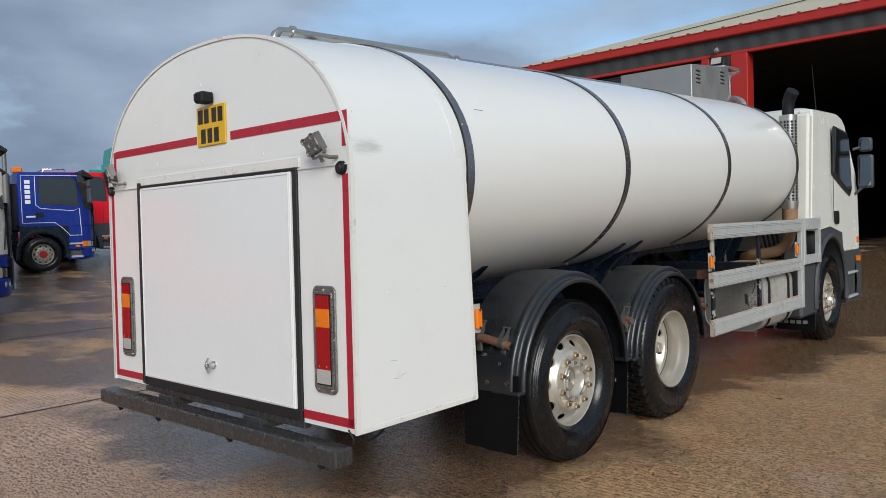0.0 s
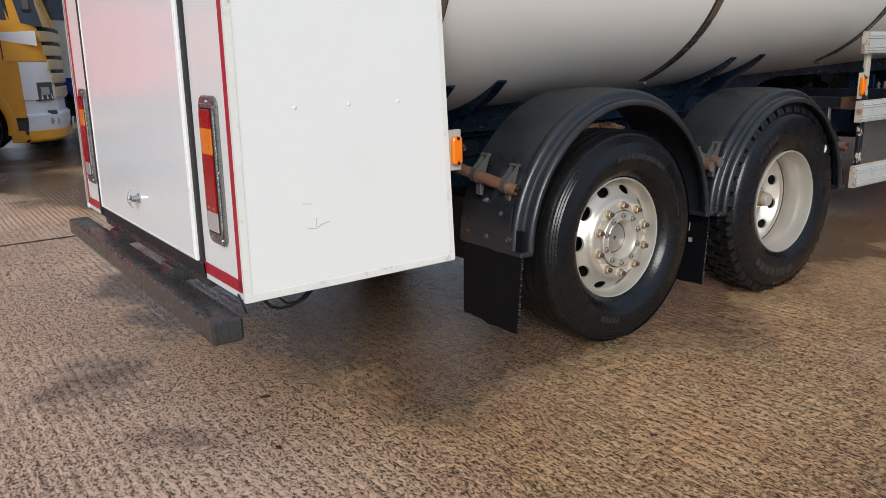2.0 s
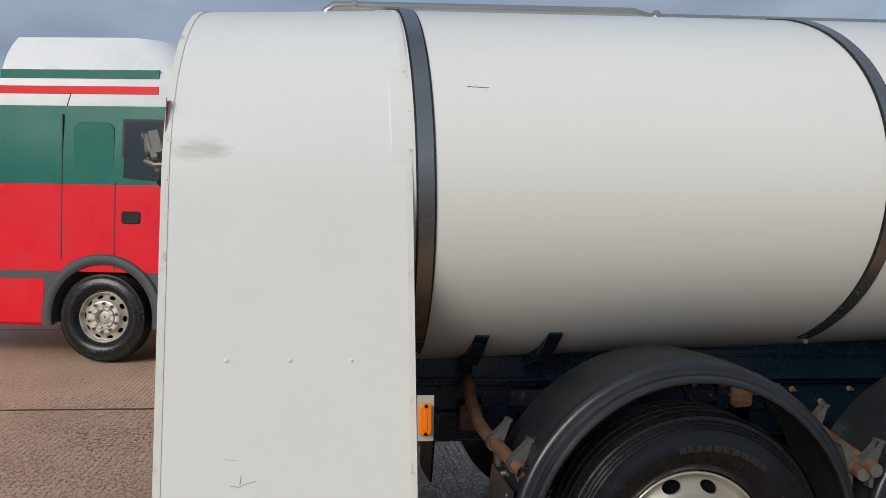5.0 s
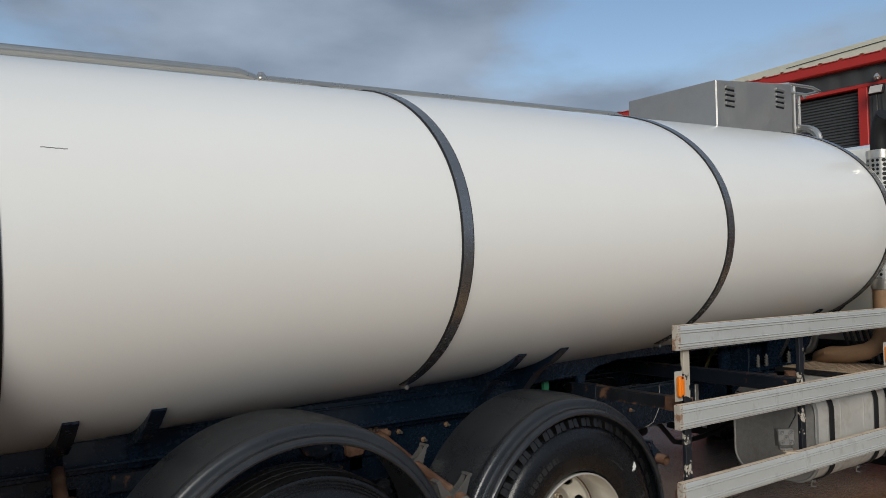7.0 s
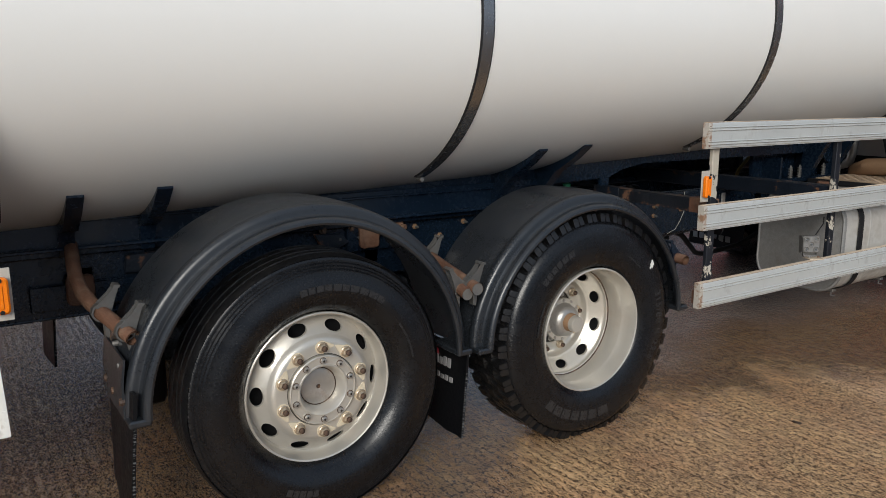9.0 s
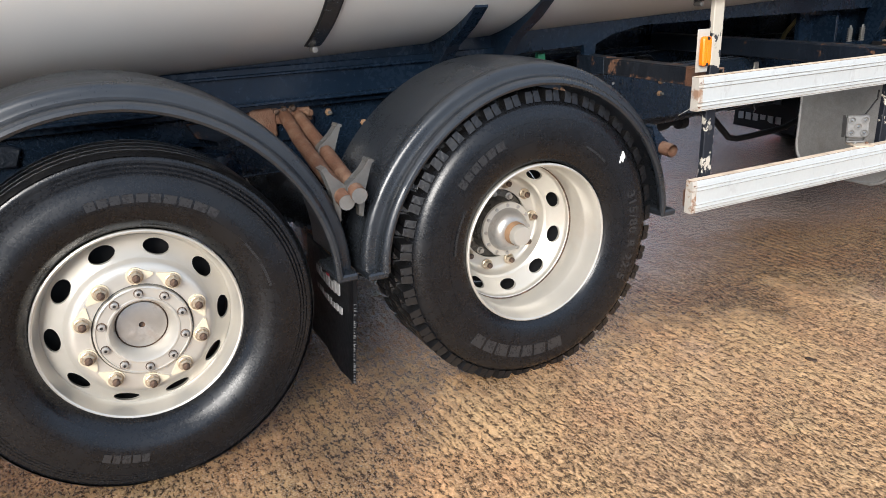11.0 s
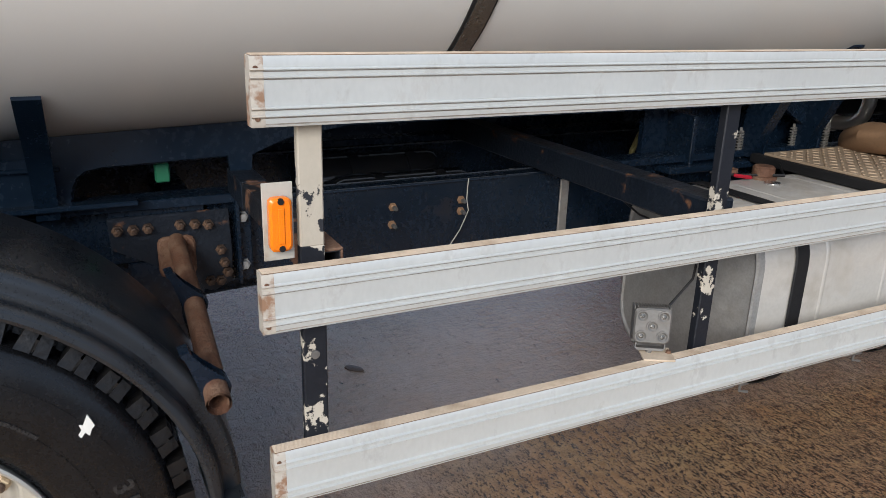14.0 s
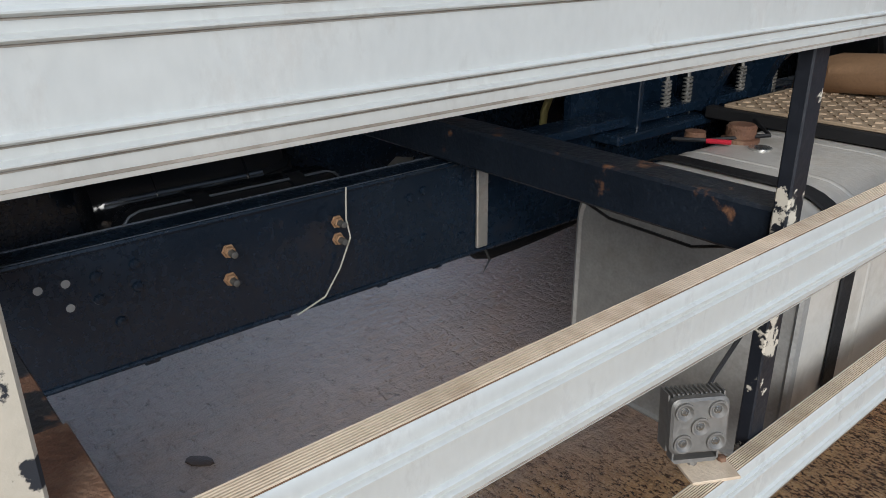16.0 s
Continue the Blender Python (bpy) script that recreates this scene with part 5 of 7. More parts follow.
mud_tube([(0.44, 1.16, 1.00), (0.62, 1.14, 0.965), (0.74, 1.13, 0.930), (0.84, 1.135, 0.895), (0.92, 1.150, 0.872), (1.00, 1.172, 0.852), (1.10, 1.205, 0.825), (1.172, 1.230, 0.803)], [(0.985, 1.168, 0.856), (1.125, 1.214, 0.818)], 1)
mud_tube([(0.44, 2.560, 0.930), (0.70, 2.530, 0.880), (0.95, 2.515, 0.830), (1.235, 2.498, 0.780)], [(1.165, 2.502, 0.792)], -1, capped=True)
mud_tube([(0.44, 2.610, 0.925), (0.60, 2.600, 0.893), (0.79, 2.590, 0.853), (1.00, 2.565, 0.826), (1.258, 2.532, 0.801)], [(0.80, 2.588, 0.852), (1.190, 2.541, 0.806)], 1, capped=True)
mud_tube([(0.42, 3.834, 0.858), (0.75, 3.822, 0.812), (1.262, 3.790, 0.772)], [(0.80, 3.820, 0.808), (1.19, 3.794, 0.777)], -1, M_CHASSIS)
for y, z in ((2.52, 0.952), (2.555, 0.956), (2.59, 0.958)):
    s = Shape(M_RUSTBOLT)
    s.lathe([(0.440, 0.015), (0.450, 0.015), (0.451, 0.010), (0.462, 0.009), (0.464, 0.0)], 6, (0, y, z))
    lp("flange_bolt", s, "rusty bolt")
s = Shape(M_RUST)
s.prism([(2.49, 0.965), (2.66, 0.955), (2.67, 0.905), (2.61, 0.890), (2.50, 0.905)], "x", 0.428, 0.446, 0.004)
s.tube([(0.43, 2.64, 0.935), (0.47, 2.655, 0.935)], 0.014, 8)
lp("tube_flange", s, "rusted flange holding the mudguard tubes")
# rusty fixings seen over the trailing wheel
for y, z in ((1.52, 0.90), (2.22, 0.985), (2.235, 0.955)):
    s = Shape(M_RUSTBOLT)
    s.lathe([(0.40, 0.024), (0.424, 0.024), (0.425, 0.015), (0.445, 0.014), (0.447, 0.0)], 6, (0, y, z))
    lp("flange_bolt", s, "rusty bolt")
s = Shape(M_RUSTDARK)
s.prism([(2.19, 0.935), (2.33, 0.925), (2.37, 0.88), (2.30, 0.855), (2.22, 0.88)], "x", 0.402, 0.430, 0.004)
lp("hanger_plate", s, "rusty hanger plate")
s = Shape(M_RUSTDARK)
s.prism([(1.35, 0.855), (1.62, 0.855), (1.64, 0.915), (1.60, 0.935), (1.36, 0.935)], "x", 0.404, 0.424, 0.006)
for y in (1.38, 1.58):
    s.lathe([(0.42, 0.028), (0.438, 0.026), (0.450, 0.012), (0.452, 0.0)], 10, (0, y, 1.045))
lp("hanger_plate", s, "grimy hanger plate with rust patches")
s = Shape(M_CABLE)
s.tube([(0.455, 0.95, 0.992), (0.458, 1.3, 0.988), (0.456, 1.7, 0.990), (0.452, 2.1, 0.984)], 0.010, 8)
s.tube([(0.455, 1.66, 1.02), (0.46, 1.70, 1.035), (0.45, 1.80, 1.045), (0.42, 1.95, 1.04)], 0.007, 8)
lines = lp("air_line", s, "bundled black air lines along the frame")
for y in (1.02, 1.17, 1.33, 1.47, 1.62):
    s = Shape(M_CAST)
    s.lathe([(y - 0.006, 0.0105), (y - 0.006, 0.0135), (y + 0.006, 0.0135), (y + 0.006, 0.0105)], 8, (0.457, 0, 0.990), "y")
    lp("line_clip", s, "", lines)
s = Shape(M_FLAP)
s.prism(rounded(0.56, 0.42, 0.82, 0.735, 0.03), "y", 1.255, 1.40, 0.012)
lp("air_reservoir", s, "black box ahead of the rear cabinet")

# ---- mudguards ----
def mudguard(yc, zc, grow, ends):
    """Half-round guard with a beaded shoulder and a beaded edge; ends: how far its feet spread."""
    prof = [(0.84, 0.652), (0.95, 0.657), (1.05, 0.658), (1.11, 0.655), (1.145, 0.649), (1.160, 0.644), (1.168, 0.6445), (1.177, 0.649), (1.188, 0.6505), (1.199, 0.648), (1.207, 0.641), (1.211, 0.631),
            (1.2105, 0.622), (1.213, 0.614), (1.220, 0.6085), (1.229, 0.606), (1.235, 0.6065), (1.243, 0.607), (1.252, 0.604), (1.259, 0.597), (1.261, 0.588), (1.257, 0.5805), (1.249, 0.578), (1.240, 0.581), (1.236, 0.588),
            (1.226, 0.598), (1.204, 0.606), (1.198, 0.625), (1.18, 0.637), (1.15, 0.637), (1.05, 0.648), (0.84, 0.642)]
    rings = []
    for i in range(61):
        a = 180 * i / 60
        w = min(a, 180 - a)
        k = ends - (ends - 1.0) * smooth(w, 0, 70)
        rings.append([(x, yc + math.cos(radians(a)) * (q + grow) * k, zc + math.sin(radians(a)) * (q + grow)) for x, q in prof])
    s = Shape(M_FENDER)
    s.loft(rings)
    guard = lp("mudguard", s, "black plastic mudguard with ribbed lip")
    for sgn in (-1, 1):
        y0, y1 = sorted((yc + sgn * (0.583 + grow) * ends, yc + sgn * (0.651 + grow) * ends))
        s = Shape(M_FENDER)
        s.box((1.06, y0, zc - 0.016), (1.258, y1, zc + 0.008), 0.010)
        lp("guard_foot", s, "", guard)
    return guard


mudguard(1.846, 0.545, 0.0, 1.022)
mudguard(3.190, 0.530, -0.040, 1.058)
for yc in (1.845, 3.188):
    s = Shape(M_FENDER)
    prof = [(-0.82, 0.62), (-1.1, 0.62), (-1.16, 0.59), (-1.16, 0.575), (-1.1, 0.605), (-0.82, 0.605)]
    s.loft([[(x, yc + math.cos(radians(a)) * q, 0.545 + math.sin(radians(a)) * q) for x, q in prof] for a in range(0, 181, 6)])
    lp("mudguard", s, "black plastic mudguard with ribbed lip")


def flap(y, x0, x1, z0, z1, lean=0.02, ragged=True):
    rnd = random.Random(int(y * 100))
    n = 14
    s = Shape(M_FLAP, M_FRAY)
    top = [(x0 + (x1 - x0) * i / n, z1) for i in range(n + 1)]
    bot = [(x0 + (x1 - x0) * i / n, z0 + (rnd.random() * 0.008 if ragged else 0)) for i in range(n, -1, -1)]
    s.prism(top + bot, "y", y, y + 0.012)
    s.use(1)
    if ragged:
        for k in range(34):
            z = z0 + (z1 - z0) * (0.02 + 0.74 * (k + rnd.random()) / 34)
            d, tall = rnd.uniform(0.002, 0.008), rnd.uniform(0.002, 0.006)
            s.prism([(x1 - 0.004, z), (x1 + d, z + tall * rnd.uniform(-0.5, 1.0)), (x1 - 0.004, z + tall)], "y", y + 0.002, y + rnd.uniform(0.006, 0.011))
    s.v = [(x, yy - lean * (z1 - z) / (z1 - z0) + 0.012 * math.sin(x * 9 + z * 3), z) for x, yy, z in s.v]
    return lp("mud_flap", s, "black rubber mud flap")


f1 = flap(1.196, 0.850, 1.245, 0.195, 0.64, 0.024)
for x, z in ((0.90, 0.595), (1.036, 0.591), (1.180, 0.600)):
    s = Shape(M_RUSTBOLT)
    s.lathe([(0.0, 0.0), (-0.006, 0.012), (0.0, 0.014), (0.02, 0.014)], 8, (x, 1.176, z), "y")
    lp("flap_bolt", s, "rusty flap bolt", f1)
for x, z in ((1.005, 0.745), (1.125, 0.705)):
    s = Shape(M_CAST)
    s.lathe([(0.0, 0.0), (-0.005, 0.009), (0.0, 0.010), (0.02, 0.010)], 8, (x, 1.196 if z > 0.72 else 1.187, z), "y")
    lp("guard_bolt", s, "", f1)
s = Shape(M_FENDER)
s.prism([(1.178, 0.54), (1.178, 0.66), (1.190, 0.74), (1.197, 0.74), (1.186, 0.66), (1.186, 0.54)], "x", 0.86, 1.19)
lp("guard_plate", s, "dark plate stiffening the guard end", f1)
f2 = flap(2.50, 0.74, 1.23, 0.155, 0.54, 0.02)
s = Shape(M_PALE, M_RED)
for z, w, tall in ((0.435, 0.28, 0.040), (0.375, 0.30, 0.022)):
    for k in range(9):
        s.use(0).box((0.86 + w * k / 9, -0.002, z), (0.86 + w * (k + 0.62) / 9, 0.0035, z + tall * (1.0 if k % 3 else 0.75)), 0)
s.use(1).lathe([(0.0, 0.02), (-0.003, 0.0)], 10, (1.02, 0.0, 0.48), "y")
s.v = [(x, y + 2.50 - 0.02 * (0.54 - z) / 0.385 + 0.012 * math.sin(x * 9 + z * 3), z) for x, y, z in s.v]
tagged(lp("flap_print", s, "", f2), kind="stuff")
flap(2.50, -1.15, -0.66, 0.155, 0.54, 0.02)
flap(1.175, -1.13, -0.66, 0.16, 0.70, 0.03)
f3 = flap(6.98, 0.62, 1.20, 0.155, 0.42, 0.02)
s = Shape(M_PALE)
for k in range(6):
    s.box((0.72 + 0.07 * k, 6.955, 0.235), (0.77 + 0.07 * k, 6.962, 0.275), 0.001)
tagged(lp("flap_print", s, "", f3), kind="stuff")
f4 = flap(6.98, -1.27, -0.66, 0.135, 0.42, 0.02)
for k in range(6):
    s = Shape(M_PALE)
    s.box((-1.21 + 0.075 * k, 6.955, 0.205), (-1.21 + 0.075 * k + 0.052, 6.962, 0.262), 0.001)
    lp("flap_mark", s, "", f4)

# sagging hose and shaft end under the frame
s = Shape(M_BLACK)
s.tube([(-0.25, 5.36, 0.62), (-0.25, 5.49, 0.535), (-0.25, 5.60, 0.500), (-0.25, 5.70, 0.410), (-0.25, 5.78, 0.335), (-0.25, 5.86, 0.315), (-0.25, 6.00, 0.318), (-0.25, 6.14, 0.325), (-0.25, 6.34, 0.340), (-0.25, 6.60, 0.42)], 0.021, 10)
lp("hose", s, "thick black hose sagging under the frame")
s = Shape(M_BLACK)
s.lathe([(4.30, 0.035), (4.30, 0.040), (4.92, 0.042), (4.97, 0.034), (5.00, 0.020), (5.05, 0.020), (5.06, 0.046), (5.11, 0.046), (5.115, 0.0)], 20, (0.0, 0, 0.560), "y")
lp("shaft", s, "black shaft with an end flange")

# ---- wheels ----
def holed_ring(s, r0, x0, r1, x1, n, wide, tall, k=32):
    """A cone ring with n oval openings."""
    for j in range(n):
        mid, half = 2 * math.pi * (j + 0.5) / n, math.pi / n
        sq, ov = [], []
        for i in range(k):
            a = 2 * math.pi * i / k + math.pi / 4
            c, q = math.cos(a), math.sin(a)
            m = max(abs(c), abs(q))
            sq.append((c / m, q / m))
            ov.append((c * wide, q * tall))

        def at(u, v, depth=0.0):
            rr = (r0 + r1) / 2 + v * (r1 - r0) / 2
            xx = (x0 + x1) / 2 + v * (x1 - x0) / 2
            a = mid + u * half
            return (xx - depth, rr * math.cos(a), rr * math.sin(a))

        ring = [at(u, v) for u, v in sq] + [at(u, v) for u, v in ov] + [at(u, v, 0.012) for u, v in ov]
        faces = []
        for i in range(k):
            p = (i + 1) % k
            faces += [[i, p, k + p, k + i], [k + i, k + p, 2 * k + p, 2 * k + i]]
        s.put(ring, faces)


def nut_mesh():
    s = Shape(M_NUT, M_RUSTBOLT)
    s.lathe([(0.003, 0.0215), (0.008, 0.0215), (0.010, 0.0185), (0.010, 0.015)], 16, (0, 0, 0), "x")
    s.lathe([(0.009, 0.0185), (0.022, 0.0175), (0.025, 0.0145), (0.025, 0.010)], 6, (0, 0, 0), "x")
    s.use(1).lathe([(0.022, 0.0110), (0.033, 0.0105), (0.035, 0.007), (0.035, 0.0)], 12, (0, 0, 0), "x")
    return s.mesh("wheel_nut")


NUT = nut_mesh()
MESHES = {}
M_CREAMTAG = mat("cream_plastic_tag", (0.60, 0.52, 0.38), 0.5, 0, 0.06, 20, 0.02, 90, 0.3, (0.36, 0.25, 0.14), 30, (0.5, 0.7))


def marker_mesh(side):
    """Flat ring under a wheel nut with a pointer towards the next nut."""
    s = Shape(M_CREAMTAG)
    tip = radians(17.0) * 0.1637
    pts = [(0.0255 * math.cos(a), 0.0255 * math.sin(a)) for a in (radians(k) for k in range(40, 321, 20))]
    pts = [(side * u, v) for u, v in pts + [(0.021, -0.016), (tip, -0.003), (tip, 0.003), (0.021, 0.016)]]
    s.prism([(v, u) for u, v in pts], "x", 0.0, 0.004)
    return s.mesh("nut_pointer")


MARKERS = {side: marker_mesh(side) for side in (-1, 1)}


def tyre_mesh(r, w, lugs, sunk):
    """Tyre with its outer side at x = 0 and the rest inwards; sunk: how deep the rim edge lies."""
    s = Shape(M_TYRE, M_TREAD)
    rb = 0.294
    h = r - rb
    ribs = [] if lugs else [(-0.008, r - 0.085)] + [(-0.0125 - 0.0030 * i - (0.0 if i % 2 else 0.0030), r - 0.062 + 0.0055 * i) for i in range(8)]
    prof = [(-sunk - 0.040, rb - 0.004), (-sunk - 0.006, rb - 0.003), (-sunk * 0.93, rb), (-sunk * 0.66, rb + 0.013), (-sunk * 0.40, rb + 0.028), (-sunk * 0.37, rb + 0.031), (-sunk * 0.12, rb + 0.056), (0.0, rb + h * 0.42)]
    if lugs:
        prof += [(-0.001, 0.420), (-0.003, 0.440), (-0.0045, 0.4405), (-0.006, 0.456), (-0.012, 0.473), (-0.021, 0.487), (-0.032, 0.496), (-0.044, 0.501), (-0.052, 0.503)]
    else:
        prof += [(-0.003, rb + h * 0.5)] + ribs + [(-0.034, r - 0.018), (-0.040, r - 0.010)]
    s.lathe(prof, 80)
    s.use(1)
    x0, x1 = -0.032, -w + 0.032
    if lugs:
        s.lathe([(-0.052, 0.503), (x1 + 0.004, r - 0.030), (x1, r - 0.010)], 80)
    else:
        prof2 = [(x0, r - 0.010), (-0.045, r - 0.002)]
        for gx in (-0.075, -0.125, -0.185, -0.235):
            prof2 += [(gx + 0.006, r), (gx + 0.004, r - 0.012), (gx - 0.004, r - 0.012), (gx - 0.006, r)]
        prof2 += [(-w + 0.045, r - 0.002), (x1, r - 0.010)]
        s.lathe(prof2, 80)
    s.use(0).lathe([(x1, r - 0.010), (-w, rb + h * 0.45), (-w + 0.03, rb - 0.01)], 48)
    # fine mould rings on the side wall
    for rr in (0.372,):
        s.lathe([(-0.006, rr - 0.0015), (-0.0005 if lugs else -0.002, rr), (-0.006, rr + 0.0015)], 80)
    return s.mesh("tyre", 40)


LUGS = 40


def tread_block(s, r, xa, xb, a, low):
    """One block of a lug tread, with a notched outer end."""
    d = 2 * math.pi / LUGS * 0.32
    for t0, t1, hi in ((-1.0, -0.1, r), (0.1, 1.1, r)):
        pts = []
        for rr, dd in ((r - low, 1.12), (hi, 0.94)):
            for x, t in ((xa, t0), (xb, t0 - 0.3), (xb, t1 - 0.3), (xa, t1)):
                ang = a + d * dd * t
                xx = x + (0.012 if rr < hi and x == xa else 0.0)
                pts.append((xx, rr * math.cos(ang), rr * math.sin(ang)))
        s.put(pts, [[4, 5, 6, 7], [0, 1, 5, 4], [1, 2, 6, 5], [2, 3, 7, 6], [3, 0, 4, 7]])
    a0, a1 = a - d * 0.12, a + d * 0.12
    s.put([(x, rr * math.cos(q), rr * math.sin(q)) for rr in (r - low, r - 0.010) for x, q in ((xa + 0.004, a0), (xb, a0), (xb, a1), (xa + 0.004, a1))],
          [[4, 5, 6, 7], [0, 1, 5, 4], [1, 2, 6, 5], [2, 3, 7, 6], [3, 0, 4, 7]])


def tread_rows(rows):
    s = Shape(M_TREAD)
    for i in range(LUGS):
        for xa, xb, sh in rows:
            tread_block(s, 0.534, xa, xb, (i + sh) * 2 * math.pi / LUGS, 0.030)
    return s.mesh("tread")


def one_block():
    s = Shape(M_TREAD)
    tread_block(s, 0.534, -0.040, -0.090, 0.0, 0.036)
    return s.mesh("tread_block")


def on_arc(me, r, mid, deep):
    """Bends flat lettering round the wheel, tops outwards, read clockwise."""
    xs_ = [v.co.x for v in me.vertices]
    c = (min(xs_) + max(xs_)) / 2
    for v in me.vertices:
        a = radians(mid) - (v.co.x - c) / r
        q = r + v.co.y
        v.co = (deep + v.co.z, q * math.cos(a), q * math.sin(a))
    return me


def lettering(text, size, depth=0.0012):
    cu = bpy.data.curves.new("lettering", "FONT")
    cu.body, cu.size, cu.extrude, cu.space_character, cu.offset = text, size, depth, 1.15, 0.0012
    cu.materials.append(M_TYREMARK)
    ob = new("lettering", cu)
    me = bpy.data.meshes.new_from_object(ob.evaluated_get(bpy.context.evaluated_depsgraph_get()))
    bpy.data.objects.remove(ob)
    return me


def mould_bars(spans):
    """Bars on the side wall where writing is too small or not to be read."""
    s = Shape(M_TYREMARK)
    rnd = random.Random(4)
    for a0, a1, rr, tall, fat in spans:
        a = a0
        while a < a1:
            wd = fat * rnd.uniform(0.8, 1.2)
            pts = []
            for x in (-0.012, 0.0010):
                for aa, k in ((a, -0.5), (a + wd, -0.5), (a + wd, 0.5), (a, 0.5)):
                    pts.append((x, (rr + k * tall) * math.cos(radians(aa)), (rr + k * tall) * math.sin(radians(aa))))
            s.put(pts, [[4, 5, 6, 7], [0, 1, 5, 4], [1, 2, 6, 5], [2, 3, 7, 6], [3, 0, 4, 7]])
            a += wd * 1.22
    return s.mesh("tyre_marking")


FLANGE = [(-0.03, 0.286), (-0.004, 0.2925), (0.002, 0.2915), (0.0045, 0.287), (0.002, 0.2825)]


def rim_front():
    """Outset disc, as on a steering or trailing axle. The rim's edge is at x = 0, the disc stands proud of it."""
    s = Shape(M_RIM, M_BLACK)
    s.lathe(FLANGE + [(-0.004, 0.280), (-0.020, 0.277), (-0.038, 0.273), (-0.050, 0.2695), (-0.056, 0.265), (-0.0575, 0.2625)], 80)
    holed_ring(s, 0.207, -0.005, 0.264, -0.0555, 10, 0.50, 0.72)
    s.lathe([(-0.0075, 0.2095), (-0.004, 0.206), (0.006, 0.2005), (0.013, 0.194), (0.0175, 0.187), (0.0195, 0.180), (0.020, 0.172), (0.020, 0.1385), (0.014, 0.1375)], 80)
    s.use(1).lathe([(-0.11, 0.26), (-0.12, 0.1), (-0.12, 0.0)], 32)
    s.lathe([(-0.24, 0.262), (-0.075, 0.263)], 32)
    return s.mesh("wheel", 30)


def hub_front():
    s = Shape(M_HUB, M_OILY, M_RUSTBOLT, M_RIM)
    s.use(1).lathe([(0.014, 0.1378), (0.0145, 0.1345)], 48)
    s.use(3).lathe([(0.0145, 0.1345), (0.030, 0.1335), (0.033, 0.130), (0.033, 0.128), (0.0295, 0.1265), (0.0295, 0.101), (0.0325, 0.0985), (0.0325, 0.0945), (0.029, 0.0915), (0.012, 0.083), (-0.008, 0.0765), (-0.019, 0.0735)], 48)
    s.use(2).lathe([(-0.019, 0.0735), (-0.0235, 0.0720), (-0.0235, 0.0700)], 48)
    s.use(0).lathe([(-0.0235, 0.0700), (-0.0185, 0.0690), (-0.0170, 0.064), (-0.0165, 0.012), (-0.017, 0.0085)], 48)
    s.use(2).lathe([(-0.017, 0.0085), (-0.026, 0.007), (-0.027, 0.0)], 16)
    for i in range(10):
        a = 2 * math.pi * i / 10
        at = (0, 0.1140 * math.cos(a), 0.1140 * math.sin(a))
        s.use(2).lathe([(0.0292, 0.0135), (0.0305, 0.0130), (0.0305, 0.010)], 12, at)
        s.use(0).lathe([(0.0305, 0.0110), (0.0400, 0.0105), (0.0410, 0.0075), (0.0410, 0.0045)], 10, at)
        s.use(1).lathe([(0.0410, 0.0045), (0.0340, 0.004), (0.0335, 0.0)], 6, at)
    return s.mesh("hub")


def rim_drive():
    """Deep inset disc, as on a driven axle."""
    s = Shape(M_RIM, M_BLACK, M_RUSTBOLT)
    s.lathe(FLANGE + [(-0.006, 0.2805), (-0.030, 0.277), (-0.060, 0.2735), (-0.072, 0.268), (-0.080, 0.2655), (-0.125, 0.2635), (-0.150, 0.263), (-0.158, 0.2655), (-0.163, 0.2655)], 80)
    s.use(2).lathe([(-0.163, 0.2655), (-0.167, 0.2655), (-0.169, 0.262)], 80)
    s.use(0).lathe([(-0.169, 0.262), (-0.171, 0.2585), (-0.181, 0.2575), (-0.186, 0.256), (-0.1905, 0.2515)], 80)
    holed_ring(s, 0.206, -0.243, 0.2555, -0.1875, 10, 0.47, 0.68)
    s.lathe([(-0.2405, 0.2085), (-0.2445, 0.2045), (-0.247, 0.200), (-0.252, 0.1965), (-0.270, 0.1935), (-0.280, 0.188), (-0.286, 0.180), (-0.288, 0.172), (-0.288, 0.1365), (-0.296, 0.1355)], 80)
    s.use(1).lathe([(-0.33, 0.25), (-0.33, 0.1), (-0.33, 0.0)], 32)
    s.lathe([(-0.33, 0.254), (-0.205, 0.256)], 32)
    return s.mesh("wheel", 30)


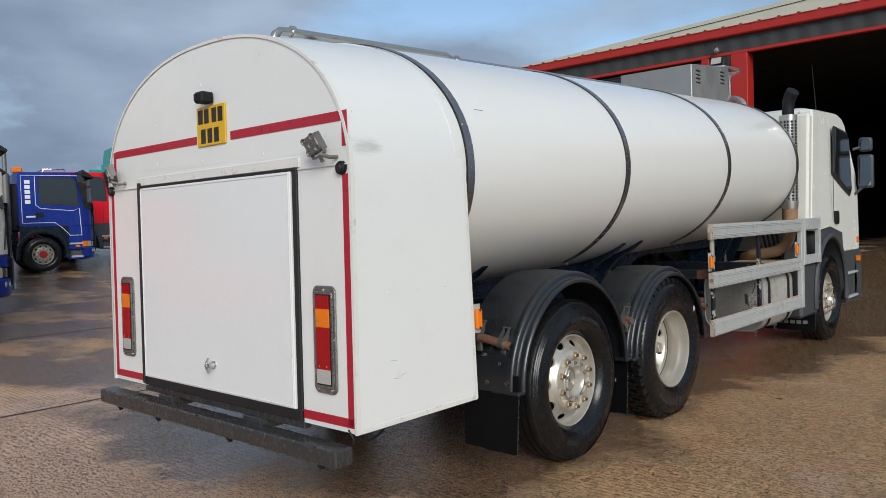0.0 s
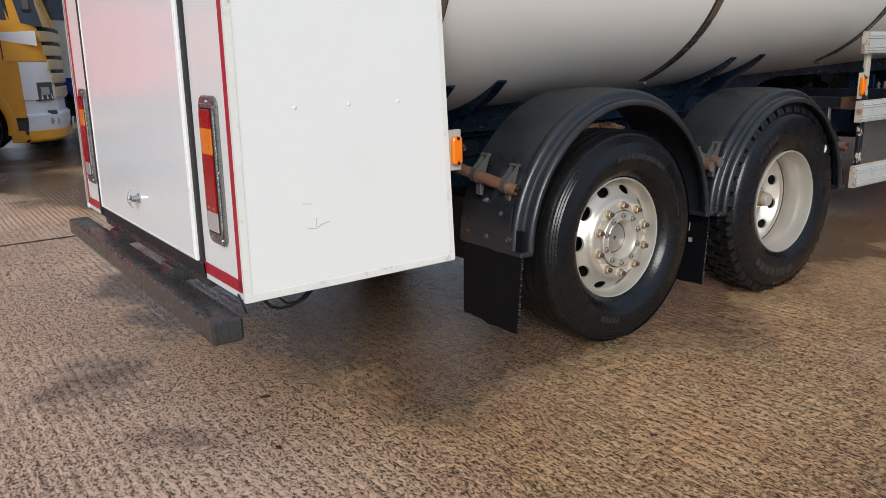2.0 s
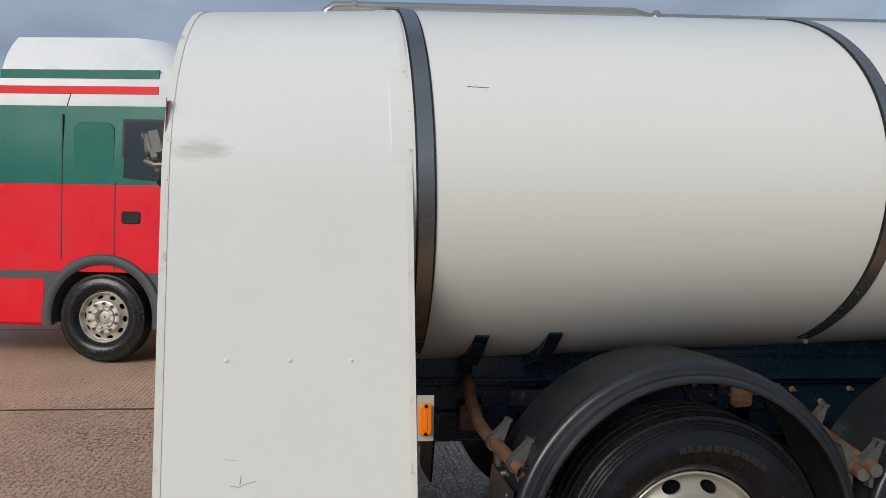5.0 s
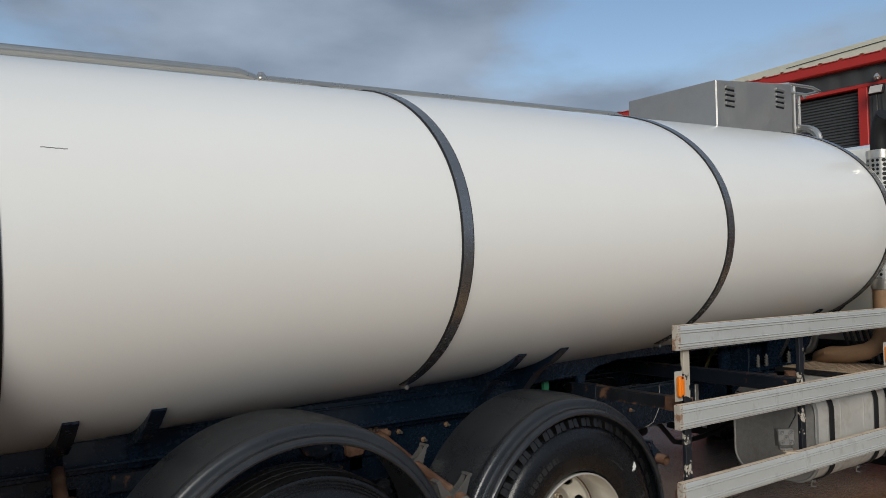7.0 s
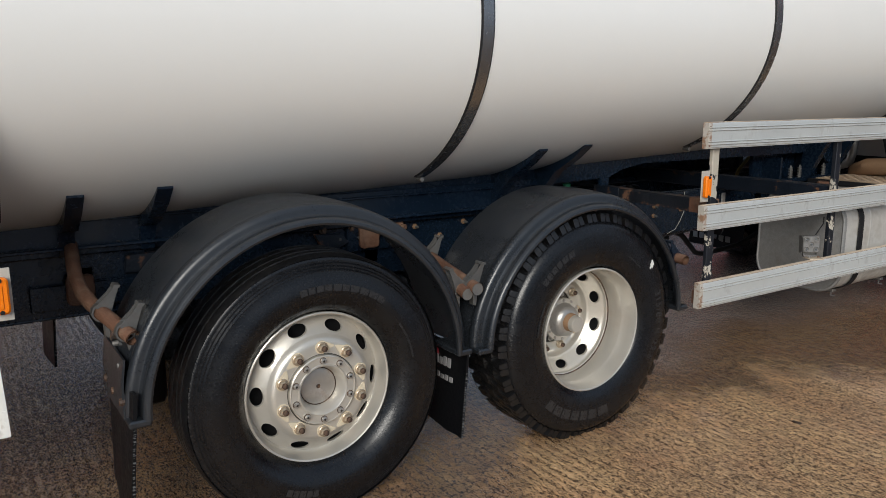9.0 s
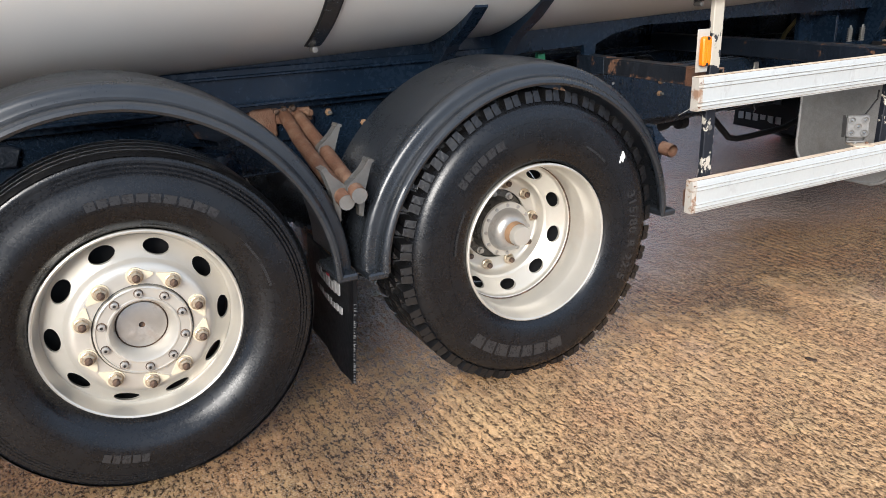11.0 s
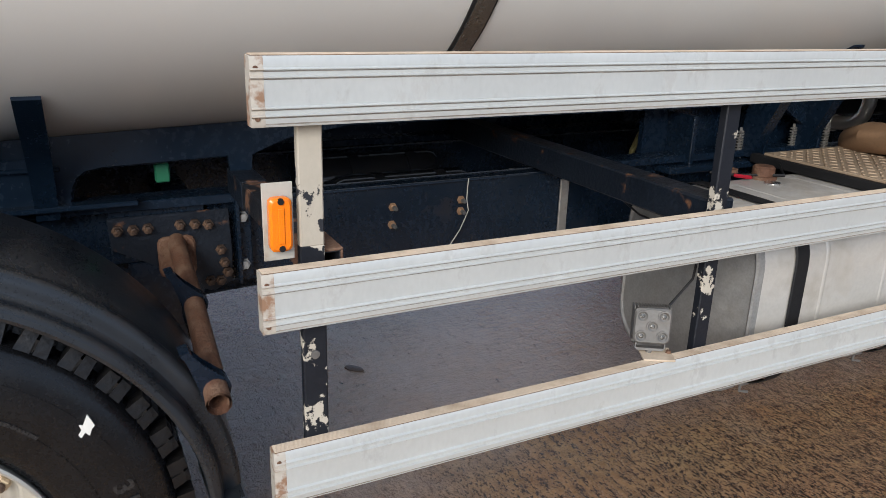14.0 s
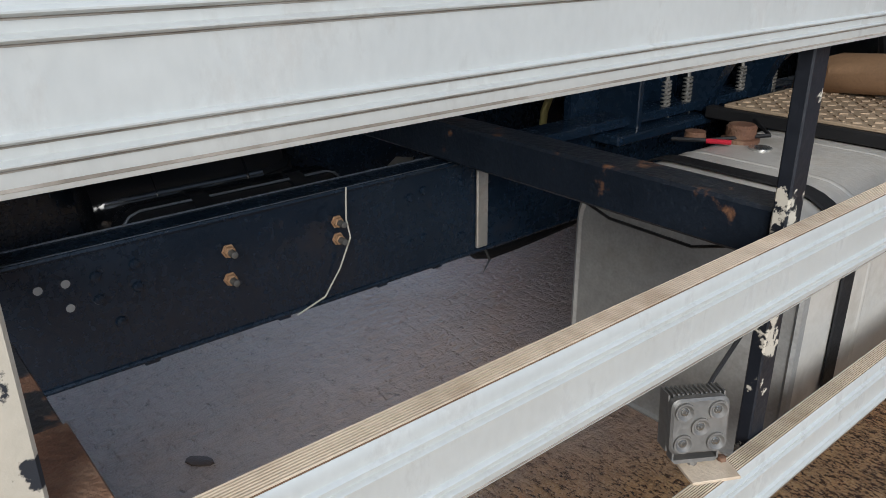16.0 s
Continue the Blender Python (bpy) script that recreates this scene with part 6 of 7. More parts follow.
def hub_drive():
    s = Shape(M_HUB, M_EXH, M_OILY, M_RIM)
    s.use(2).lathe([(-0.310, 0.136), (-0.300, 0.134), (-0.298, 0.130), (-0.298, 0.108), (-0.275, 0.100), (-0.222, 0.097)], 48)
    s.use(3).lathe([(-0.222, 0.097), (-0.222, 0.103), (-0.219, 0.1055), (-0.209, 0.1055), (-0.206, 0.103), (-0.206, 0.084)], 48)
    s.use(0).lathe([(-0.206, 0.084), (-0.200, 0.080), (-0.180, 0.0765), (-0.170, 0.072), (-0.158, 0.058), (-0.154, 0.049), (-0.154, 0.043)], 48)
    s.use(1).lathe([(-0.154, 0.0440), (-0.128, 0.0425), (-0.125, 0.041)], 32)
    s.use(3).lathe([(-0.127, 0.0400), (-0.104, 0.0385), (-0.099, 0.0355), (-0.098, 0.0)], 32)
    for i in range(10):
        a = 2 * math.pi * (i + 0.5) / 10
        at = (0, 0.119 * math.cos(a), 0.119 * math.sin(a))
        s.use(3).lathe([(-0.299, 0.0145), (-0.294, 0.0142), (-0.293, 0.010)], 12, at)
        s.use(0).lathe([(-0.294, 0.0105), (-0.282, 0.0100), (-0.281, 0.0)], 6, at)
    for i in range(12):
        a = 2 * math.pi * (i + 0.5) / 12
        s.use(0).lathe([(-0.207, 0.0072), (-0.199, 0.0066), (-0.198, 0.0)], 6, (0, 0.0945 * math.cos(a), 0.0945 * math.sin(a)), "x")
    return s.mesh("hub")


for key, fn in (("rim_front", rim_front), ("rim_drive", rim_drive), ("hub_front", hub_front), ("hub_drive", hub_drive)):
    MESHES[key] = fn()
MESHES["tyre_road"] = tyre_mesh(0.510, 0.29, False, 0.068)
MESHES["tyre_lug"] = tyre_mesh(0.534, 0.31, True, 0.030)
MESHES["tread"] = tread_rows(((-0.095, -0.145, 0.5), (-0.155, -0.205, 0.0), (-0.292, -0.225, 0.5)))
MESHES["block"] = one_block()
MESHES["size_mark"] = on_arc(lettering("315/80 R 22.5", 0.052), 0.400, -6, -0.001)
MESHES["marks_lug"] = mould_bars(((226, 282, 0.408, 0.044, 7.4), (112, 140, 0.408, 0.030, 4.2), (44, 60, 0.375, 0.007, 0.8), (150, 176, 0.350, 0.006, 0.9)))
MESHES["marks_road"] = mould_bars(((244, 262, 0.392, 0.026, 3.6), (52, 104, 0.392, 0.024, 4.4), (10, 34, 0.372, 0.007, 0.8)))


def wheel(parent, x, y, z, kind, tyre, turn=0.0, mirrored=False, off=OFF, bulge=0.068, markers=False, rise=0.0):
    """Wheel whose rim edge lies at x; the mirrored one looks the other way. rise: how far the load presses the rim below the tyre's middle."""
    at = (x + off[0], y + off[1], z + off[2])
    w = part("wheel", MESHES["rim_" + kind], parent, "silver painted steel wheel", at=at, turn=(turn, 0, 180 if mirrored else 0))
    up = (bulge, rise * math.sin(radians(turn)), rise * math.cos(radians(turn)))
    part("tyre", MESHES["tyre_" + tyre], w, "wet black lorry tyre", at=up)
    part("hub", MESHES["hub_" + kind], w, "dull hub with rust stains")
    if not mirrored:
        tagged(part("tyre_marking", MESHES["marks_" + tyre], w, "", at=up, turn=(-turn, 0, 0)), kind="stuff")
    if tyre == "lug":
        tagged(part("tread", MESHES["tread"], w, "worn lug tread", at=up), kind="stuff")
        if not mirrored:
            tagged(part("size_mark", MESHES["size_mark"], w, "raised tyre size lettering", at=up, turn=(-turn, 0, 0)), kind="stuff")
        for i in range(LUGS):
            part("tread_block", MESHES["block"], w, "", at=up, turn=(360 * i / LUGS, 0, 0))
    face = 0.020 if kind == "front" else -0.288
    for i in range(10):
        a = 2 * math.pi * i / 10
        place = (0.1637 * math.cos(a), 0.1637 * math.sin(a))
        part("wheel_nut", NUT, w, "", at=(face, *place))
        if markers:
            part("nut_pointer", MARKERS[1 if i % 2 else -1], w, "pale cream nut pointer", at=(face, *place), turn=(math.degrees(a), 0, 0))
    return w


wheel(LORRY, 1.171, 1.870, 0.496, "front", "road", 17.2, markers=True, rise=0.005)
wheel(LORRY, 1.237, 3.202, 0.509, "drive", "lug", 74.1, bulge=0.024, rise=0.006)
wheel(LORRY, 1.173, 7.50, 0.500, "front", "road", 0, markers=True, rise=0.004)
wheel(LORRY, 2 * XC - 1.171, 1.865, 0.500, "front", "road", 30, True, rise=0.004)
wheel(LORRY, 2 * XC - 1.237, 3.200, 0.512, "drive", "lug", 50, True, bulge=0.024, rise=0.006)
wheel(LORRY, 2 * XC - 1.173, 7.50, 0.500, "front", "road", 10, True, rise=0.004)
s = Shape(M_PLATEW)
s.prism([(3.540, 0.786), (3.547, 0.784), (3.556, 0.803), (3.560, 0.795), (3.566, 0.779), (3.560, 0.772), (3.556, 0.760), (3.549, 0.768), (3.541, 0.758), (3.537, 0.766), (3.543, 0.774)], "x", 1.25, 1.2605)
lp("paint_spot", s, "small white paint spot on the tyre")

# ---- side guard ----
GUARD = lp("side_guard", Shape(M_ALU).box((1.235, 6.235, 0.505), (1.283, 6.325, 1.452), 0.006), "grey aluminium side guard with three ribbed rails")


def rail(y0, y1, z0, z1, name="rail"):
    s = Shape(M_ALU, M_ALUTOP, M_CAST)
    x = 1.282
    h = z1 - z0
    prof = [(x - 0.034, z0), (x - 0.002, z0), (x, z0 + 0.004)]
    for f in (0.16, 0.27, 0.70, 0.81):
        zf = z0 + h * f
        prof += [(x, zf - 0.0030), (x + 0.0032, zf - 0.0024), (x + 0.0055, zf - 0.0006), (x + 0.0055, zf + 0.0006), (x + 0.0032, zf + 0.0022), (x, zf + 0.0030)]
    prof += [(x, z1 - 0.006), (x - 0.003, z1 - 0.001), (x - 0.034, z1)]
    s.prism(prof, "y", y0, y1)
    ob = part(name, s, GUARD, "ribbed aluminium rail with dirty top")
    s = Shape(M_RAILEND)
    s.prism(prof, "y", y0 - 0.0025, y0 + 0.022)
    s.v = [(px + 0.0008 if px > x - 0.01 else px, py, pz) for px, py, pz in s.v]
    part("rail_end", s, GUARD, "rust stained rail end")
    s = Shape(M_ALUTOP, M_GROOVEBROWN)
    for i in range(8):
        xx = x - 0.0322 + i * 0.0037
        s.box((xx, y0 + 0.001, z1 - 0.001), (xx + 0.0020, y1, z1 + 0.0022), 0.0005)
    # brown between the ribs: dirt, with the grooves' shade put into its colour
    s.use(1).box((x - 0.033, y0 + 0.001, z1 - 0.001), (x - 0.0035, y1, z1 + 0.0003), 0)
    tagged(part("rail_top_ribs", s, GUARD, "dirty tan ribs on the rail top"), kind="stuff")
    # dark line below each ridge: its shade, put into the colour with dirt
    s = Shape(M_RIDGELINE)
    for f in (0.16, 0.27, 0.70, 0.81):
        zf = z0 + h * f
        s.box((x - 0.002, y0 + 0.002, zf - 0.0044), (x + 0.0006, y1, zf - 0.0028), 0.0002)
    s.box((x - 0.002, y0 + 0.002, z0 + 0.0042), (x + 0.0006, y1, z0 + 0.0066), 0.0002)
    tagged(part("ridge_dirt", s, GUARD, "thin dark lines, dirt and painted shade under the ridges"), kind="stuff")
    s = Shape(M_RUST)
    for z in (z0 + 0.016, z1 - 0.022):
        s.lathe([(0.0, 0.005), (0.003, 0.005), (0.004, 0.0)], 8, (x, y0 + 0.008, z), "x")
    tagged(part("screws", s, GUARD), kind="stuff")
    return ob


rail(3.880, 6.235, 1.316, 1.442)
rail(3.882, 6.235, 0.912, 1.037)
rail(3.890, 6.235, 0.512, 0.642)
for lo, hi in (((6.395, 1.328), (6.862, 1.450)), ((6.395, 0.957), (6.862, 1.053)), ((6.327, 0.955), (6.395, 1.452)), ((6.862, 0.95), (6.935, 1.456))):
    s = Shape(M_ALU)
    s.box((1.238, lo[0], lo[1]), (1.285, hi[0], hi[1]), 0.004)
    part("gate_bar", s, GUARD)
s = Shape(M_POST)
s.box((1.225, 3.968, 1.07), (1.247, 4.018, 1.40), 0.003)
part("post", s, GUARD, "flaking cream painted post")
s = Shape(M_POSTMIX, M_CAST)
s.box((1.2245, 3.9675, 0.52), (1.2475, 4.0185, 1.072), 0.003)
s.use(1).lathe([(1.247, 0.010), (1.251, 0.009), (1.252, 0.0)], 12, (0, 3.992, 0.835))
part("post", s, GUARD, "post with most of its cream paint flaked off")
s = Shape(M_POSTDARK)
s.box((1.220, 5.070, 0.53), (1.246, 5.118, 1.40), 0.003)
part("post", s, GUARD, "flaking cream painted post")
s = Shape(M_RUST)
s.box((1.222, 3.90, 0.53), (1.246, 3.96, 0.60), 0.003)
part("bracket", s, GUARD)
work_lamp(1.215, 4.935, 0.725, LORRY, (-6, 0, 58), 0.098, True)
s = Shape(M_ALUTOP, M_RUST)
s.box((1.20, 4.90, 0.642), (1.278, 4.985, 0.648), 0.001, Matrix.Rotation(radians(-28), 3, "Z"))
s.use(1).lathe([(0.648, 0.008), (0.655, 0.007), (0.656, 0.0)], 6, (1.25, 4.975, 0), "z")
lp("lamp_bracket", s, "pale steel lamp bracket")
s = Shape(M_CABLE)
s.tube([(1.20, 4.97, 0.73), (1.19, 5.02, 0.76), (1.20, 5.08, 0.83), (1.195, 5.09, 0.87)], 0.004, 6)
lp("lamp_cable", s, "")

# ---- fuel tank ----
FY0, FY1 = 5.38, 6.30
s = Shape(M_FUEL, M_FUELEND)
ring = rounded(0.58, 0.345, 1.165, 0.945, 0.15, 8)
cx, cz = 0.8725, 0.645
rr = lambda k, y: [(cx + (x - cx) * k, y, cz + (z - cz) * k) for x, z in ring]
s.loft([rr(1, FY0), rr(1, FY1)], caps=False)
s.loft([rr(1, FY1), rr(0.95, FY1 + 0.02), rr(0.05, FY1 + 0.03)])
fuel = lp("fuel_tank", s, "weathered grey aluminium fuel tank")
s = Shape(M_FUELEND)
s.loft([rr(1.012, FY0 + 0.02), rr(1.012, FY0 - 0.004), rr(0.985, FY0 - 0.008), rr(0.96, FY0 - 0.002), rr(0.5, FY0 - 0.010), rr(0.05, FY0 - 0.012)])
lp("tank_end", s, "dull grey tank end plate", fuel)
for i in (0.33, 0.66):
    y = FY0 + (FY1 - FY0) * i
    s = Shape(M_FUEL)
    s.loft([rr(0.999, y - 0.01), rr(1.006, y - 0.006), rr(1.006, y + 0.006), rr(0.999, y + 0.01)], caps=False)
    lp("weld_seam", s, "", fuel)
for y in (5.56, 6.15):
    s = Shape(M_BLACK)
    s.loft([rr(1.018, y - 0.03), rr(1.03, y - 0.026), rr(1.03, y + 0.026), rr(1.018, y + 0.03)], caps=False)
    lp("tank_strap", s, "black tank strap", fuel)
s = Shape(M_BLACK, M_RUST, M_CHROME, M_RED)
s.use(1).lathe([(0.945, 0.050), (0.955, 0.050), (0.958, 0.040), (0.985, 0.040), (0.992, 0.034), (0.994, 0.0)], 20, (0.72, 5.86, 0), "z")
s.lathe([(0.945, 0.03), (0.965, 0.028), (0.968, 0.0)], 16, (0.62, 5.80, 0), "z")
s.use(2).lathe([(0.945, 0.03), (0.95, 0.03), (0.953, 0.0)], 12, (0.80, 5.82, 0), "z")
s.use(3).tube([(0.68, 5.76, 0.955), (0.74, 5.78, 0.958)], 0.007, 6)
s.use(0).tube([(0.60, 5.72, 0.952), (0.68, 5.76, 0.956), (0.78, 5.90, 0.965), (0.70, 5.96, 0.985)], 0.006, 6)
lp("filler_cap", s, "rust brown filler caps", fuel)
s = Shape(M_CABLE)
s.tube([(0.52, 5.30, 0.96), (0.60, 5.26, 0.925), (0.78, 5.24, 0.885), (1.0, 5.22, 0.89), (1.18, 5.19, 0.955)], 0.0035, 6)
lp("fuel_line", s, "black fuel line", fuel)
for y in (5.56, 6.15):
    s = Shape(M_CAST)
    s.box((0.98, y - 0.02, 0.315), (1.04, y + 0.02, 0.335), 0.003)
    s.tube([(1.02, y, 0.33), (1.02, y, 0.285), (1.03, y + 0.03, 0.28)], 0.005, 6)
    lp("tank_drain", s, "", fuel)
# chequer step over the tank, battery box
s = Shape(M_STEPTOP, M_BLACK)
s.box((0.55, 6.05, 0.985), (1.18, 6.62, 0.995), 0.002)
for i in range(16):
    for j in range(12):
        x, y = 0.57 + i * 0.038, 6.07 + j * 0.046
        s.box((x, y, 0.994), (x + 0.024, y + 0.008, 0.9985), 0.0015, Matrix.Rotation(radians(45 if (i + j) % 2 else -45), 3, "Z"))
s.use(1).box((0.50, 6.03, 0.95), (1.20, 6.07, 0.985), 0.004)
lp("step_plate", s, "dirty chequer plate step")
s = Shape(M_BLACK)
s.box((0.42, 6.28, 0.42), (1.12, 6.72, 0.93), 0.015)
lp("battery_box", s, "black battery box")

# ---- exhaust ----
s = Shape(M_EXH)
s.tube([(0.50, 6.70, 0.80), (0.52, 6.64, 0.92), (0.58, 6.54, 1.02), (0.70, 6.46, 1.06), (0.84, 6.46, 1.07), (0.96, 6.48, 1.10), (1.03, 6.51, 1.15), (1.07, 6.525, 1.24), (1.08, 6.53, 1.36), (1.08, 6.53, 1.56)], 0.062, 18)
exh = lp("exhaust_pipe", s, "rust brown exhaust pipe")


def perforated():
    m = mat("perforated_steel_shield", (0.33, 0.33, 0.32), 0.4, 0.7, 0.08, 10, 0.05, 90)
    n, l = m.node_tree.nodes, m.node_tree.links
    b = n["Principled BSDF"]
    src = b.inputs["Base Color"].links[0].from_socket
    co = n.new("ShaderNodeTexCoord")
    v = n.new("ShaderNodeTexVoronoi")
    v.inputs["Scale"].default_value = 30
    v.inputs["Randomness"].default_value = 0.12
    l.new(co.outputs["Object"], v.inputs["Vector"])
    r = n.new("ShaderNodeMapRange")
    r.inputs["From Min"].default_value, r.inputs["From Max"].default_value = 0.40, 0.46
    l.new(v.outputs["Distance"], r.inputs["Value"])
    mx = n.new("ShaderNodeMix")
    mx.data_type = "RGBA"
    l.new(r.outputs[0], mx.inputs["Factor"])
    mx.inputs["A"].default_value = (0.01, 0.01, 0.01, 1)
    l.new(src, mx.inputs["B"])
    l.new(mx.outputs["Result"], b.inputs["Base Color"])
    return m


s = Shape(perforated(), M_STAINLESS, M_EXH, M_BLACK)
s.lathe([(1.62, 0.084), (1.62, 0.088), (2.58, 0.088), (2.58, 0.084)], 28, (1.08, 6.53, 0), "z")
s.use(1).lathe([(1.56, 0.082), (1.56, 0.086), (1.64, 0.095), (1.64, 0.090)], 28, (1.08, 6.53, 0), "z")
s.lathe([(2.52, 0.089), (2.52, 0.092), (2.58, 0.092), (2.58, 0.086)], 28, (1.08, 6.53, 0), "z")
s.use(2).lathe([(1.40, 0.074), (1.40, 0.080), (1.56, 0.080), (1.56, 0.076)], 24, (1.08, 6.53, 0), "z")
lp("heat_shield", s, "perforated steel exhaust shield", exh)
s = Shape(M_BLACK)
s.tube([(1.08, 6.53, 2.54), (1.08, 6.53, 2.66), (1.09, 6.525, 2.73), (1.115, 6.51, 2.79), (1.15, 6.49, 2.83)], [0.062, 0.062, 0.064, 0.066, 0.068], 18)
lp("exhaust_stack", s, "matt black curved exhaust stack", exh)

# ---- cab ----
def cab():
    w = 1.19
    prof = [(6.80, 1.37), (6.80, 2.55), (6.84, 2.66), (6.95, 2.70), (7.35, 2.72), (8.1, 2.74), (8.32, 2.70), (8.45, 2.62), (8.72, 1.98), (8.80, 1.75), (8.84, 1.30), (8.84, 1.02), (8.10, 1.02), (8.05, 1.25), (7.5, 1.34), (7.0, 1.30), (6.95, 1.37)]
    s = Shape(M_CAB)
    rings = []
    cy, cz = 7.8, 2.0
    for x, k in ((-w, 0.955), (-w + 0.04, 0.985), (-w + 0.12, 1.0), (w - 0.12, 1.0), (w - 0.04, 0.985), (w, 0.955)):
        tuck = [(y, z) for y, z in prof]
        rings.append([(XC + x * (1 - 0.05 * smooth(z, 1.9, 2.7)), cy + (y - cy) * (0.5 + 0.5 * k), (cz + (z - cz) * k) if z > 1.9 else z) for y, z in tuck])
    s.loft(rings)
    body = lp("cab", s, "cream white day cab")
    # rear corner panels
    for side in (1, -1):
        s = Shape(M_CAB)
        xo = XC + side * (w + 0.012)
        for y0, y1, zt in ((6.66, 6.785, 2.60), (6.792, 7.02, 2.655)):
            s.box((min(xo, xo - side * 0.16), y0, 1.375), (max(xo, xo - side * 0.16), y1, zt), 0.025, Matrix.Rotation(side * radians(1.5), 3, "Y"))
        lp("corner_panel", s, "", body)
        s = Shape(M_RUBBER)
        s.box((xo - 0.003, 7.62, 1.38), (xo + 0.001, 7.632, 2.52), 0.001)
        lp("door_gap", s, "", body)
        s = Shape(M_GLASS, M_RUBBER)
        y = [(7.70, 1.99), (8.40, 1.74), (8.47, 1.80), (8.36, 2.40), (8.27, 2.47), (7.76, 2.51)]
        s.prism(y, "x", xo - 0.015, xo + 0.0, 0.004)
        s.use(1).prism([(7.675, 1.965), (8.41, 1.70), (8.505, 1.785), (8.39, 2.42), (8.285, 2.50), (7.735, 2.54)], "x", xo - 0.025, xo - 0.008, 0.004)
        lp("side_window", s, "dark side window", body)
        s = Shape(M_BLACK)
        s.prism(rounded(7.70, 1.36, 7.84, 1.52, 0.02), "x", xo - 0.02, xo + 0.008, 0.004)
        lp("door_handle", s, "black recessed door handle", body)
        # lower grey plastic: skirt, arch, step
        xa = XC + side * 1.185
        s = Shape(M_GREYPLASTIC)
        arch_ = [(7.5 + 0.62 * math.cos(radians(a)), 0.55 + 0.66 * math.sin(radians(a))) for a in range(0, 181, 12)]
        outer_ = [(6.96, 0.36), (6.96, 1.0), (7.08, 1.22), (7.22, 1.30), (7.5, 1.335), (8.04, 1.30), (8.62, 1.02), (8.72, 0.62), (8.66, 0.36), (8.2, 0.36)]
        s.prism(arch_[::-1] + outer_[::-1], "x", min(xa, xa - side * 0.35), max(xa, xa - side * 0.35), 0.0)
        lp("wheel_arch", s, "dark grey plastic wheel arch", body)
        s = Shape(M_GREYPLASTIC)
        s.tube([(xa + side * 0.012, 7.5 + 0.64 * math.cos(radians(a)), 0.55 + 0.68 * math.sin(radians(a))) for a in range(-10, 191, 10)], 0.03, 8)
        lp("arch_lip", s, "", body)
        s = Shape(M_GREYPLASTIC)
        s.box((min(xa, xa - side * 0.3), 6.42, 0.36), (max(xa, xa - side * 0.3), 6.97, 0.955), 0.03)
        lp("side_skirt", s, "dark grey skirt panel", body)
        s = Shape(M_ALU)
        for z in (0.42, 0.72):
            s.box((xa - 0.02, 8.16, z), (xa + 0.04, 8.62, z + 0.03), 0.006)
        lp("step", s, "", body)
        s = Shape(M_GREYPLASTIC, M_GLASS, M_AMBER)
        s.prism([(8.60, 0.36), (8.60, 1.02), (8.92, 1.02), (8.98, 0.90), (8.96, 0.36)], "x", min(xa, xa - side * 1.1), max(xa, xa - side * 1.1), 0.02)
        s.use(2).box((xa - 0.02, 8.70, 0.86), (xa + 0.035, 8.78, 0.93), 0.006)
        lp("front_bumper", s, "dark grey front bumper", body)
        # mirrors
        s = Shape(M_GREYPLASTIC)
        for z0, z1, m in ((2.27, 2.45, 0.075), (1.80, 2.23, 0.088)):
            s.prism(rounded(XC + side * 1.31 - m, z0, XC + side * 1.31 + m, z1, 0.035), "y", 8.66, 8.76, 0.02)
        s.tube([(XC + side * 1.18, 8.62, 2.30), (XC + side * 1.30, 8.70, 2.34)], 0.018, 8)
        s.tube([(XC + side * 1.18, 8.66, 1.72), (XC + side * 1.30, 8.70, 1.84)], 0.018, 8)
        mir = lp("mirror", s, "dark grey wing mirrors", body)
        s = Shape(M_MIRROR)
        for z0, z1, m in ((2.29, 2.43, 0.058), (1.83, 2.20, 0.070)):
            s.prism(rounded(XC + side * 1.31 - m, z0, XC + side * 1.31 + m, z1, 0.022), "y", 8.652, 8.664)
        lp("mirror_glass", s, "", body)
    s = Shape(M_GLASS)
    s.put([(XC - 0.95, 6.795, 1.9), (XC + 0.95, 6.795, 1.9), (XC + 0.95, 6.795, 2.35), (XC - 0.95, 6.795, 2.35)], [[0, 1, 2, 3]])
    lp("rear_window", s, "", body)
    s = Shape(M_BLACK)
    s.tube([(XC + 0.9, 8.1, 2.7), (XC + 0.88, 8.0, 3.35)], [0.008, 0.003], 6)
    lp("aerial", s, "thin black aerial", body)
    for i in range(5):
        s = Shape(M_CABLE)
        s.tube([(0.70 + 0.05 * i, 6.60 + 0.04 * k, 1.35 - 0.07 * k) for k in range(6)], 0.014, 6)
        lp("air_hose", s, "ribbed black hose behind the cab", body)
    s = Shape(M_AMBER)
    s.prism(rounded(8.70, 1.10, 8.77, 1.18, 0.015), "x", XC + 1.17, XC + 1.20, 0.004)
    lp("indicator", s, "", body)


M_MIRROR = mat("mirror_glass", (0.38, 0.40, 0.41), 0.03, 1.0, 0.01, 3, spread=0.01)
cab()


# the cabinet's rear face leans forward a little
for ob in (cabinet, *cabinet.children):
    if ob.name.startswith("work_lamp"):
        ob.location.y += 0.015 * (ob.location.z - 0.6)
        continue
    for v in ob.data.vertices:
        f = max(0.0, min(1.0, v.co.y / 0.857))
        v.co.y += (v.co.z - 0.6) * (0.015 * (1 - f) - 0.036 * f)


# ---- parked lorries across the yard ----
def colour(name, rgb):
    return mat(name, rgb, 0.32, 0, 0.02, 3, 0.0, 60, 0.12, (0.2, 0.17, 0.13), 2.5, (0.5, 0.75), spec=0.18)


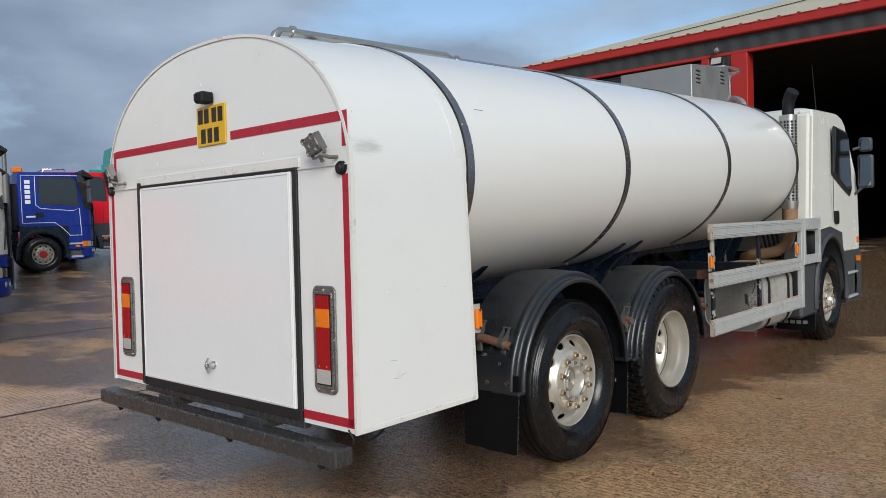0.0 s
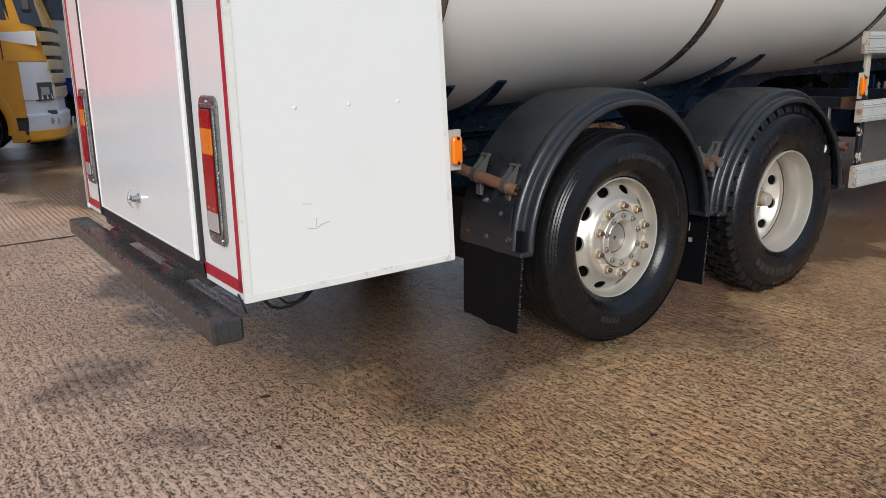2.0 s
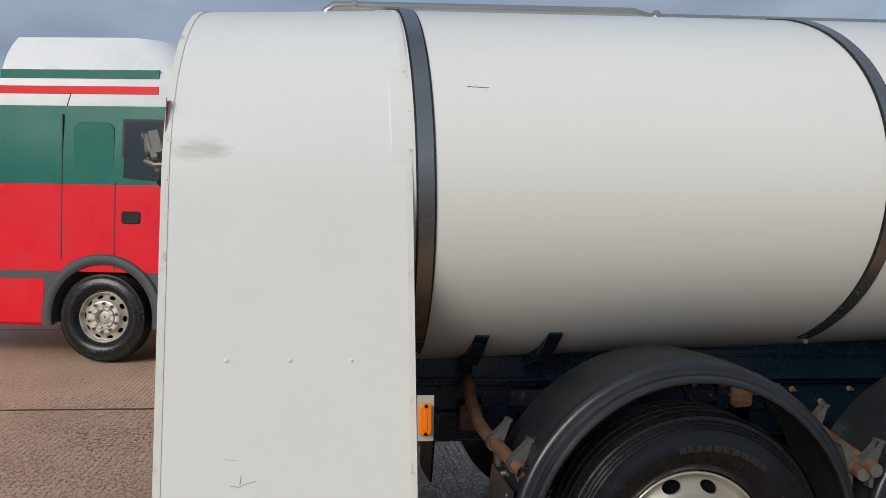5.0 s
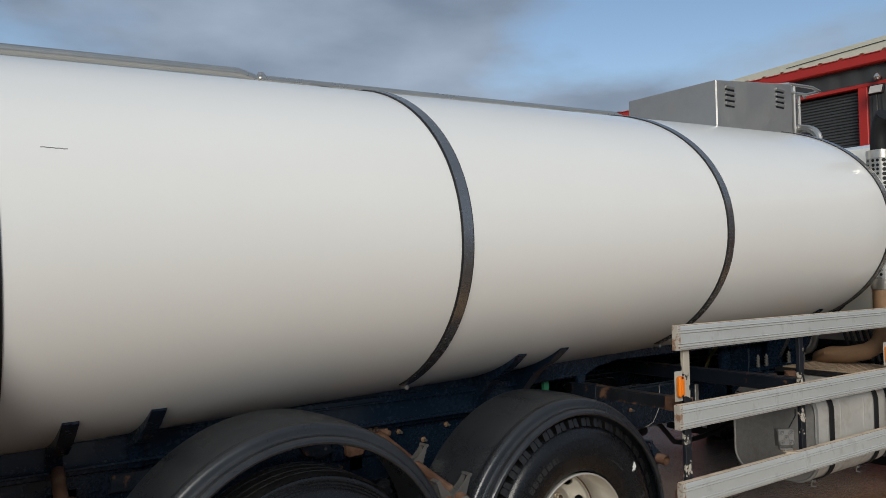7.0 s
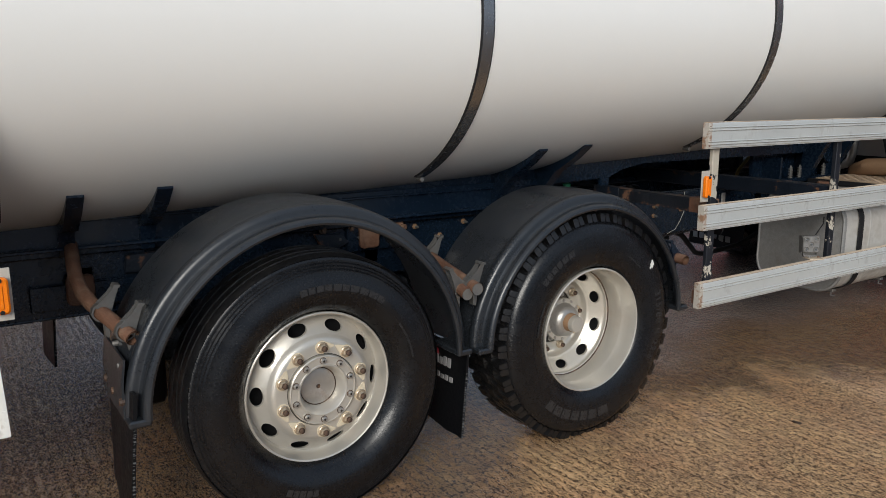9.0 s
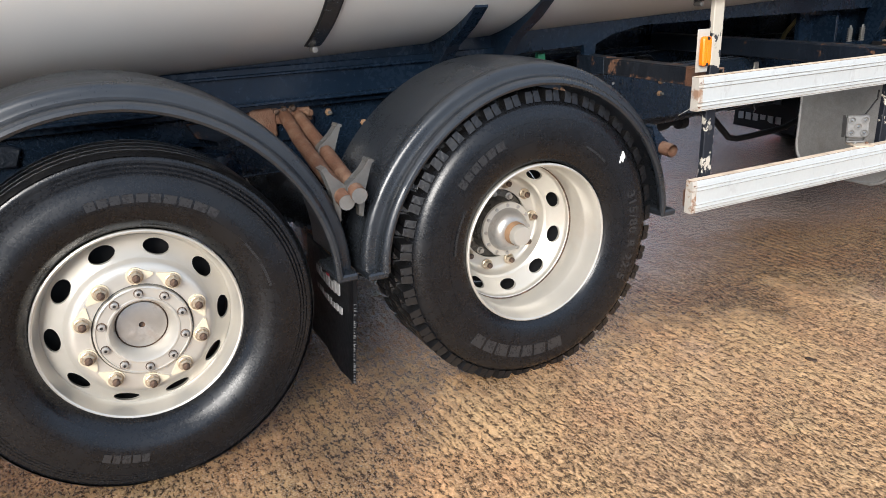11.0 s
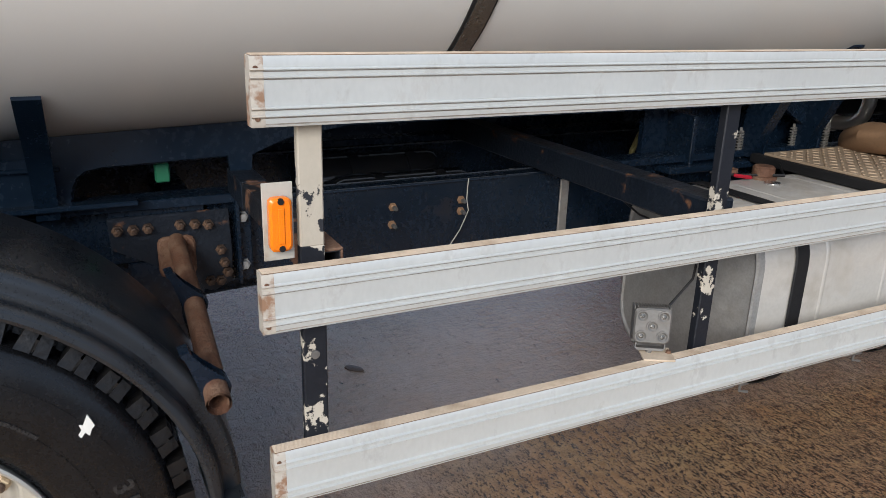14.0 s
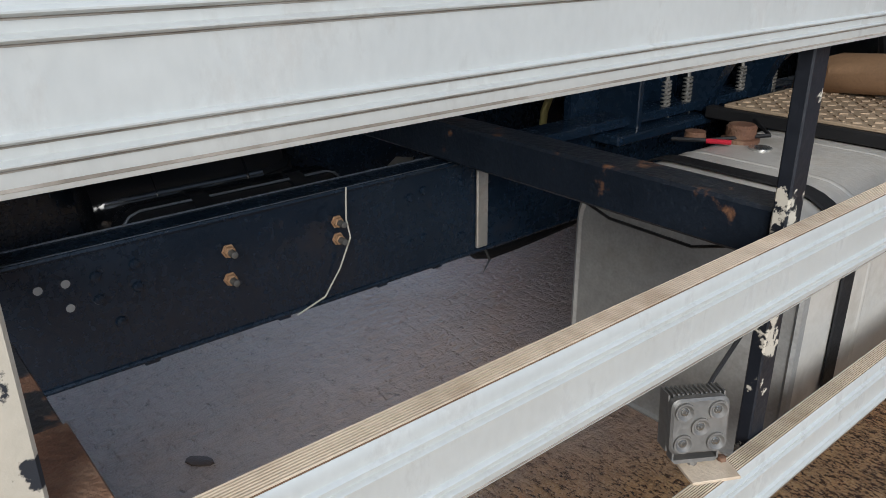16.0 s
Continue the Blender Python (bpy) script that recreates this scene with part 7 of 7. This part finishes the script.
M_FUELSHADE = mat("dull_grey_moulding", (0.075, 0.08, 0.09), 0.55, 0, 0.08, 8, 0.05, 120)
C_RED = colour("bright_red_paint", (0.76, 0.012, 0.028))
C_GREEN = colour("dark_green_paint", (0.004, 0.135, 0.105))
C_WHITE = colour("white_lorry_paint", (0.82, 0.83, 0.84))
C_CREAM = colour("cream_lorry_paint", (0.76, 0.74, 0.66))
C_YELLOW = colour("amber_yellow_paint", (0.90, 0.43, 0.06))
C_BLUE = colour("deep_blue_paint", (0.012, 0.035, 0.26))
C_TEAL = colour("teal_paint", (0.02, 0.30, 0.30))
C_TAN = colour("tan_grille_paint", (0.60, 0.46, 0.25))
C_DULLRED = colour("faded_red_paint", (0.45, 0.03, 0.03))


CORNER = [(-0.62 * (1 - math.cos(radians(a))), -0.44 * (1 - math.sin(radians(a)))) for a in range(0, 91, 10)] + [(-0.90, 0.035), (-1.24, 0.05)]


def along_corner(first, last):
    """Points of the cab's front corner between two places along it."""
    out = []
    n = max(2, int((last - first) * 2) + 1)
    for i in range(n):
        u = first + (last - first) * i / (n - 1)
        k = min(len(CORNER) - 2, int(u))
        f = u - k
        out.append(tuple(p + (q - p) * f for p, q in zip(CORNER[k], CORNER[k + 1])))
    return out


def parked(name, label, x, hub_y, look_):
    """A parked tractor unit that faces +y. x: its right side; hub_y: its front axle. look_: colours and heights."""
    z0 = ground_z(x - 1.2, hub_y)
    yaw = radians(12)
    root = thing(name, label, "lorry", "parked lorries", at=(x - 1.25 * math.cos(yaw), hub_y + 1.25 * math.sin(yaw), z0), rz=-12)
    g = dict(split=2.1, top=3.0, front=1.42, back=-1.15, low=1.15, upper=C_RED, lower=C_RED, roof=None, bumper=M_GREYPLASTIC, win=(1.95, 2.75), grille=C_RED, stripes=())
    g.update(look_)
    zero = (0, 0, 0)
    w, fr, bk = 1.24, g["front"], g["back"]

    def shell(za, zb, mat_, grow=0.0, rake0=0.0, rake1=0.0, name_="cab"):
        s = Shape(mat_)
        rings = []
        for k in range(9):
            z = za + (zb - za) * k / 8
            f = fr - rake0 + (rake0 - rake1) * k / 8
            ww = w + grow - 0.06 * smooth(z, 2.2, 3.6)
            right = [(ww + dx, f + dy) for dx, dy in CORNER]
            rings.append([(-ww + 0.02, bk, z), (ww - 0.02, bk, z), (ww, bk + 0.03, z)] + [(p, q, z) for p, q in right] + [(-p, q, z) for p, q in right[::-1]] + [(-ww, bk + 0.03, z)])
        s.loft(rings)
        return part(name_, s, root)

    body = shell(g["low"], g["split"], g["lower"], 0, 0.0, 0.03)
    shell(g["split"], g["win"][1] + 0.18, g["upper"], 0, 0.03, 0.36, "cab_upper")
    if g["roof"]:
        s = Shape(g["roof"])
        rings = []
        for k in range(9):
            t = k / 8
            z = g["win"][1] + 0.18 + (g["top"] - g["win"][1] - 0.18) * t
            ww = w - 0.05 - 0.30 * t ** 3
            f = fr - 0.34 - 0.55 * t ** 2
            b_ = bk + 0.05 * t
            rings.append([(-ww, b_, z), (ww, b_, z), (ww, f - 0.4, z), (ww - 0.15, f - 0.12, z), (ww - 0.5, f, z), (-ww + 0.5, f, z), (-ww + 0.15, f - 0.12, z), (-ww, f - 0.4, z)])
        s.loft(rings)
        part("roof_deflector", s, root)
    for za, zb, m in g["stripes"]:
        s = Shape(m)
        k0 = (za - g["win"][1] - 0.18) / (g["top"] - g["win"][1] - 0.18)
        ww = w - 0.05 - 0.30 * max(0, k0) ** 3 + 0.006
        s.box((ww - 0.03, bk + 0.02, za), (ww, fr - 0.85, zb), 0.001)
        part("stripe", s, root)
    # side glass, door lines, handle
    a, b_ = g["win"]
    for side in (1, -1):
        xo = side * (w + 0.004) - side * 0.05 * smooth(a, 2.2, 3.6)
        s = Shape(M_GLASS, M_RUBBER)
        d = g.get("shift", 0.0)
        s.prism([(fr - 1.35 - d, a), (fr - 0.50, a - 0.06), (fr - 0.56, b_ - 0.1), (fr - 0.66, b_), (fr - 1.33 - d, b_)], "x", xo - 0.012, xo + 0.002, 0.003)
        s.use(1).prism([(fr - 1.385 - d, a - 0.04), (fr - 0.46, a - 0.10), (fr - 0.53, b_ - 0.08), (fr - 0.65, b_ + 0.03), (fr - 1.36 - d, b_ + 0.03)], "x", xo - 0.022, xo - 0.006, 0.003)
        part("side_window", s, root, "dark side window")
        for y in (fr - 1.45 - d, fr - 0.62):
            s = Shape(M_RUBBER)
            s.box((side * w - 0.004, y, g["low"] + 0.02), (side * w + 0.003, y + 0.012, a - 0.05), 0.001)
            part("door_gap", s, root)
        s = Shape(M_BLACK)
        s.prism(rounded(fr - 1.40 - d * 1.3, 1.60, fr - 1.18 - d * 1.3, 1.74, 0.03), "x", side * w - 0.02, side * w + 0.012, 0.004)
        part("door_handle", s, root, "black door handle")
        s = Shape(g.get("mirror", M_GREYPLASTIC))
        s.box((side * (w + 0.22) - 0.1, fr - 0.30, a + 0.02), (side * (w + 0.22) + 0.1, fr - 0.16, a + 0.46), 0.04)
        s.box((side * (w + 0.22) - 0.09, fr - 0.30, a + 0.50), (side * (w + 0.22) + 0.09, fr - 0.18, a + 0.70), 0.04)
        s.tube([(side * (w - 0.05), fr - 0.35, a + 0.66), (side * (w + 0.2), fr - 0.24, a + 0.62)], 0.02, 6)
        part("mirror", s, root, "wing mirrors")
        # flared arch with a thick lip, and the step well behind the corner
        xa = side * (w - 0.005)
        arch_mat = g.get("arch", M_GREYPLASTIC)
        low = g["low"]
        s = Shape(arch_mat)
        inner_ = [(0.60 * math.cos(radians(q)), 0.52 + 0.61 * math.sin(radians(q))) for q in range(-8, 189, 14)]
        outer_ = [(bk, 0.44), (bk, low), (-0.62, low + 0.03), (-0.45, low + 0.10), (0.32, low + 0.10), (0.50, low + 0.05), (0.70, low), (0.70, 0.36)]
        s.prism(inner_ + outer_, "x", min(xa, xa - side * 0.4), max(xa, xa - side * 0.4), 0.0)
        part("wheel_arch", s, root, "plastic wheel arch")
        s = Shape(arch_mat)
        lip = []
        for q in range(-10, 191, 8):
            c, e = math.cos(radians(q)), math.sin(radians(q))
            lip.append([(xa + side * dx, rr_ * c, 0.52 + rr_ * 1.015 * e) for dx, rr_ in ((-0.02, 0.72), (0.022, 0.715), (0.036, 0.70), (0.040, 0.66), (0.034, 0.615), (0.02, 0.598), (-0.03, 0.598))])
        s.loft(lip)
        part("arch_lip", s, root)
        step_mat = g.get("step", g["bumper"])
        y0_, y1_ = 0.66, fr - 0.43
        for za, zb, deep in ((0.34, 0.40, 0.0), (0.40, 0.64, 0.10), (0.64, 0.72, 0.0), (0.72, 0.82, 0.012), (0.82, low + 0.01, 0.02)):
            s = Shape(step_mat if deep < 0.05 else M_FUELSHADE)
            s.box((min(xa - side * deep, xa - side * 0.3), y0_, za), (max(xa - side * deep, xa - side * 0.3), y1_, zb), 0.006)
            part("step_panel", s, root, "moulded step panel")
        if g.get("treads", True):
            for za, zb, ya in ((0.775, 0.83, y0_ + 0.05), (0.385, 0.445, y0_ + 0.09)):
                s = Shape(M_ALU)
                s.box((xa - 0.05, ya, za), (xa + 0.014, y1_ + 0.01, zb), 0.008)
                part("step_tread", s, root, "pale step tread")
            s = Shape(M_AMBER)
            s.box((xa - 0.03, y1_ - 0.19, 0.70), (xa + 0.008, y1_ - 0.07, 0.755), 0.004)
            part("side_marker", s, root, "amber side marker")
    s = Shape(M_GLASS)
    za, zb = a - 0.15, b_ + 0.12
    ya, yb = fr + 0.012 - 0.10, fr + 0.012 - 0.30
    s.put([(-1.08, ya, za), (1.08, ya, za), (1.04, yb, zb), (-1.04, yb, zb), (1.215, ya - 0.25, za + 0.05), (1.175, yb - 0.25, zb), (-1.215, ya - 0.25, za + 0.05), (-1.175, yb - 0.25, zb)],
              [[0, 1, 2, 3], [1, 4, 5, 2], [0, 3, 7, 6]])
    part("windscreen", s, root, "dark windscreen")
    s = Shape(M_BLACK)
    s.prism([(fr - 0.34, b_ + 0.10), (fr - 0.02, b_ + 0.02), (fr + 0.0, b_ + 0.06), (fr - 0.30, b_ + 0.28)], "x", -1.1, 1.1, 0.01)
    part("sun_visor", s, root, "dark sun visor")
    def band(za, zb, grow, mat_, first=0.0, last=len(CORNER) - 1.0, sides=(1,), name_="front_bumper", label_="", lean=0.0):
        """A strip that follows the cab's front corner; its edges are eased."""
        for side in sides:
            s = Shape(mat_)
            pts = [(w + dx, fr + dy) for dx, dy in along_corner(first, last)]
            rings = []
            for z, k in ((za, grow - 0.014), (za + 0.012, grow), (zb - 0.012, grow - lean), (zb, grow - lean - 0.014)):
                rings.append([(side * (p + k * 0.7), q + k * 0.7, z) for p, q in pts] + [(side * (p - 0.12), q - 0.12, z) for p, q in pts[::-1]])
            s.loft(rings)
            part(name_, s, root, label_)

    low = g["low"]
    s = Shape(g["bumper"])
    right = [(w + dx, fr + dy) for dx, dy in CORNER]
    s.loft([[(p + k, q + k, z) for p, q in right] + [(-p - k, q + k, z) for p, q in right[::-1]] + [(-w + 0.3, fr - 0.44, z), (w - 0.3, fr - 0.44, z)]
            for z, k in ((0.345, -0.07), (0.36, -0.03), (0.40, 0.004), (0.56, 0.020), (0.66, 0.022), (0.685, 0.0), (0.69, -0.03), (0.875, -0.03), (0.88, 0.004), (low - 0.02, 0.0), (low, -0.02))])
    part("front_bumper", s, root, "front bumper with rounded corners")
    for side in (1, -1):
        if g.get("treads", True):
            band(0.695, 0.872, 0.004, M_AMBER, 0.25, 2.1, (side,), "indicator", "amber indicator")
            band(0.695, 0.872, 0.004, M_CLEAR, 2.15, 3.6, (side,), "headlamp", "clear headlamp")
            band(0.695, 0.872, 0.002, M_REFLECTOR, 3.65, 5.6, (side,), "headlamp", "clear headlamp")
        else:
            band(0.86, 1.12, 0.006, M_FUELSHADE, 2.4, 5.4, (side,), "headlamp_recess", "grey headlamp recess")
            band(0.93, 1.05, 0.012, M_CLEAR, 3.0, 4.6, (side,), "headlamp", "clear headlamp")
            band(0.60, 0.72, 0.026, M_FUELSHADE, 4.2, 5.6, (side,), "fog_lamp_recess", "grey lamp recess")
        for u in (4.3, 5.7):
            (px, py), = along_corner(u, u + 0.01)[:1]
            s = Shape(M_CLEAR, g["bumper"])
            s.lathe([(-0.03, 0.056), (0.014, 0.056), (0.016, 0.048)], 16, (0, 0, 0), "y")
            s.use(0).lathe([(0.012, 0.047), (0.022, 0.02), (0.023, 0.0)], 16, (0, 0, 0), "y")
            part("fog_lamp", s, root, "round fog lamp", at=(side * (w + px + 0.008), fr + py + 0.008, 0.58), turn=(0, 0, -side * (60 - 9 * u)))
    # grille: a frame in the cab's colour with dark slots let in
    if g.get("bars", True):
        band(0.56, 1.04, 0.062, g["grille"], 6.3, 11.0, (1, -1), "grille_frame", "lower grille frame")
        band(1.05, 2.0, 0.045, g["grille"], 6.0, 11.0, (1, -1), "grille_frame", "upper grille frame", 0.02)
        for za, zb, u, gr in ((0.62, 0.73, 6.9, 0.066), (0.83, 0.95, 6.9, 0.066), (1.09, 1.16, 6.8, 0.050), (1.27, 1.41, 6.6, 0.046), (1.52, 1.66, 6.5, 0.042), (1.77, 1.90, 6.4, 0.036)):
            band(za, zb, gr, M_BLACK, u, 10.99, (1, -1), "grille_slot", "dark grille slot")
        for side in (1, -1):
            s = Shape(M_RUBBER)
            s.tube([(side * (w + dx + 0.006), fr + dy + 0.004, z) for (dx, dy), z in zip(along_corner(4.6, 5.6), (1.18, 1.42, 1.60))] or [], 0.012, 6)
            part("air_slot", s, root)
            s = Shape(M_RUBBER)
            (px, py), = along_corner(0.6, 0.61)[:1]
            s.box((side * (w + px) - 0.004, fr + py, low), (side * (w + px) + 0.006, fr + py + 0.012, 2.0), 0.002)
            part("panel_gap", s, root)
    if g.get("wrap"):
        for k in range(5):
            band(0.90 + 0.19 * k, 1.04 + 0.19 * k, 0.035, g["wrap"], 6.0 - 0.5 * k, 10.99, (1, -1), "grille_wing", "tan grille wing")
            band(1.03 + 0.19 * k, 1.10 + 0.19 * k, 0.012, M_BLACK, 6.2 - 0.5 * k, 10.99, (1, -1), "grille_slot", "dark grille slot")
    s = Shape(M_PLATEW, M_INK)
    s.box((-0.26, fr + 0.09, 0.44), (0.26, fr + 0.115, 0.56), 0.004)
    s.use(1).box((-0.22, fr + 0.114, 0.465), (0.22, fr + 0.118, 0.535), 0.002)
    part("number_plate", s, root, "white front number plate")
    s = Shape(M_CHASSIS)
    s.box((-0.42, -5.2, 0.62), (0.42, fr - 0.3, 0.95), 0.02)
    s.box((-1.0, -0.08, 0.44), (1.0, 0.08, 0.58), 0.02)
    s.box((-0.9, -4.2, 0.44), (0.9, -4.04, 0.58), 0.02)
    part("chassis", s, root, "dark chassis")
    for side in (1, -1):
        s = Shape(g.get("skirt", g["lower"]))
        s.box((side * 1.0 - 0.2, -3.2, 0.42), (side * 1.0 + 0.2, bk - 0.25, 0.98), 0.04)
        part("side_skirt", s, root, "painted side skirt")
    for y in (0, -4.1):
        for m in (False, True):
            wheel(root, -1.20 if m else 1.20, y, 0.515, g.get("rim", "front"), "road", 15, m, (0, 0, 0))
    if g["roof"]:
        s = Shape(g["upper"])
        for side in (1, -1):
            s.box((side * 1.18 - 0.03, bk - 0.55, 1.3), (side * 1.18 + 0.03, bk - 0.01, g["win"][1] + 0.5), 0.02)
        part("side_fairing", s, root)
    return root, body


r1, _ = parked("parked_lorry", "red and green parked lorry with striped white roof", -5.42, -2.03,
               dict(split=2.04, top=3.80, upper=C_GREEN, lower=C_RED, roof=C_WHITE, grille=C_RED, win=(2.12, 2.76), low=1.04, back=-1.3, front=1.46, shift=-0.12,
                    stripes=((3.08, 3.17, C_RED), (3.26, 3.36, C_GREEN))))
s = Shape(C_GREEN)
s.prism(rounded(-0.36, 2.16, 0.12, 2.75, 0.10), "x", 1.222, 1.240, 0.008)
part("blank_window_panel", s, r1, "blanked green cab window")
s = Shape(M_RUBBER)
s.box((1.225, -0.50, 1.18), (1.243, -0.488, 2.84), 0.001)
s.tube([(1.19, -0.50, 2.84), (1.19, -0.42, 3.10), (1.165, -0.20, 3.22), (1.12, -0.02, 3.45)], 0.006, 5)
part("panel_gap", s, r1)
s = Shape(C_RED)
s.box((0.95, -2.6, 0.40), (1.24, -0.66, 0.98), 0.04)
part("side_tank_cover", s, r1, "red side cover")
s = Shape(M_TRIM)
s.box((0.9, -2.4, 1.02), (1.2, -0.66, 1.10), 0.01)
part("catwalk_plate", s, r1, "pale walkway plate")
r2, _ = parked("parked_lorry", "amber yellow parked lorry with white front corners", -8.62, -0.10,
               dict(split=1.9, top=3.7, upper=C_YELLOW, lower=C_YELLOW, roof=C_YELLOW, bumper=C_WHITE, grille=C_TAN, arch=C_YELLOW, low=1.40, front=1.28, bars=False, back=-0.9, win=(2.0, 2.8), step=C_YELLOW, treads=False, wrap=C_TAN))
s = Shape(C_WHITE)
s.prism([(0.32, 1.76), (1.10, 1.80), (1.10, 1.60), (0.85, 1.64)], "x", 1.20, 1.246)
s.box((1.20, -0.1, 1.40), (1.246, 0.22, 1.425), 0.001)
part("decal", s, r2, "white wedge decal")
s = Shape(C_YELLOW)
s.box((0.95, 0.62, 0.30), (1.246, 0.80, 0.46), 0.02)
part("lower_sill", s, r2, "yellow lower sill")
s = Shape(C_YELLOW)
right = [(1.24 + dx, 1.28 + dy) for dx, dy in CORNER[:-1]]
s.loft([[(p + k, q + k, z) for p, q in right] + [(-p - k, q + k, z) for p, q in right[::-1]] for z, k in ((0.30, -0.02), (0.33, 0.012), (0.45, 0.018), (0.47, 0.0))])
part("lower_lip", s, r2, "yellow lip under the bumper")
parked("parked_lorry", "cream and blue parked lorry with high roof", -10.75, 1.22,
       dict(split=1.9, top=4.15, upper=C_CREAM, lower=C_CREAM, roof=C_CREAM, bumper=C_BLUE, grille=M_BLACK, arch=C_BLUE, low=1.10, mirror=C_CREAM, win=(2.05, 2.85), skirt=C_BLUE))
parked("parked_lorry", "white parked lorry with grey bumper", -16.0, 2.95,
       dict(split=1.9, top=3.0, upper=C_WHITE, lower=C_WHITE, low=1.2, win=(1.95, 2.7)))
r5, _ = parked("parked_lorry", "deep blue parked tipper lorry with tall exhaust", -19.7, 6.55,
               dict(split=1.85, top=2.95, upper=C_BLUE, lower=C_BLUE, roof=None, bumper=C_BLUE, grille=M_BLACK, arch=M_CHASSIS, low=1.34, win=(1.97, 2.74), back=-0.58, front=1.50, shift=0.20, skirt=M_CHASSIS))
s = Shape(C_WHITE)
for p in ([(-0.50, 1.44), (-0.50, 2.82), (1.0, 2.82)], [(-0.14, 2.80), (-0.14, 1.96), (-0.02, 1.86), (0.85, 1.78), (1.02, 1.86), (1.06, 1.05)], [(-0.50, 1.44), (0.35, 1.44), (0.56, 1.26), (0.74, 1.05), (1.06, 1.05)]):
    s.tube([(1.244, y, z) for y, z in p], 0.010, 4)
part("pinstripe", s, r5, "white pinstripe lining")
s = Shape(C_WHITE)
for k in range(5):
    s.box((1.235, -0.41, 2.58 - 0.145 * k), (1.247, -0.27, 2.685 - 0.145 * k), 0.006)
s.box((1.235, -0.40, 1.60), (1.247, -0.16, 1.65), 0.004)
tagged(part("white_lettering", s, r5, "white marks down the cab side"), kind="stuff")
s = Shape(M_CAST)
s.lathe([(1.1, 0.02), (1.12, 0.11), (2.85, 0.11), (2.9, 0.06), (3.05, 0.06), (3.5, 0.06), (3.5, 0.05)], 16, (1.05, -0.86, 0), "z")
part("exhaust_pipe", s, r5, "tall sooty exhaust pipe")
s = Shape(M_BLACK)
s.box((0.5, -1.0, 1.2), (0.9, -0.5, 2.6), 0.05)
part("air_intake", s, r5, "black air intake box")
s = Shape(C_DULLRED, M_HUB)
s.lathe([(0.0, 0.12), (0.06, 0.11), (0.07, 0.0)], 16, (1.19, 0, 0.515), "x")
part("hub_cover", s, r5, "red hub")
s = Shape(M_HUB, M_AMBER)
s.box((-0.9, -1.7, 2.4), (0.9, -1.05, 2.95), 0.05)
s.use(1).box((0.55, -0.66, 2.92), (0.95, -0.40, 3.08), 0.03)
part("crane_body", s, r5, "grey and orange loading gear behind the cab")
s = Shape(M_CHROME)
s.tube([(1.0, 0.12, 2.93), (1.0, 0.14, 3.02), (1.0, 0.70, 3.03), (1.0, 0.72, 2.90)], 0.025, 8)
s.tube([(1.0, 0.12, 3.02), (-1.0, 0.12, 3.02)], 0.025, 8)
part("roof_bar", s, r5, "bright roof lamp bar")
parked("parked_lorry", "red parked lorry with dark windscreen", -23.1, 9.05,
       dict(split=1.9, top=3.05, upper=C_RED, lower=C_RED, low=1.25, win=(2.08, 2.86), front=1.40, shift=0.15))
parked("parked_lorry", "teal parked lorry with white roof edge", -27.0, 13.5,
       dict(split=2.0, top=4.2, upper=C_TEAL, lower=C_TEAL, roof=C_TEAL, low=1.25, win=(2.1, 2.9), front=1.45))


# ---- scraps on the ground ----
M_LEAF = mat("sodden_dead_leaf", (0.045, 0.026, 0.015), 0.5, 0, 0.3, 40, 0.2, 200)
for x, y, size, turn in ((-0.17, 4.59, 0.085, 40), (1.17, 0.09, 0.03, 10), (0.73, 0.23, 0.035, 75), (1.71, 4.13, 0.04, 15), (1.95, 1.2, 0.025, 60), (2.3, 5.2, 0.03, 120), (0.6, 2.5, 0.04, 33)):
    s = Shape(M_LEAF)
    rnd = random.Random(int(x * 100) + 7)
    ring = [(size * (0.5 + 0.12 * rnd.random()) * math.cos(k * math.pi / 5), size * (0.22 + 0.1 * rnd.random()) * math.sin(k * math.pi / 5)) for k in range(10)]
    s.loft([[(p, q, 0.001) for p, q in ring], [(p * 0.95, q * 0.95, 0.004 + 0.004 * rnd.random()) for p, q in ring], [(p * 0.3, q * 0.3, 0.008) for p, q in ring]])
    ob = solid("dead_leaf", s, "small sodden brown leaf lying on wet concrete", "leaf", "leaves on the yard", at=(x, y, ground_z(x, y)))
    ob.rotation_euler = (0, 0, radians(turn))
